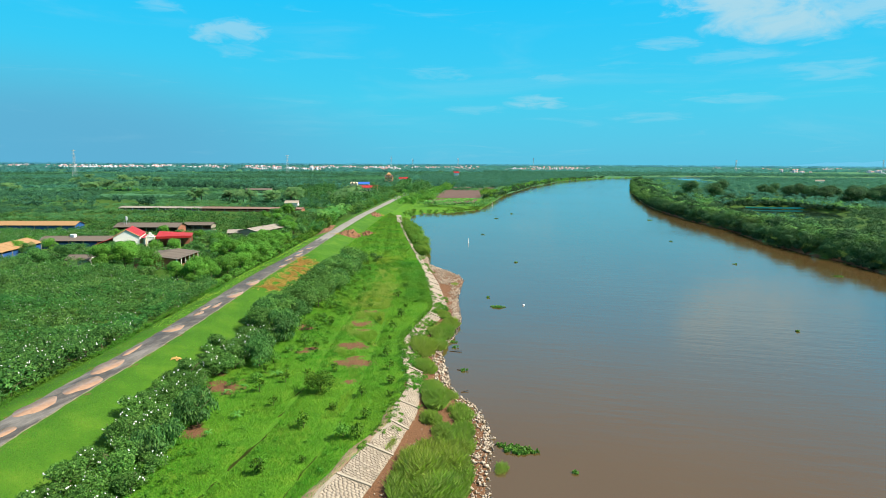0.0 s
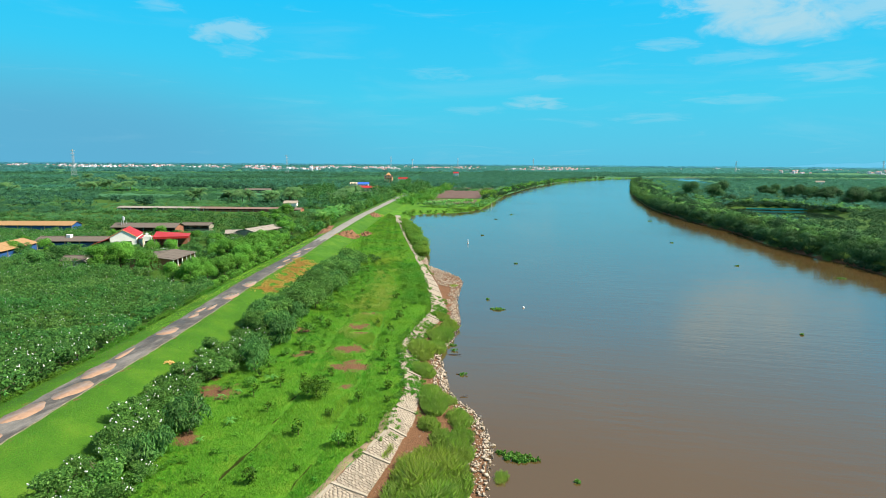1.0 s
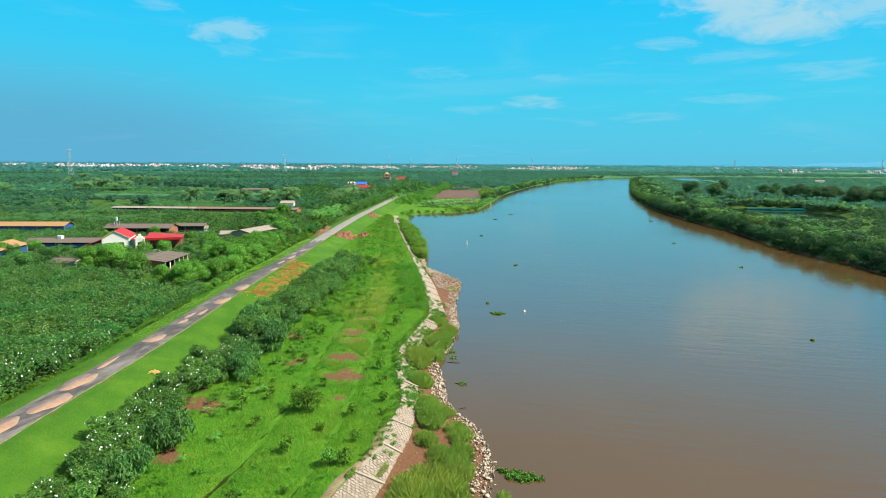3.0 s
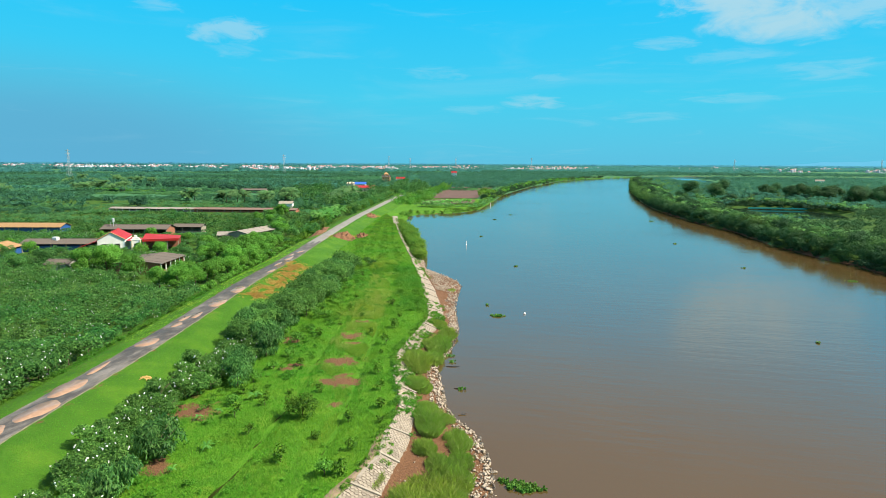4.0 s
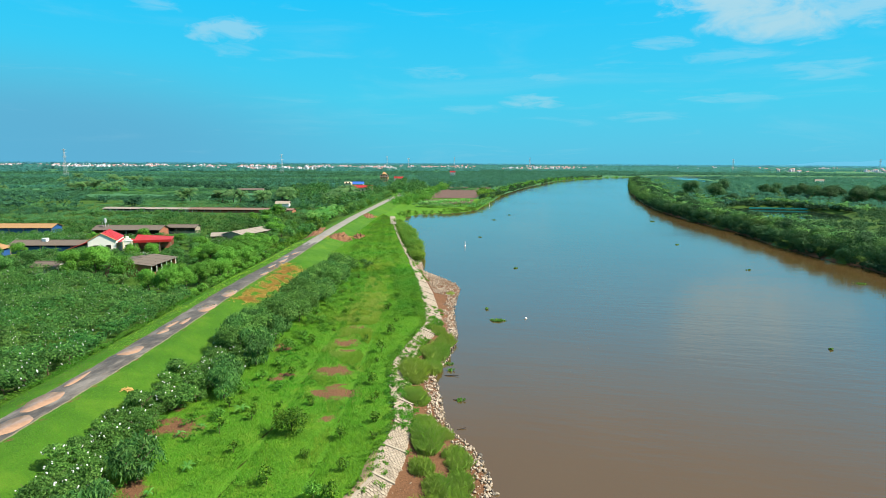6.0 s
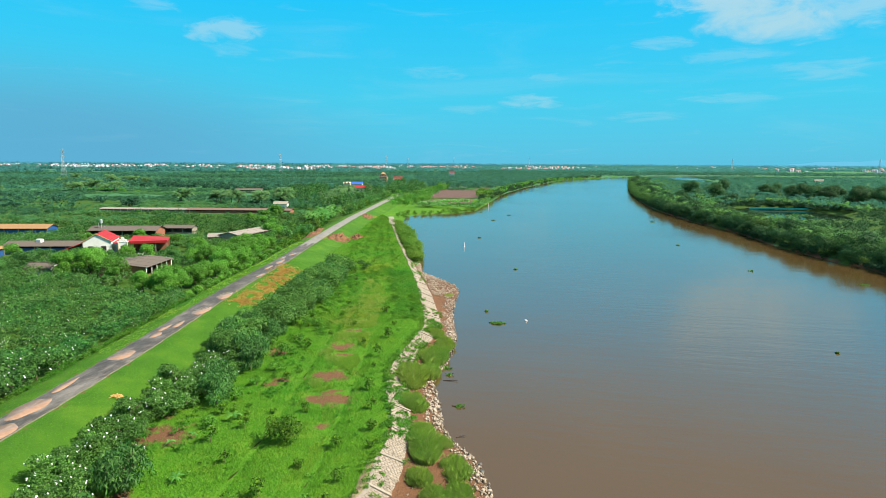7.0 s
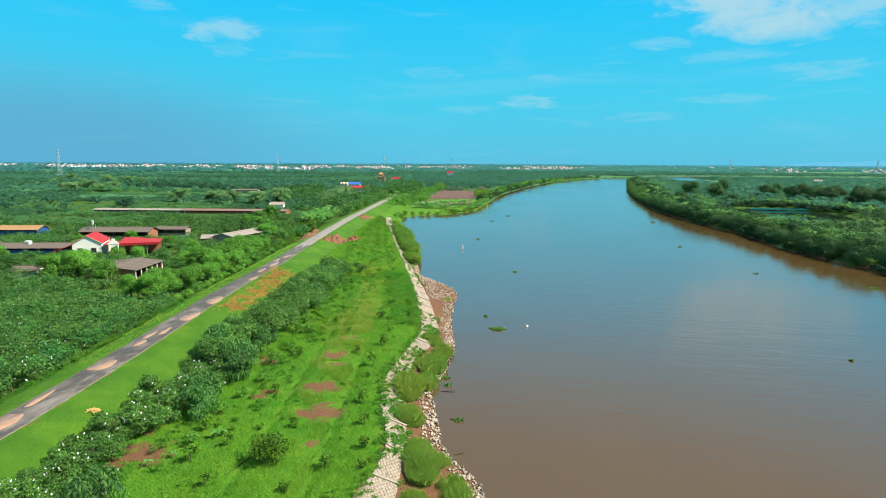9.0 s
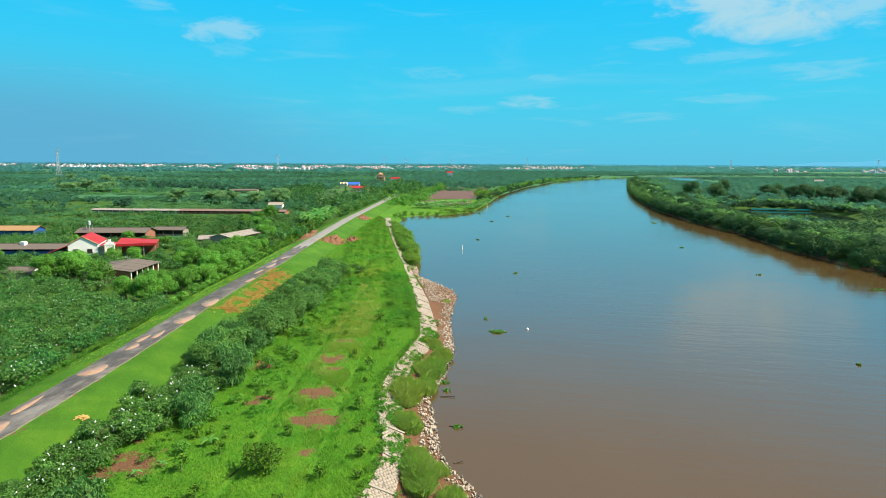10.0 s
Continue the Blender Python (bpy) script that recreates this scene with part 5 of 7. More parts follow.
def build_far_left_bank():
    p = row_places([(-62, 500), (-60, 470), (-56, 445)], 14, 6)
    crowns("shrubs", p, 3.6, 5.0, 130, 0.9, "wild", "round shrubs on the river bank", "shrubs")
    banana_plants(np.vstack([row_places([(-90, 352), (-80, 358), (-66, 362), (-57, 374)], 34, 2.5), row_places([(-58, 380), (-57, 420), (-58, 470)], 34, 2.5)]), 3.2)
    crowns("dyke_bushes", np.vstack([row_places([(-107, 378), (-105, 402), (-107, 448), (-114, 535), (-126, 640)], 46, 4.5), [(-65, 476), (-61, 480), (-69, 482), (-66, 470)]]), 4.0, 5.4, 420, 0.6, "longan", "bright green bushes on the point beside the dyke", "bushes", lobes=9, jitter=0.35)
    banana_plants(np.vstack([row_places([(-86, 356), (-76, 352), (-62, 352)], 34, 2.5), row_places([(-63, 356), (-56, 359), (-53, 384), (-55, 443)], 46, 2.5)]), 3.4, "banana_row", "bright banana plants along the edge of the fields")
    banana_plants(row_places([(-86, 357), (-74, 375), (-61, 395)], 44, 2.0), 4.0, "banana_row", "banana plants in front of the ploughed fields, sunlight put into their colour", "bright_banana")
    p = np.vstack([row_places([(-97, 345), (-104, 372), (-112, 410), (-122, 450)], 12, 6), row_places([(-62, 500), (-60, 560), (-55, 640), (-46, 720), (-30, 860), (0, 980), (60, 1120), (130, 1220)], 150, 5)])
    crowns("bank_trees", p, 3.0, 4.6, 110, 0.8, "longan", "bright green trees along the left bank", "trees")
    y = rng.uniform(292, 520, 150)
    p = np.stack([shore_left(y) - rng.uniform(0.3, 7, len(y)), y], 1)
    crowns("shore_scrub", p, 1.8, 1.9, 70, 0.6, "thicket", "low green scrub along the cove shore", "scrub", jitter=0.4)
    y = np.concatenate([rng.uniform(440, 700, 170), rng.uniform(700, 1150, 130)])
    crowns("shore_scrub", np.stack([shore_left(y) - rng.uniform(0.3, 9, len(y)), y], 1), 3.0, 3.6, 110, 0.9, "bank_leaf", "dark green scrub down to the far left shore", "scrub", lobes=6, inner=0.7, jitter=0.25, tri=True)
    crowns("road_bushes", row_places([(-103, 373), (-96, 386), (-94, 398), (-98, 435)], 15, 3.0), 4.2, 6.0, 420, 0.62, "longan", "bright green bushes beside the far end of the road", "bushes", lobes=9, spread=0.5, inner=0.7, jitter=0.3, tri=True)
    p = scatter(640, 1300, -14, 2, 9.0)
    p = p[(p[:, 0] < shore_left(p[:, 1]) - 10) & (p[:, 0] > road_x(p[:, 1]) + 8)]
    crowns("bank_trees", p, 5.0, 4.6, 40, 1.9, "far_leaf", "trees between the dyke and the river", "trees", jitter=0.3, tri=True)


def build_right_bank():
    def along(lo, hi, gap, a, b):
        """Places strewn along the bank, gap metres apart on average, from a to b metres inland."""
        n = int((hi - lo) / gap)
        y = lo + (np.arange(n) + rng.uniform(0, 1, n)) * gap
        p = np.stack([shore_right(y) + rng.uniform(a, b, n), y], 1)
        return open_view(p)
    def open_view(p):
        """Leaves the low ground between the pond and the river bare of tall plants."""
        return p[(np.hypot((p[:, 0] - 108) / 27, (p[:, 1] - 345) / 40) > 1) & (np.hypot((p[:, 0] - 122) / 34, (p[:, 1] - 380) / 51) > 1) & (np.hypot((p[:, 0] - 190) / 32, (p[:, 1] - 975) / 150) > 1)]
    bushy = dict(lobes=6, spread=0.5, lobe_size=0.6, inner=0.78, jitter=0.15, flat=0.15, tri=True)
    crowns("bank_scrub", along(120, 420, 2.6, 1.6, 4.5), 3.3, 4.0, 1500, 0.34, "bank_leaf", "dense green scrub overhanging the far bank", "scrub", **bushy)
    # the farther scrub takes the lighter leaf colour to stand for haze
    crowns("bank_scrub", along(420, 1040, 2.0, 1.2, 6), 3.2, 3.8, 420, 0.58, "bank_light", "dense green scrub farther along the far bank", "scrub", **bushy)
    crowns("bank_scrub", along(130, 420, 4.2, 3.5, 9), 3.6, 5.0, 1700, 0.34, "bank_light", "bright green shrubs on the far bank, sunlight put into the leaf colour", "scrub", **bushy)
    crowns("bank_scrub", along(420, 1040, 4.0, 4, 12), 3.6, 4.4, 420, 0.6, "bank_light", "green shrubs farther along the bank, sunlight put into the leaf colour", "scrub", **bushy)
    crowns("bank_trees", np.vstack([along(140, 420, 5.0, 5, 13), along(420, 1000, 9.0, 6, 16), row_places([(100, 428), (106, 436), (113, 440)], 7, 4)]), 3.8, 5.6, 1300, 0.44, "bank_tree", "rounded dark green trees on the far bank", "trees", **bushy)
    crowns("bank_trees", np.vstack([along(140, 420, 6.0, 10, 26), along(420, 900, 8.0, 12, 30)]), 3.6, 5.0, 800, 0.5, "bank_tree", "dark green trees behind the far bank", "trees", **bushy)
    p = np.vstack([along(140, 420, 1.6, 8, 15), along(420, 900, 2.4, 8, 22)])
    p = p[np.array([noise.noise(Vector((a * 0.05, b * 0.035, 7.0))) for a, b in p]) > -0.12]
    banana_plants(p[::2], 6.0, "banana_plants", "banana plants with pale green leaves behind the far bank", "bright_banana")
    banana_plants(p[1::2], 6.2, "banana_plants", "darker banana plants behind the far bank")
    banana_plants(np.vstack([along(150, 420, 1.7, 15, 32), along(420, 900, 3.0, 20, 50)]), 5.0, "banana_plants", "banana plants in rows behind the far bank")
    ys = rng.uniform(150, 700, 420)
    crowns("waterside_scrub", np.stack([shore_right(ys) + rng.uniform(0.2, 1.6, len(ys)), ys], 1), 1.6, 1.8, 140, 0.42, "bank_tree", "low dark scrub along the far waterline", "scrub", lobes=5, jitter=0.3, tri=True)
    ys = rng.uniform(150, 480, 1400)
    p = np.stack([shore_right(ys) + rng.uniform(12, 130, len(ys)), ys], 1)
    low = np.hypot((p[:, 0] - 108) / 27, (p[:, 1] - 345) / 40) < 1
    crowns("low_scrub", p[low & (np.hypot((p[:, 0] - 122) / 34, (p[:, 1] - 380) / 51) > 1)], 1.8, 1.2, 90, 0.5, "bank_leaf", "low green growth beside the pond", "scrub", jitter=0.35, tri=True)
    p = open_view(p)
    crowns("scrub", p, 2.6, 2.4, 110, 0.7, "bank_leaf", "green scrub and plots behind the far bank", "scrub", jitter=0.35, tri=True)
    th = np.linspace(0, 2 * np.pi, 48, endpoint=False)
    rim = np.stack([122 + 31.5 * np.cos(th) * (1 + 0.05 * np.sin(3 * th)), 380 + 49 * np.sin(th), np.full(48, 0.03)], 1)
    i = np.arange(48)
    pond = np_mesh("pond", np.vstack([rim, [[122, 380, 0.03]]]), np.stack([i, (i + 1) % 48, np.full(48, 48)], 1), M["pond_water"])
    tagged(new("pond", pond), "dark still pond behind the far bank", "pond", kind="structure")
    a = rng.uniform(0.0, np.pi, 200)
    k = rng.uniform(0.98, 1.16, 200)
    crowns("pond_scrub", np.stack([122 + 32 * k * np.cos(a), 380 + 50 * k * np.sin(a)], 1), 2.2, 1.9, 130, 0.7, "bank_tree", "dark green scrub behind the pond", "scrub", jitter=0.35, tri=True)
    a = rng.uniform(-0.3, np.pi, 100)
    k = rng.uniform(1.1, 1.35, 100)
    banana_plants(np.stack([122 + 32 * k * np.cos(a), 380 + 50 * k * np.sin(a)], 1), 5.0, "pond_bananas", "banana plants round the pond")
    banana_plants(row_places([(92, 330), (104, 324), (116, 326)], 14, 2.0), 3.2, "pond_bananas", "young banana plants in front of the pond")
    rim = np.stack([190 + 20 * np.cos(th), 975 + 95 * np.sin(th), np.full(48, 2.1)], 1)
    far_pond = np_mesh("pond", np.vstack([rim, [[190, 975, 2.1]]]), np.stack([i, (i + 1) % 48, np.full(48, 48)], 1), M["pond_water"])
    tagged(new("pond", far_pond), "narrow far pond reflecting the sky", "pond", kind="structure")
    net = thing("net_fence", 112, 408, 0.0, "turquoise net fence along the back of the pond", "fence")
    for q in range(12):
        bm = bmesh.new()
        rod(bm, (3.7 * q, 0.25 * q, -1.0), (3.7 * q, 0.25 * q, 1.5), 0.05, 0.05, 5)
        part("post", bm, M["bark"], net)
        if q < 11:
            bm = bmesh.new()
            slab(bm, (3.7 * q, 0.25 * q, 1.4), (3.7 * (q + 1), 0.25 * (q + 1), 1.4), (3.7 * (q + 1), 0.25 * (q + 1) + 0.03, 1.4), (3.7 * q, 0.25 * q + 0.03, 1.4), 0.9)
            part("net_panel", bm, M["net"], net)
    p = scatter(980, 1750, -8, 45, 13)
    p = open_view(p)
    p = p[dry_land(p, 10, 6) & (p[:, 0] > shore_right(p[:, 1]) + 6) | ((p[:, 1] > 1250) & (p[:, 0] < shore_left(p[:, 1]) - 4))]
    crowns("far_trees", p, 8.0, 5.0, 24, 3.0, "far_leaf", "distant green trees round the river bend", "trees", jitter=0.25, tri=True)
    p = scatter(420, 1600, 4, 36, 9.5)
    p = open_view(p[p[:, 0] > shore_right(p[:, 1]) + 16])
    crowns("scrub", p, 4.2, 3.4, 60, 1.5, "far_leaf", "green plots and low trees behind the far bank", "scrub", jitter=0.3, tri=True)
    big = [plant("feathery_tree", "olive", (9.0, 9.0, 14.0), 9000, 0.75, 0.3, "large feathery olive-green tree behind the far bank", "tree", "large trees on the far bank", 0.35, lobes=12, lobe_size=0.45, jitter=0.4, tri=True) for _ in range(4)]
    set_down(big, [(160, 540), (168, 541), (176, 528), (179, 516), (184, 505), (189, 494), (196, 500), (193, 460), (200, 470), (208, 478), (216, 470), (226, 480), (236, 470), (205, 450), (215, 445), (100, 520), (112, 500), (118, 508), (182, 535), (230, 455)], 0.85, 1.25, 2.6)


rng = np.random.default_rng(12)
build_near_hedge()
rng = np.random.default_rng(13)
build_orchard()
build_plain()
rng = np.random.default_rng(14)
build_groves()
rng = np.random.default_rng(15)
build_far_left_bank()
build_right_bank()

# ---- grass, reeds, weeds ----
HEDGE_EDGE = table([(20, -28), (93, -40.3), (110, -43), (122, -45.8), (146, -49.6)], 2)


def build_grass():
    n = 350000
    y = 26 + 130 * rng.random(n) ** 1.25
    x = rng.uniform(-62, -14, n)
    d = (x - road_x(y)) * 0.975
    keep = (x < wall_top(y) - 0.1) & (d > 9.2)
    z, _, _, mud, _ = height(x, y)
    keep &= mud < rng.uniform(0.15, 0.75, n)
    side = x - rut_x(y)
    keep &= ((np.abs(side) > 0.2) | (y > 66)) & ((np.abs(side - 6.7) > 0.12) | (y > 92))
    tall = 0.14 + 0.10 * (1 + roll(x, y, 2.3)) * rng.uniform(0.4, 1.2, n) * np.where(side > 6.7, 1.15, 0.9) + 0.22 * np.exp(-((side - 7.6) / 0.5) ** 2) + 0.16 * np.exp(-((side - 0.8) / 0.4) ** 2)
    p = np.stack([x, y, z], 1)[keep]
    v, f = spikes(p, tall[keep], 0.06, 0.6)
    stuff("bench_grass", v, f, M["grass"], "lush bright green grass on the river bench", "grass")
    n = 45000
    y = 140 + 160 * rng.random(n)
    x = road_x(y) + 9 + rng.random(n) * (wall_top(y) - road_x(y) - 9)
    v, f = blades(np.stack([x, y, ground_z(x, y)], 1), 0.3, 0.1, 0.7)
    stuff("bench_grass", v, f, M["grass"], "lush grass on the bench farther along the dyke", "grass")
    n = 70000
    y = 30 + 120 * rng.random(n)
    d = rng.uniform(2.2, 9.5, n) * rng.choice((-1, 1), n)
    x = road_x(y) + d / 0.975
    v, f = spikes(np.stack([x, y, ground_z(x, y)], 1), 0.06, 0.05, 1.2)
    stuff("slope_grass", v, f, M["short_grass"], "short cropped grass on the dyke slopes", "grass")
    n = 9000
    y = rng.uniform(72, 190, n)
    x = road_x(y) - rng.uniform(2.3, 7.6, n)
    keep = np.array([noise.noise(Vector((a * 0.25, b * 0.12, 7.0))) for a, b in zip(x, y)]) > -0.1
    v, f = spikes(np.stack([x, y, ground_z(x, y)], 1)[keep], 0.12, 0.06, 0.9)
    stuff("verge_grass", v, f, M["straw"], "yellowing grass on the verge above the orchard", "grass")
    n = 60000
    y = rng.normal(96, 22, n)
    x = rut_x(y) + 1.5 + rng.uniform(0, 5.0, n)
    keep = (np.array([noise.noise(Vector((a * 0.3, b * 0.22, 2.0))) for a, b in zip(x, y)]) > 0.02) & (x < wall_top(y) - 0.5) & (y > 44) & (height(x, y)[3] < 0.25)
    v, f = spikes(np.stack([x, y, ground_z(x, y)], 1)[keep], 0.34, 0.05, 0.5)
    stuff("bleached_grass", v, f, M["straw"], "sun-bleached yellowish grass on the bench", "grass")
    y = 28 + 150 * rng.random(260)
    x = road_x(y) + 10 + rng.random(260) * (wall_top(y) - road_x(y) - 10.3)
    p = np.stack([x, y], 1)[height(x, y)[3] < 0.3]
    crowns("broadleaf_weeds", p, 0.42, 0.42, 60, 0.17, "weed", "clumps of broadleaf weeds in the grass", "weeds", lobes=3)
    y = rng.uniform(135, 290, 420)
    k = rng.choice((0.22, 0.4, 0.62, 0.82), 420) + rng.normal(size=420) * 0.035
    crowns("crop_rows", np.stack([road_x(y) + 10 + k * (wall_top(y) - road_x(y) - 10), y], 1), 0.75, 0.5, 120, 0.2, "weed", "rows of low leafy crops on the bench", "shrubs", lobes=4)
    p = belt_places(HEDGE_R, [(a, b + 5) for a, b in HEDGE_R], 26, 146, 150, -0.3, 0.8)
    crowns("broadleaf_weeds", p, 0.6, 0.7, 90, 0.19, "weed", "bright weeds along the edge of the bushes", "weeds", lobes=4)
    y = rng.uniform(24, 112, 240)
    crowns("verge_weeds", np.stack([road_x(y) - rng.uniform(6.6, 8.6, 240), y], 1), 0.6, 0.6, 80, 0.19, "weed", "bright weeds along the edge of the orchard", "weeds", lobes=4)
    y = rng.uniform(104, 146, 230)
    crowns("vines", np.stack([wall_top(y) - rng.uniform(0.3, 5.5, 230), y], 1), 0.9, 0.9, 150, 0.17, "weed", "bright green vines above the revetment", "vines", lobes=4)


def build_tussocks():
    """Pale tussocks that stand out from the grass down the middle of the bench."""
    y = np.concatenate([rng.normal(112, 12, 70), rng.normal(84, 6, 8)])
    x = rut_x(y) + 3.4 + rng.normal(size=len(y)) * 1.5
    pts = []
    for a, b in zip(x, y):
        k = int(rng.uniform(90, 260))
        r = rng.uniform(0.35, 0.9)
        pts.append(np.stack([a + rng.normal(size=k) * r, b + rng.normal(size=k) * r * 1.3], 1))
    p = np.vstack(pts)
    p = p[(p[:, 0] < wall_top(p[:, 1]) - 0.6) & (height(p[:, 0], p[:, 1])[3] < 0.3)]
    v, f = spikes(np.c_[p, ground_z(p[:, 0], p[:, 1])], 0.46, 0.06, 0.55)
    stuff("grass_tussocks", v, f, M["pale_grass"], "pale yellow-green tussocks in the bench grass", "grass")


def build_tall_herbs():
    """A yellowish stand of tall herbs beside the lone dark bush, and leafy herbs across the bench."""
    p = np.stack([rng.normal(-45.5, 1.8, 26), rng.normal(150, 2.6, 26)], 1)
    crowns("tall_herbs", p, 1.1, 1.5, 240, 0.16, "straw", "yellowish stand of tall herbs on the bench", "herbs", lobes=6)
    y = rng.uniform(96, 150, 170)
    x = HEDGE_EDGE(y) + rng.random(170) ** 1.5 * 7
    crowns("leafy_herbs", np.stack([x, y], 1), 0.75, 0.8, 130, 0.17, "weed", "bright leafy herbs spreading from the bushes", "herbs", lobes=5)


def reed_patch(x, y, rx, ry, turn, count, tall, kind="reed"):
    count = int(1.35 * count)
    a, r = rng.uniform(0, 6.283, count), np.sqrt(rng.random(count))
    t = radians(turn)
    px, py = rx * r * np.cos(a), 1.08 * ry * r * np.sin(a)
    wx, wy = x + px * math.cos(t) - py * math.sin(t), y + px * math.sin(t) + py * math.cos(t)
    edge = (1.05 - 0.45 * r ** 2) * (1 + 0.3 * roll(wx, wy, 0.9))
    patchy = np.array([noise.noise(Vector((p * 0.9, q * 0.9, 5.0))) for p, q in zip(wx, wy)])
    keep = (r + 1.1 * patchy + 0.25 * rng.normal(size=count) < 0.9) & (wx > wall_foot(wy) - 0.8)
    wx, wy, edge = wx[keep], wy[keep], edge[keep]
    return blades(np.stack([wx, wy, np.maximum(ground_z(wx, wy), -0.1)], 1), 0.95 * tall * edge, 0.011, 0.3)


def join(chunks):
    V, F, at = [], [], 0
    for v, f in chunks:
        V.append(v)
        F.append(f + at)
        at += len(v)
    return np.vstack(V), np.vstack(F)


def build_reeds():
    near = [(-9.6, 45.5, 3.6, 6.5, 4, 21161, 1.2), (-8.8, 37, 3.6, 6.0, 0, 12696, 1.1), (-8.2, 52.3, 1.5, 2.0, 10, 3667, 0.8), (-10.2, 54.5, 1.4, 1.8, 10, 3385, 0.8), (-8.6, 56.0, 1.3, 1.7, 10, 1900, 0.75), (-9.6, 60.0, 1.5, 2.2, 12, 2970, 0.8), (-12.4, 57.2, 1.2, 1.4, 12, 2397, 0.75), (-13.2, 63.0, 1.5, 3.2, 12, 9169, 1.15), (-14.4, 66.4, 1.2, 1.7, 14, 3385, 1.0), (-11.6, 65.3, 0.8, 1.6, 14, 1410, 0.55)]
    beyond = [(-16.9, 73.0, 1.5, 2.4, 16, 5925, 0.9), (-19.2, 81.0, 1.9, 3.8, 12, 10579, 1.25), (-17.6, 84.5, 1.4, 2.6, 8, 4514, 1.0), (-18.4, 90.5, 2.0, 3.2, 6, 7900, 1.15), (-18.0, 96.5, 1.4, 2.4, 6, 3667, 1.0), (-20.2, 100.5, 1.5, 2.2, 6, 3385, 0.7), (-14.9, 50.0, 0.6, 1.6, 0, 704, 0.45), (-3.7, 49.5, 0.6, 1.1, 0, 564, 0.6), (-24.0, 131, 1.0, 1.5, 0, 564, 0.5)]
    near = near + beyond
    v, f = join([reed_patch(q[0] + 0.1, q[1] + 0.2, q[2], q[3], q[4], q[5] // 3, q[6] * 1.06) for q in near])
    stuff("dry_reeds", v, f, M["straw"], "yellowing stems among the green reeds", "reeds")
    v, f = join([reed_patch(*q) for q in near])
    stuff("reeds", v, f, M["reed"], "tall green reeds growing between rocks and revetment", "reeds")
    y = np.concatenate([rng.uniform(168, 246, 170), rng.uniform(246, 262, 10)])
    x = shore_left(y) - rng.uniform(0.0, 1.0, len(y)) * np.clip(shore_left(y) - wall_foot(y), 0.5, 6)
    crowns("reed_thicket", np.stack([x, y], 1), 1.9, 2.6, 300, 0.3, "thicket", "rounded green thickets of reed along the shore", "reeds", lobes=5, jitter=0.35)
    p = np.array([(wall_top(s) + rng.uniform(0.2, 1.2) * (wall_foot(s) - wall_top(s)), s) for s in np.concatenate([rng.normal(66, 1.6, 36), rng.normal(73, 1.8, 40), rng.normal(79, 1.5, 26), rng.normal(85, 1.6, 26), rng.normal(92, 2.2, 40), rng.uniform(99.5, 107, 84), rng.uniform(111, 116, 12), rng.uniform(140, 290, 130), rng.uniform(52, 60, 4)])])
    y = np.concatenate([rng.uniform(57, 104, 150), rng.uniform(104, 140, 60), rng.uniform(44, 57, 16)])
    crowns("edge_weeds", np.stack([wall_top(y) - 0.15 + rng.normal(size=len(y)) * 0.35, y], 1), 0.5, 0.42, 70, 0.15, "weed", "weeds growing over the edge of the revetment", "weeds", lobes=4)
    crowns("creepers", p, 0.6, 0.4, 90, 0.16, "weed", "green creepers spilling over the stone revetment", "creepers", lobes=4)
    pts = []
    for k in np.linspace(0, 1, 17000):
        y = 104 + 38 * k
        x = np.interp(y, [104, 112, 117, 125, 133, 142], [-58.0, -58.9, -59.2, -60.8, -63.6, -65.8])
        q = (x + rng.normal() * (0.95 + 0.5 * k), y + rng.normal() * 0.6)
        if noise.noise(Vector((q[0] * 0.6, q[1] * 0.35, 9.0))) + 0.5 * noise.noise(Vector((q[0] * 1.7, q[1] * 1.1, 4.0))) > 0.0:
            pts.append(q)
    for cx, cy, n in ((-71.5, 207, 260), (-73.8, 204, 160), (-90.5, 279, 260), (-77.5, 193, 120), (-60, 152, 60)):
        pts += [(cx + rng.normal() * 1.0, cy + rng.normal() * 2.2) for _ in range(n)]
    p = np.array(pts)
    v, f = blades(np.c_[p, ground_z(p[:, 0], p[:, 1])], 0.34, 0.05, 0.9)
    stuff("withered_grass", v, f, M["dry_grass"], "withered orange grass on the dyke slope", "grass")


def hyacinth(x, y, rx, ry, turn, count, label):
    a, r = rng.uniform(0, 6.283, count), np.sqrt(rng.random(count))
    p = np.stack([rx * r * np.cos(a) * (1 + 0.3 * np.sin(3 * a)), ry * r * np.sin(a), np.full(count, 0.03)], 1)
    v, f = leaf_cloud(p, np.full((count, 3), 1.0) * (0.2, 0.2, 0.26), 12, 0.24, 0.16, lobes=4, flat=0.25)
    v[:, 2] = np.maximum(v[:, 2], -0.02)
    ob = new("water_hyacinth", np_mesh("water_hyacinth", v, f, M["hyacinth"]))
    ob.matrix_world = pose(x, y, 0.02, 0, 0, turn)
    return tagged(ob, label, "water plant", "floating water hyacinth", kind="stuff")


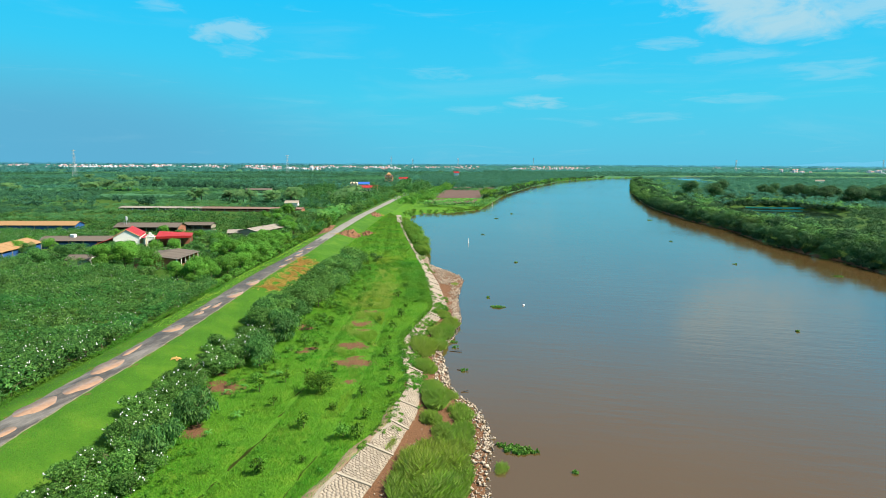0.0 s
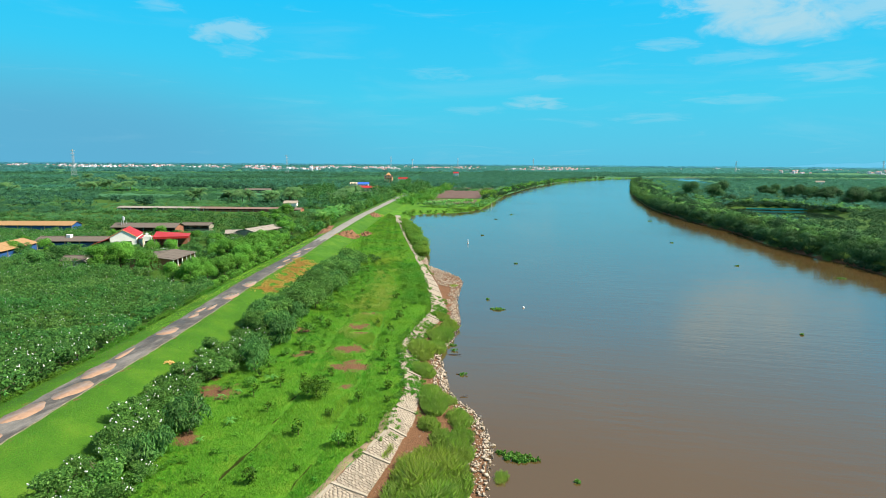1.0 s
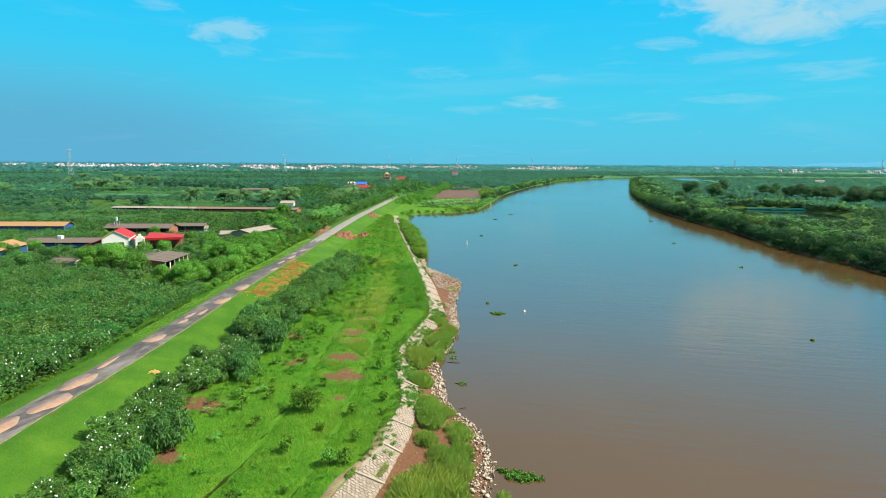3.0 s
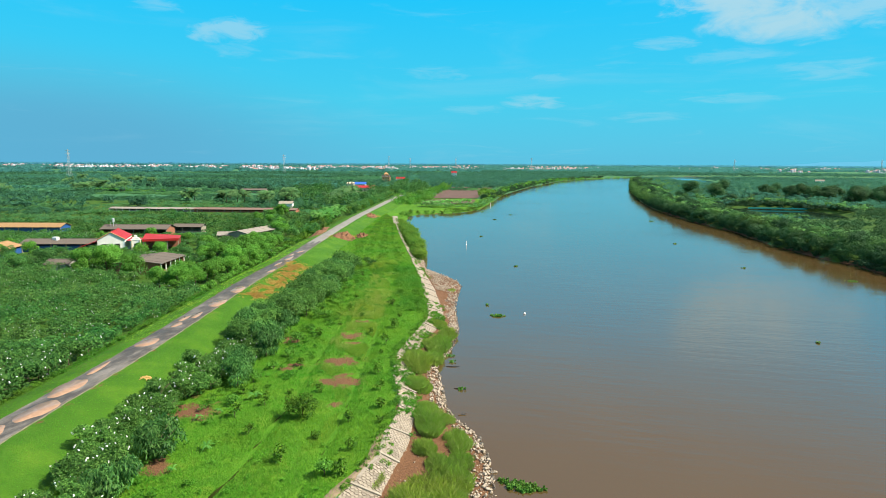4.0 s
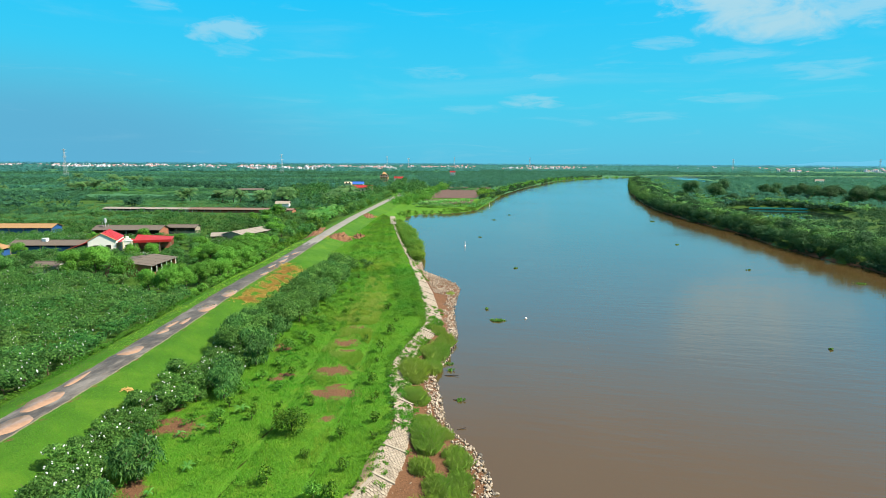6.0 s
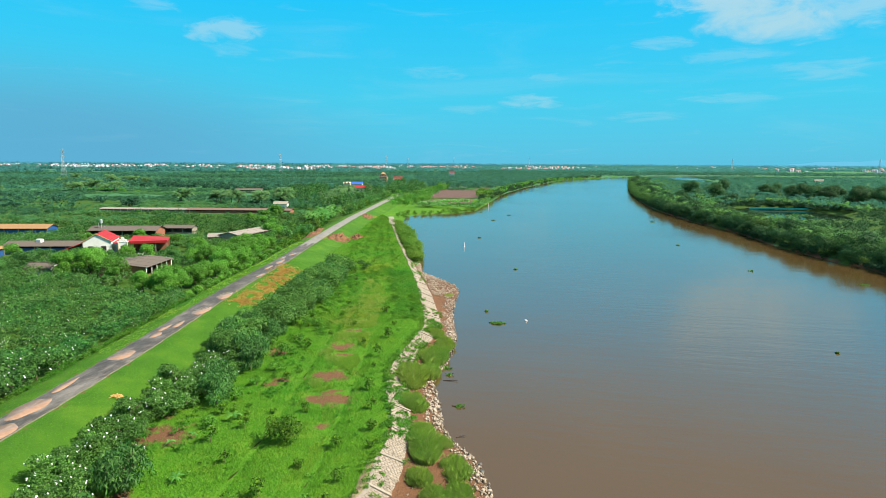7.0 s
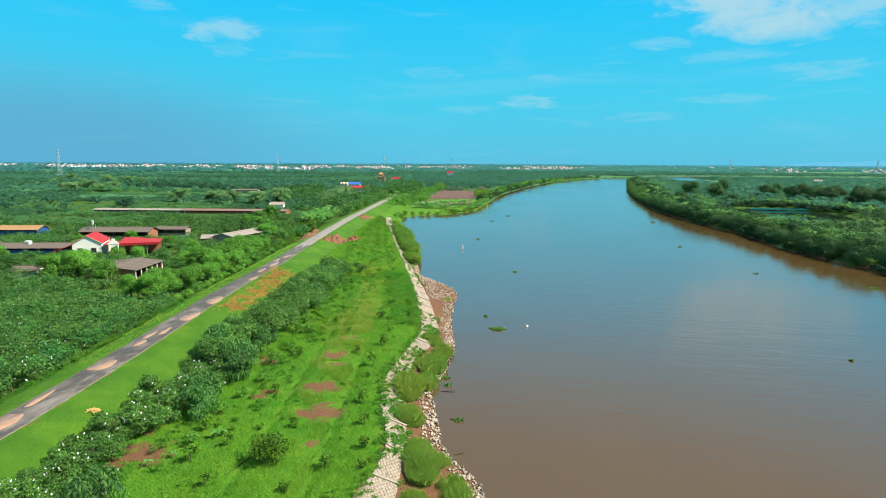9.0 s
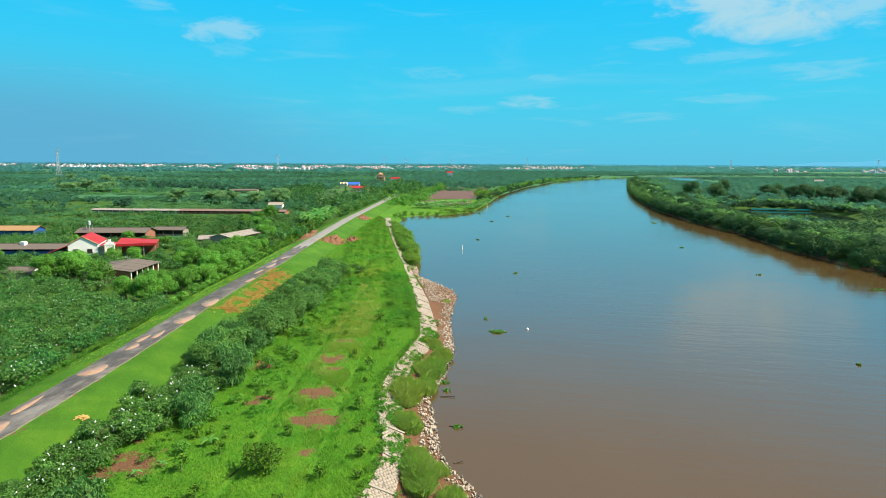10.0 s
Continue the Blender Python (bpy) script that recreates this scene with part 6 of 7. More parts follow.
def build_floating():
    banana_plants([(-36.4, 56.0), (-35.2, 58.0), (-33.6, 62.5), (-31.8, 50.5), (-32.4, 46.5)], 1.1, "young_bananas", "young banana plants beside the bushes", "bright_banana")
    hyacinth(-2.6, 53.6, 1.9, 0.85, -8, 130, "large raft of green water hyacinth on brown water")
    hyacinth(-11.6, 112.4, 1.3, 0.9, 0, 60, "round raft of green water hyacinth on the river")
    for x, y, r in ((-14.6, 120.5, 0.7), (-15.8, 87.5, 1.0), (-15.0, 85.0, 0.6), (-17.4, 97.5, 0.6), (-32, 231, 1.0), (-68, 405, 2.4), (-60, 384, 2.4), (-13, 167, 0.8), (42, 312, 2.0),
                    (41, 107, 0.4), (49, 179, 0.8), (39, 227, 0.8), (3.1, 50.3, 0.35), (-11.8, 75, 0.7), (70, 165, 2.0), (-54, 330, 2.5), (-48, 345, 2.0), (-35, 300, 1.4), (-30, 330, 1.6)):
        hyacinth(x, y, 0.7 * r, 0.45 * r, rng.uniform(-20, 20), max(6, int(14 * r)), "small clump of water hyacinth floating on the river")
    for x, y, L, a in ((-14.5, 83.0, 1.9, 5), (-12.2, 75.0, 1.2, -12), (-10.4, 67.5, 1.0, 30)):
        bm = bmesh.new()
        rod(bm, (-L / 2, 0, 0), (L / 2, 0, 0.12), 0.07, 0.04, 6)
        rod(bm, (0, 0, 0.03), (L * 0.25, 0.3, 0.2), 0.03, 0.015, 5)
        ob = new("driftwood", bpy.data.meshes.new("driftwood"))
        bm.to_mesh(ob.data)
        bm.free()
        ob.data.materials.append(M["driftwood"])
        ob.matrix_world = pose(x, y, 0.02, 0, 0, a)
        tagged(ob, "dark wet branch lying at the water's edge", "driftwood", "driftwood")
    for x, y, h, label in ((-6.7, 115.0, 0.32, "white plastic float drifting on the river"), (-33.5, 206, 1.5, "white marker buoy standing in the river"), (-49, 392, 2.2, "white marker post in the far shallows")):
        ob = thing("float_buoy", x, y, 0, label, "buoy", "floats on the river")
        bm = bmesh.new()
        rod(bm, (0, 0, -0.15), (0, 0, 0.12), 0.22, 0.26, 10)
        rod(bm, (0, 0, 0.12), (0, 0, 0.3), 0.26, 0.12, 10)
        part("drum", bm, M["plastic_white"], ob)
        if h > 0.4:
            bm = bmesh.new()
            rod(bm, (0, 0, 0.3), (0, 0, h), 0.14, 0.1, 8)
            part("mast", bm, M["plastic_white"], ob)


rng = np.random.default_rng(16)
build_grass()
build_tussocks()
build_tall_herbs()
build_reeds()
build_floating()

# ---- farm, sheds, far houses, pylons, town ----
def add_roof(parent, L, D, eave, ridge, over, sheets, kind, label="", place=None):
    """Two slopes of overlapping sheets along x, the front at y = 0, under a ridge cap."""
    bm = bmesh.new()
    box(bm, (-over, D / 2 - 0.16, ridge - 0.02), (L + over, D / 2 + 0.16, ridge + 0.09), 0.03)
    cap = part("roof", bm, M[kind], parent, label)
    cap.matrix_local = place or Matrix()
    w = (L + 2 * over) / sheets
    e = eave - over * (ridge - eave) / (D / 2)
    slopes = []
    for y0, z0, y1, z1 in ((-over, e, D / 2, ridge), (D / 2, ridge, D + over, e)):
        bm = bmesh.new()
        slab(bm, (0, y0, z0), (w + 0.02, y0, z0), (w + 0.02, y1, z1), (0, y1, z1), 0.08)
        me = bpy.data.meshes.new("roof_sheet")
        bm.to_mesh(me)
        bm.free()
        me.materials.append(M[kind])
        slopes.append(me)
    for i in range(sheets):
        for me in slopes:
            part("roof_sheet", me, None, cap).matrix_local = Matrix.Translation((-over + i * w, 0, 0.03 * (i % 2) + rng.uniform(0, 0.02)))


def gable_wall(x, D, eave, ridge, thick):
    bm = bmesh.new()
    pts = [(0, 0), (D, 0), (D, eave), (D / 2, ridge - 0.1), (0, eave)]
    a = [bm.verts.new((x, p, q)) for p, q in pts]
    b = [bm.verts.new((x + thick, p, q)) for p, q in pts]
    bm.faces.new(a[::-1]), bm.faces.new(b)
    for i in range(5):
        j = (i + 1) % 5
        bm.faces.new((a[i], a[j], b[j], b[i]))
    return bm


def wall_box(lo, hi):
    bm = bmesh.new()
    box(bm, lo, hi)
    return bm


def shed(x, y, turn, L, D, eave, ridge, roof, wall, label, front="open", posts=6, sheets=0, name="farm_shed", group="farm sheds", over=0.5):
    """A long shed: back and end walls, roof sheets, and a front of posts over a low wall, of hung sheeting or of solid wall."""
    z = float(ground_z(x, y))
    ob = thing(name, x, y, z, label, "shed", group, turn=turn)
    add_roof(ob, L, D, eave, ridge, over, sheets or max(4, int(L / 1.6)), roof)
    part("back_wall", wall_box((0, D - 0.2, -0.3), (L, D, eave - 0.05)), M[wall], ob)
    part("end_wall", gable_wall(0.0, D - 0.2, eave - 0.05, ridge - 0.05, 0.2), M[wall], ob)
    part("end_wall", gable_wall(L - 0.2, D - 0.2, eave - 0.05, ridge - 0.05, 0.2), M[wall], ob)
    if front == "wall":
        part("front_wall", wall_box((0, 0, -0.3), (L, 0.2, eave - 0.05)), M[wall], ob)
    else:
        low = 0.9 if front == "open" else eave * 0.72
        part("low_wall", wall_box((0, 0.05, -0.3), (L, 0.2, low)), M[wall if front == "open" else front], ob)
        for i in range(posts):
            px = L * i / (posts - 1)
            part("post", wall_box((px - 0.12, -0.12, -0.3), (px + 0.12, 0.04, eave - 0.04)), M["white_wall" if "white" in label else "concrete"], ob)
    part("floor", wall_box((0.2, 0.2, -0.3), (L - 0.2, D - 0.2, 0.05)), M["dirt"], ob)
    return ob


def window(parent, x0, x1, z0, z1, y, wide=0.08):
    """A dark pane set in a frame on a wall that faces -y."""
    w = part("window", wall_box((x0, y - 0.04, z0), (x1, y - 0.01, z1)), M["dark"], parent, "dark glass pane")
    bm = bmesh.new()
    for lo, hi in (((x0 - wide, y - 0.07, z0 - wide), (x0, y - 0.01, z1 + wide)), ((x1, y - 0.07, z0 - wide), (x1 + wide, y - 0.01, z1 + wide)),
                   ((x0, y - 0.07, z1), (x1, y - 0.01, z1 + wide)), ((x0, y - 0.07, z0 - wide), (x1, y - 0.01, z0))):
        box(bm, lo, hi)
    part("frame", bm, M["white_wall"], w)


def build_farmhouse():
    x, y = -140.6, 158.6
    ob = thing("farmhouse", x, y, float(ground_z(x, y)), "white farmhouse with red sheet roof and porch", "house", turn=30)
    D, L, eave, ridge = 7.6, 12.0, 3.9, 6.1
    side = Matrix.Translation((D, 0, 0)) @ Matrix.Rotation(radians(90), 4, "Z")

    def turned(bm):
        for v in bm.verts:
            v.co = side @ v.co
        return bm
    add_roof(ob, L, D, eave, ridge, 0.2, 9, "red_roof", "red painted sheet roof", side)
    part("gable_wall", turned(gable_wall(0, D, eave, ridge - 0.1, 0.25)), M["white_wall"], ob)
    part("gable_wall", turned(gable_wall(L - 0.25, D, eave, ridge - 0.1, 0.25)), M["white_wall"], ob)
    part("side_wall", wall_box((0, 0.25, -0.3), (0.25, L - 0.25, eave)), M["white_wall"], ob)
    part("side_wall", wall_box((D - 0.25, 0.25, -0.3), (D, L - 0.25, eave)), M["white_wall"], ob)
    bm = bmesh.new()
    for a, b in (((D + 0.3, eave - 0.12), (D / 2, ridge + 0.04)), ((-0.3, eave - 0.12), (D / 2, ridge + 0.04))):
        rod(bm, (a[0], -0.22, a[1]), (b[0], -0.22, b[1]), 0.1, 0.1, 4)
    part("bargeboard", bm, M["orange_wall"], ob, "orange edge trim")
    window(ob, 1.3, 2.7, 1.0, 2.5, 0.0)
    window(ob, 4.8, 6.2, 1.0, 2.5, 0.0)
    # veranda, ornamented portico and open porch
    bm = bmesh.new()
    slab(bm, (D + 0.5, -0.6, eave - 0.42), (D + 4.0, -0.6, eave - 0.9), (D + 4.0, 9.0, eave - 0.9), (D + 0.5, 9.0, eave - 0.42), 0.1)
    part("veranda_roof", bm, M["red_roof"], ob)
    fr = part("portico", wall_box((D + 2.0, -1.3, -0.3), (D + 4.6, -0.75, 3.6)), M["white_wall"], ob, "white ornamented portico")
    # no opening is cut: a dark sheet stands in for the doorway's shade
    part("doorway", wall_box((D + 2.7, -1.34, -0.3), (D + 3.9, -1.31, 2.5)), M["dark"], fr)
    bm = bmesh.new()
    box(bm, (D + 1.8, -1.4, 3.6), (D + 4.8, -0.65, 3.85), 0.04)
    box(bm, (D + 2.3, -1.3, 3.85), (D + 4.3, -0.75, 4.4), 0.04)
    box(bm, (D + 2.9, -1.25, 4.4), (D + 3.7, -0.8, 5.1), 0.04)
    part("pediment", bm, M["white_wall"], fr)
    for k in (2.1, 4.5):
        bm = bmesh.new()
        rod(bm, (D + k, -1.55, -0.3), (D + k, -1.55, 3.6), 0.2, 0.17, 10)
        part("pillar", bm, M["cream_wall"], fr)
    bm = bmesh.new()
    slab(bm, (D + 4.9, -0.6, 3.7), (D + 15.5, -0.6, 3.5), (D + 15.5, 7.5, 3.7), (D + 4.9, 7.5, 4.6), 0.1)
    box(bm, (D + 4.9, -0.72, 2.95), (D + 15.5, -0.62, 3.68))
    part("porch_roof", bm, M["red_roof"], ob, "red sheet porch roof")
    for k in (5.2, 8.6, 12.0, 15.2):
        part("porch_post", wall_box((D + k, -0.4, -0.3), (D + k + 0.2, -0.2, 3.5)), M["concrete"], ob)
    part("porch_back_wall", wall_box((D + 4.9, 7.2, -0.3), (D + 15.3, 7.4, 3.6)), M["brick"], ob)
    bm = bmesh.new()
    slab(bm, (-5.6, -0.5, 1.5), (-0.1, -0.5, 3.6), (-0.1, 6.0, 3.6), (-5.6, 6.0, 1.5), 0.1)
    part("lean_to_roof", bm, M["red_roof"], ob)
    part("lean_to_wall", wall_box((-5.2, 0.0, -0.3), (-0.1, 5.6, 1.5)), M["brick"], ob)
    # a parked cloth-covered cart under the porch edge
    cart = thing("covered_cart", -122.5, 160.5, float(ground_z(-122.5, 160.5)), "white cloth-covered cart beside the porch", "cart")
    bm = bmesh.new()
    box(bm, (-0.9, -0.5, 0.35), (0.9, 0.5, 1.1), 0.25)
    part("cover", bm, M["plastic_white"], cart)
    for k in (-0.6, 0.6):
        bm = bmesh.new()
        rod(bm, (k, -0.55, 0.3), (k, -0.42, 0.3), 0.32, 0.32, 12)
        part("wheel", bm, M["dark"], cart)


def build_farm():
    build_farmhouse()
    shed(-98.2, 131.8, 101.5, 13.0, 11.3, 2.9, 3.6, "grey_roof", "brick", "grey-roofed open farm shed with white posts", posts=6)
    shed(-163.5, 153.5, 15, 22.5, 7.0, 2.7, 3.7, "grey_roof", "blue_wall", "grey-roofed shed with blue sheet walls", front="blue_wall", posts=6)
    shed(-151.5, 123.0, 109.5, 31, 8.0, 2.5, 3.8, "tan_roof", "blue_wall", "rusty tan-roofed shed with blue tarpaulin walls", front="blue_wall", posts=7)
    shed(-235, 188.5, 14, 42.5, 7.0, 2.3, 3.5, "tan_roof", "blue_wall", "long rusty tan-roofed shed with blue walls", front="blue_wall", posts=9)
    shed(-170, 193.0, 14, 24.0, 8.0, 2.8, 4.0, "grey_roof", "brick", "long grey-roofed shed with brick gable behind the house", posts=7)
    shed(-150.5, 208.0, 12, 11.0, 5.0, 2.6, 3.4, "grey_roof", "concrete", "small grey-roofed hut among the trees", posts=4)
    shed(-127.6, 127.0, 14, 5.5, 4.5, 2.4, 3.2, "grey_roof", "white_wall", "small grey-roofed hut among fruit trees", front="wall")
    shed(-118.5, 188.5, 25, 9.0, 6.0, 2.6, 3.4, "pale_roof", "concrete", "old grey farm shed by the dyke", posts=5)
    shed(-107.5, 189.5, 84, 18.0, 8.0, 3.2, 4.1, "pale_roof", "concrete", "open pale-roofed shed by the dyke", posts=5)
    shed(-249, 287.8, 9, 50, 7.0, 1.7, 2.3, "pale_roof", "concrete", "very long pale grey poultry shed with white posts", posts=14)
    shed(-201.5, 295.2, 9, 57, 7.5, 1.7, 2.4, "brown_roof", "brick", "very long brown-roofed shed with brick wall", posts=14)
    shed(-167.5, 329.0, 17, 7.5, 6, 3.2, 4.4, "concrete", "white_wall", "pale hut with a light roof beside the long shed", front="wall")
    shed(-284, 483.0, 17, 22, 8, 2.6, 3.6, "grey_roof", "concrete", "distant grey-roofed shed among orchards", posts=7)
    shed(-176, 436, 10, 5, 4, 3.0, 3.8, "concrete", "white_wall", "small pale hut by the dyke trees", front="wall")
    # water tank on a frame, behind the house
    ob = thing("water_tank", -167, 196, float(ground_z(-167, 196)), "grey steel water tank on a raised frame", "water tank")
    for a in (-0.6, 0.6):
        for b in (-0.6, 0.6):
            bm = bmesh.new()
            rod(bm, (a, b, -0.3), (a, b, 5.2), 0.06)
            part("leg", bm, M["steel"], ob)
    bm = bmesh.new()
    rod(bm, (0, 0, 5.2), (0, 0, 6.4), 0.46, 0.46, 14)
    rod(bm, (0, 0, 6.4), (0, 0, 6.7), 0.46, 0.18, 14)
    part("tank", bm, M["steel"], ob)
    ob = thing("water_tank", -155.5, 158.5, float(ground_z(-159, 158.5)) + 3.6, "white plastic water tank on the shed roof", "water tank")
    bm = bmesh.new()
    box(bm, (-0.9, -0.6, -0.6), (0.9, 0.6, 0.8), 0.15)
    part("tank", bm, M["plastic_white"], ob)


def house(x, y, turn, w, d, h, roof, wall, label, rise=2.2, storeys=1, group="houses on the plain"):
    ob = thing("house", x, y, float(ground_z(x, y)), label, "house", group, turn=turn)
    part("wall", wall_box((0, 0, -0.5), (w, d, h)), M[wall], ob)
    add_roof(ob, w, d, h, h + rise, 0.5, 6, roof)
    for s in range(storeys):
        for k in range(max(2, int(w / 3.2))):
            cx = (k + 0.5) * w / max(2, int(w / 3.2))
            z0 = 1.0 + 3.2 * s
            window(ob, cx - 0.6, cx + 0.6, z0, z0 + 1.4, 0.0)
    return ob


def build_far_houses():
    house(-201, 528, 15, 6, 9, 8.0, "cream_wall", "cream_wall", "cream three-storey house beside the dyke", 1.0, 3)
    house(-204, 552, 15, 12, 9, 6.4, "blue_roof", "white_wall", "white house with a bright blue roof", 1.8, 2)
    house(-194, 530, 15, 18, 9, 4.0, "red_roof", "cream_wall", "long low house with a red roof", 1.8)
    t = house(-254, 800, 12, 11, 9, 7, "grey_roof", "orange_wall", "ochre temple-like house with stacked roofs", 2.5, 3)
    bm = bmesh.new()
    box(bm, (2.5, 2.0, 7.5), (8.5, 7.0, 10.5), 0.2)
    bmesh.ops.create_cone(bm, cap_ends=True, segments=4, radius1=4.6, radius2=0.4, depth=2.8, matrix=pose(5.5, 4.5, 11.9, 0, 0, 45))
    part("tower", bm, M["orange_wall"], t)
    house(-232, 795, 10, 12, 8, 5, "red_roof", "white_wall", "white house with a red roof behind trees", 2.2)
    house(-196, 1010, 10, 9, 8, 9, "red_roof", "white_wall", "tall white house with a red roof", 2.2, 2)
    for x, y in ((330, 900), (470, 1010)):
        house(x, y, -20, 10, 7, 4, "concrete", "white_wall", "small pale house among fields beyond the river", 1.6, 1, "houses beyond the river")
    # field plots on the point
    for k, pts in enumerate((((-101.3, 436), (-66, 446), (-78.4, 645), (-124, 630)), ((-92.7, 377), (-60, 387), (-64.7, 430), (-99.8, 421)))):
        bm = bmesh.new()
        n = 28
        p = [Vector((*q, 0)) for q in pts]
        grid = []
        for i in range(n + 1):
            a, b = p[0].lerp(p[3], i / n), p[1].lerp(p[2], i / n)
            row = []
            for j in range(13):
                q = a.lerp(b, j / 12)
                row.append(bm.verts.new((q.x, q.y, float(ground_z(q.x, q.y)) + 0.28 + (0.14 if i % 2 else -0.04))))
            grid.append(row)
        for r0, r1 in zip(grid, grid[1:]):
            for j in range(12):
                bm.faces.new((r0[j], r0[j + 1], r1[j + 1], r1[j]))
        me = bpy.data.meshes.new("ploughed_field")
        bm.to_mesh(me)
        bm.free()
        me.materials.append(M["ploughed"])
        tagged(new("ploughed_field", me), "ploughed red-brown field on the river point", "field", kind="structure")


def pylon(x, y, h, turn):
    """A lattice pylon: four tapering legs, cross arms and bracing."""
    ob = thing("power_pylon", x, y, float(ground_z(x, y)), "grey lattice power pylon standing in the plain", "pylon", "power pylons", turn=turn)
    w = lambda z: 2.9 * (1 - z / h) ** 1.3 + 0.5
    for sx, sy in ((-1, -1), (-1, 1), (1, -1), (1, 1)):
        bm = bmesh.new()
        for q in range(8):
            z0, z1 = h * q / 8, h * (q + 1) / 8
            rod(bm, (sx * w(z0), sy * w(z0), z0 - 0.2), (sx * w(z1), sy * w(z1), z1), 0.16, 0.14, 4)
        part("leg", bm, M["steel"], ob)
    bm = bmesh.new()
    for q in range(8):
        z0, z1 = h * q / 8, h * (q + 1) / 8
        for s in (-1, 1):
            rod(bm, (-w(z0), s * w(z0), z0), (w(z1), s * w(z1), z1), 0.1, 0.1, 4)
            rod(bm, (w(z0), s * w(z0), z0), (-w(z1), s * w(z1), z1), 0.1, 0.1, 4)
    tagged(part("bracing", bm, M["steel"], ob), kind="stuff")
    for z in (0.72, 0.84, 0.95):
        bm = bmesh.new()
        rod(bm, (-3.8, 0, h * z), (3.8, 0, h * z), 0.22, 0.22, 4)
        rod(bm, (-3.8, 0, h * z), (0, 0, h * z + 1.6), 0.14, 0.14, 4)
        rod(bm, (3.8, 0, h * z), (0, 0, h * z + 1.6), 0.14, 0.14, 4)
        part("cross_arm", bm, M["steel"], ob)


def build_town():
    """The far town along the horizon: many small houses, too far to tell apart."""
    walls, roofs, cnt = ([], []), ([], []), 0
    n = 2200
    hub = np.r_[rng.uniform(-30, 1, 46), rng.uniform(-50, -30, 30), rng.uniform(1, 26, 12)]
    far = np.r_[rng.normal(2350, 260, 46), rng.uniform(2300, 3400, 42)]
    pick = np.where(rng.random(n) < 0.58, rng.integers(0, 46, n), rng.integers(46, 88, n))
    az = np.radians(hub[pick] + rng.normal(size=n) * 0.6)
    r = far[pick] + rng.normal(size=n) * 130
    for a, d in zip(az, r):
        x, y = d * math.sin(a), d * math.cos(a)
        if not bool(dry_land(np.array([[x, y]]), 10, 30)[0]):
            continue
        w, dd, h = rng.uniform(3.5, 7.5), rng.uniform(5, 9), rng.choice((3.5, 4, 4, 5, 6, 9)) * rng.uniform(0.8, 1.2)
        z = PLAIN_Z
        v = np.array([(sx * w / 2, sy * dd / 2, hz) for hz in (0, h) for sx, sy in ((-1, -1), (1, -1), (1, 1), (-1, 1))]) + (x, y, z)
        f = np.array([(0, 1, 5, 4), (1, 2, 6, 5), (2, 3, 7, 6), (3, 0, 4, 7), (4, 5, 6, 7)])
        walls[0].append(v)
        walls[1].append(f + 8 * (len(walls[0]) - 1))
        if rng.random() < 0.4:
            t = 1.8
            v = np.array([(-w / 2 - 1, -dd / 2 - 1, h), (w / 2 + 1, -dd / 2 - 1, h), (w / 2 + 1, dd / 2 + 1, h), (-w / 2 - 1, dd / 2 + 1, h), (-w / 2, 0, h + t), (w / 2, 0, h + t)]) + (x, y, z + 0.1)
            f = np.array([(0, 1, 5), (0, 5, 4), (2, 3, 4), (2, 4, 5), (1, 2, 5), (3, 0, 4)])
            roofs[0].append(v)
            roofs[1].append(f + 6 * (len(roofs[0]) - 1))
    stuff("town_houses", np.vstack(walls[0]), np.vstack(walls[1]), M["town_wall"], "pale houses of a distant town", "town")
    stuff("town_roofs", np.vstack(roofs[0]), np.vstack(roofs[1]), M["town_roof"], "red roofs of a distant town", "town")


def build_frond_heap():
    ob = thing("frond_heap", -48.2, 63.4, float(ground_z(-48.2, 63.4)), "small heap of yellow dried fronds on the grass", "garden waste")
    bm = bmesh.new()
    for i in range(20):
        a = rng.uniform(0, 3.14)
        c = Vector((rng.normal() * 0.32, rng.normal() * 0.22, 0.06 + 0.012 * i))
        d = Vector((math.cos(a), math.sin(a), rng.uniform(-0.2, 0.2))) * rng.uniform(0.2, 0.42)
        m = Matrix.Translation(c) @ d.to_track_quat("X", "Z").to_matrix().to_4x4() @ Matrix.Diagonal((2 * d.length, 0.11, 0.04, 1))
        bmesh.ops.create_cube(bm, size=1, matrix=m)
    tagged(part("fronds", bm, M["dry_frond"], ob), kind="stuff")


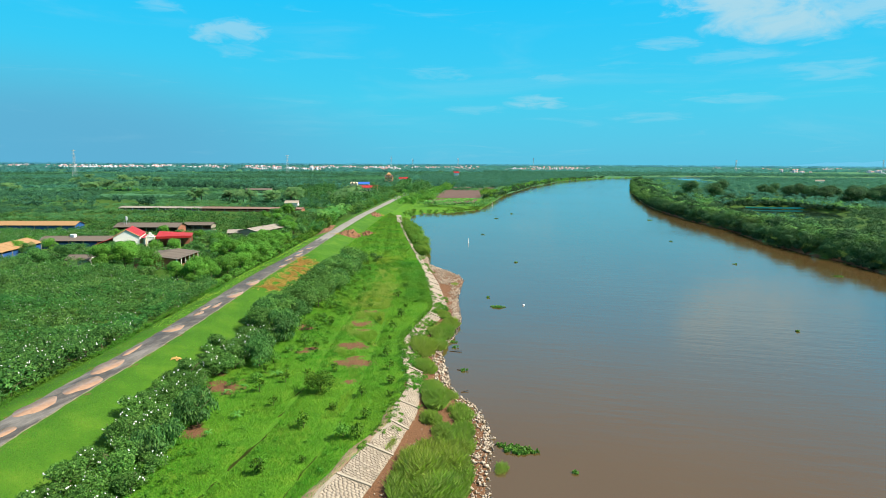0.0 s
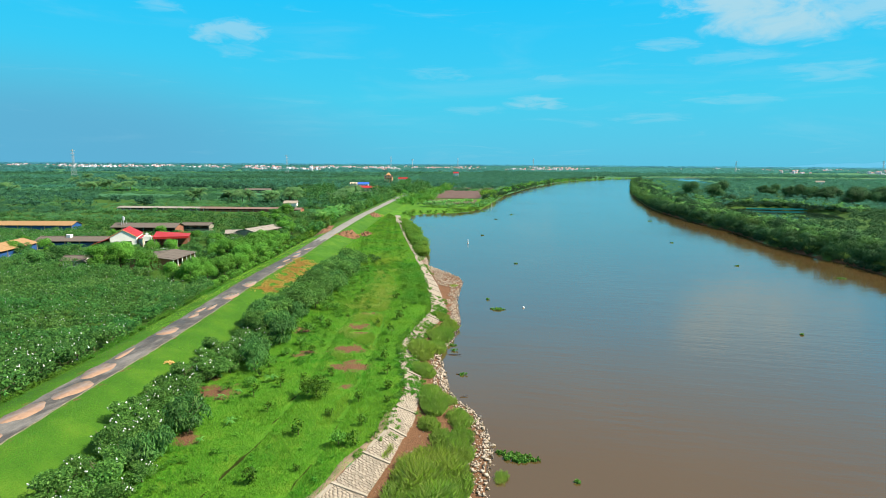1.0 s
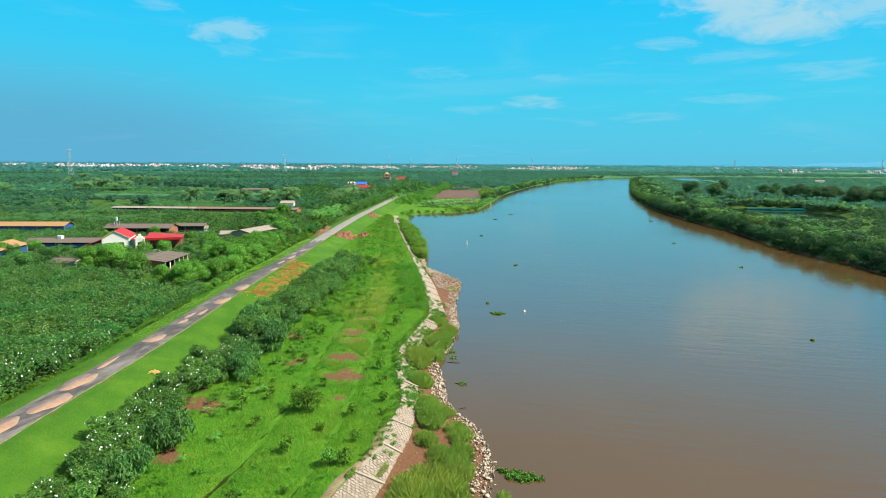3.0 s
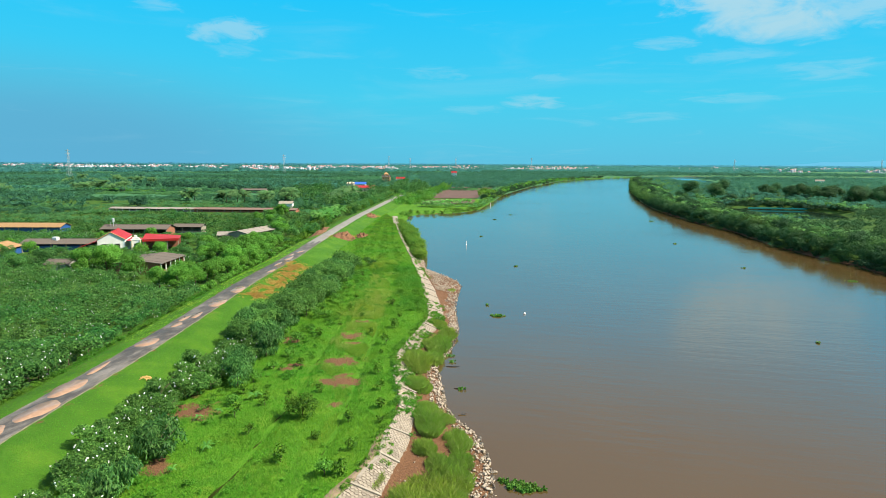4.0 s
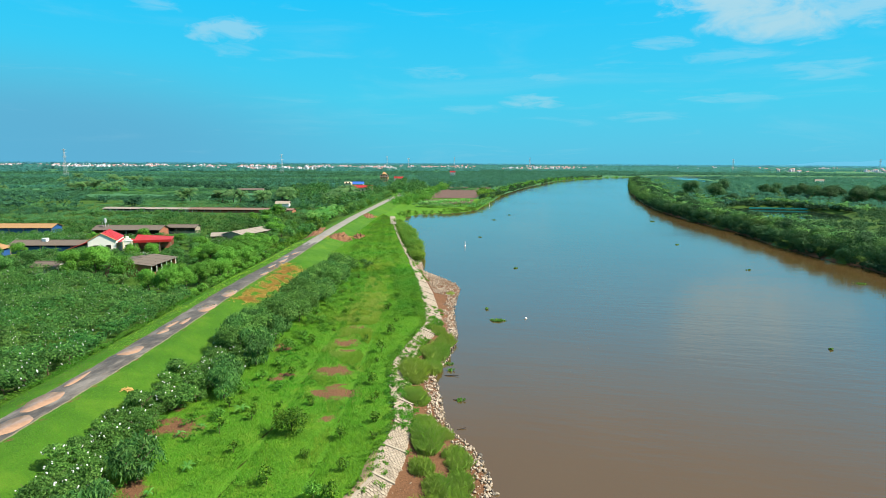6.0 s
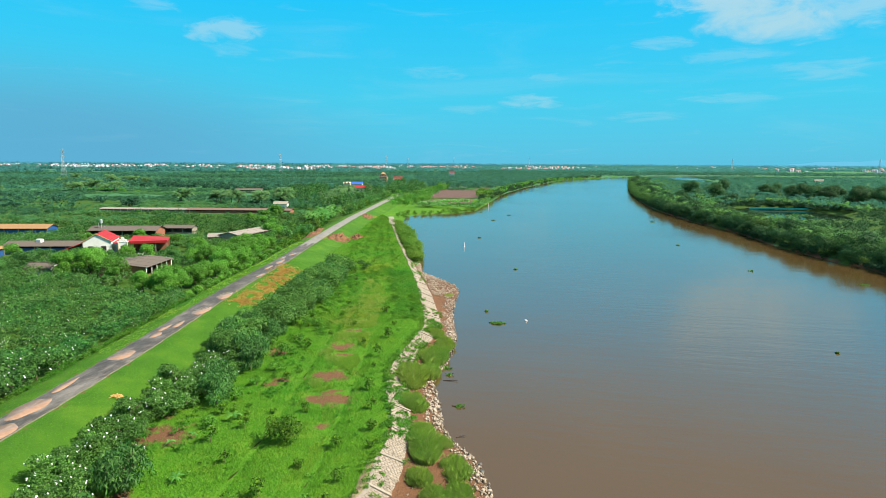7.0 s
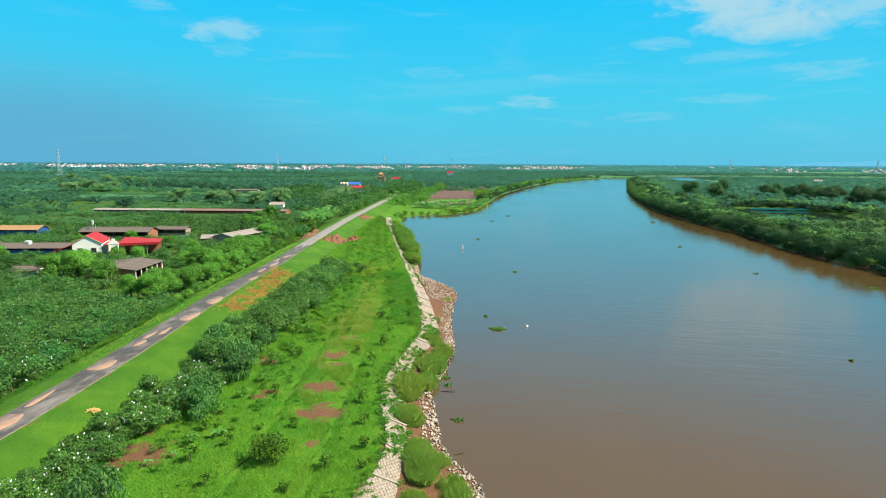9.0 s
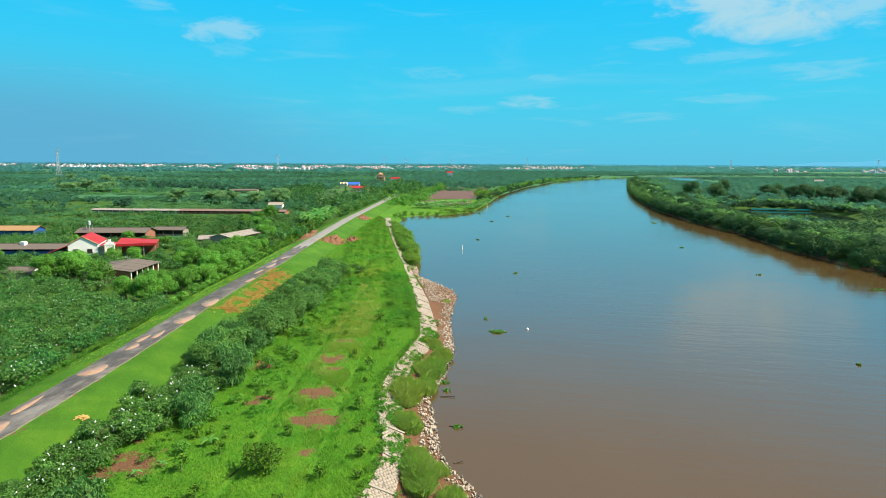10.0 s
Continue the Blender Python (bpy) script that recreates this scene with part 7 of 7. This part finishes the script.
def build_saplings():
    small = [plant("sapling", "wild", (0.6, 0.6, 1.1), 170, 0.24, 0.11, "young green sapling planted in the grass", "sapling", "saplings on the bench", 0.03) for _ in range(4)]
    rows = [(-21.1, 59.4), (-17.9, 60.1), (-19.0, 63.5), (-20.4, 68.2), (-22.5, 73.6), (-24.5, 81.4), (-29.2, 90.2), (-29.5, 54.2), (-35.7, 63.7), (-35.9, 94.5), (-33.9, 99.2),
            (-33.2, 73.7), (-18.6, 53.5), (-21.0, 43.5), (-24.0, 41.0), (-25.2, 85.6), (-26.3, 94), (-27.5, 101), (-36.5, 87), (-37.5, 103), (-31, 108), (-30.5, 65), (-27, 66), (-33, 57.5),
            (-24, 50), (-22.8, 55), (-17.6, 49), (-31.5, 61), (-39.5, 112), (-42, 122), (-46, 134), (-49, 142), (-44, 118)]
    set_down(small, rows, 0.75, 1.3)
    round_bush = plant("round_bush", "wild", (1.75, 1.75, 2.2), 1700, 0.24, 0.1, "round dark green bush alone in the grass", "bush", "", 0.05)
    set_down([round_bush], [(-26.3, 59.4)], 1.1, 1.1)
    pale = plant("citrus_bush", "longan", (0.9, 0.9, 1.3), 420, 0.2, 0.1, "yellow-green young citrus bush in the grass", "bush", "", 0.04)
    set_down([pale], [(-19.2, 48.6)], 1.1, 1.1)
    lone = plant("round_bush", "guava", (2.2, 2.2, 2.4), 700, 0.36, 0.2, "dark round bush on the bench beyond the hedge", "bush", "", 0.06)
    set_down([lone], [(-49.5, 149)], 1.0, 1.0)


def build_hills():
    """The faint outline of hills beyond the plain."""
    m, nt, b = shader("glowing_blue_hills")
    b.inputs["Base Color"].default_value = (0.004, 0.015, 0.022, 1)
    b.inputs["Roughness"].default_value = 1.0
    # the hills glow near sky blue, in place of haze before them
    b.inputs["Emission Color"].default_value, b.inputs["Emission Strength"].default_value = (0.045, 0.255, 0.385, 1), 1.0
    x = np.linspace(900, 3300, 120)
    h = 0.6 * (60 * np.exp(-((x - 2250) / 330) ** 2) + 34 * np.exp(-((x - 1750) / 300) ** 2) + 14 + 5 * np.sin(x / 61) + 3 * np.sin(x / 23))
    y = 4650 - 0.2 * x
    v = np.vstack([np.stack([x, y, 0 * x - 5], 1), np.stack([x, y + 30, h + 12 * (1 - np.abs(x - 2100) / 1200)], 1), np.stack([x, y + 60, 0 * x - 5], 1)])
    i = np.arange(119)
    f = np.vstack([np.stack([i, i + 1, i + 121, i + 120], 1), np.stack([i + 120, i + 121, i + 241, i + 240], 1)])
    tagged(new("backdrop", np_mesh("backdrop", v, f, m, True)), "faint hills beyond the plain, glowing blue for haze", "hills", kind="structure")


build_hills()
build_farm()
build_far_houses()
for px, py, ph, pt in ((-823, 858, 46, 20), (-593, 1180, 42, 25), (-581, 1900, 46, 20), (-508, 1900, 38, 20), (-431, 2300, 44, 20), (-138, 2300, 44, 15), (478, 1900, 38, 10), (862, 1900, 40, 10)):
    pylon(px, py, ph, pt)
build_town()
build_frond_heap()
build_saplings()
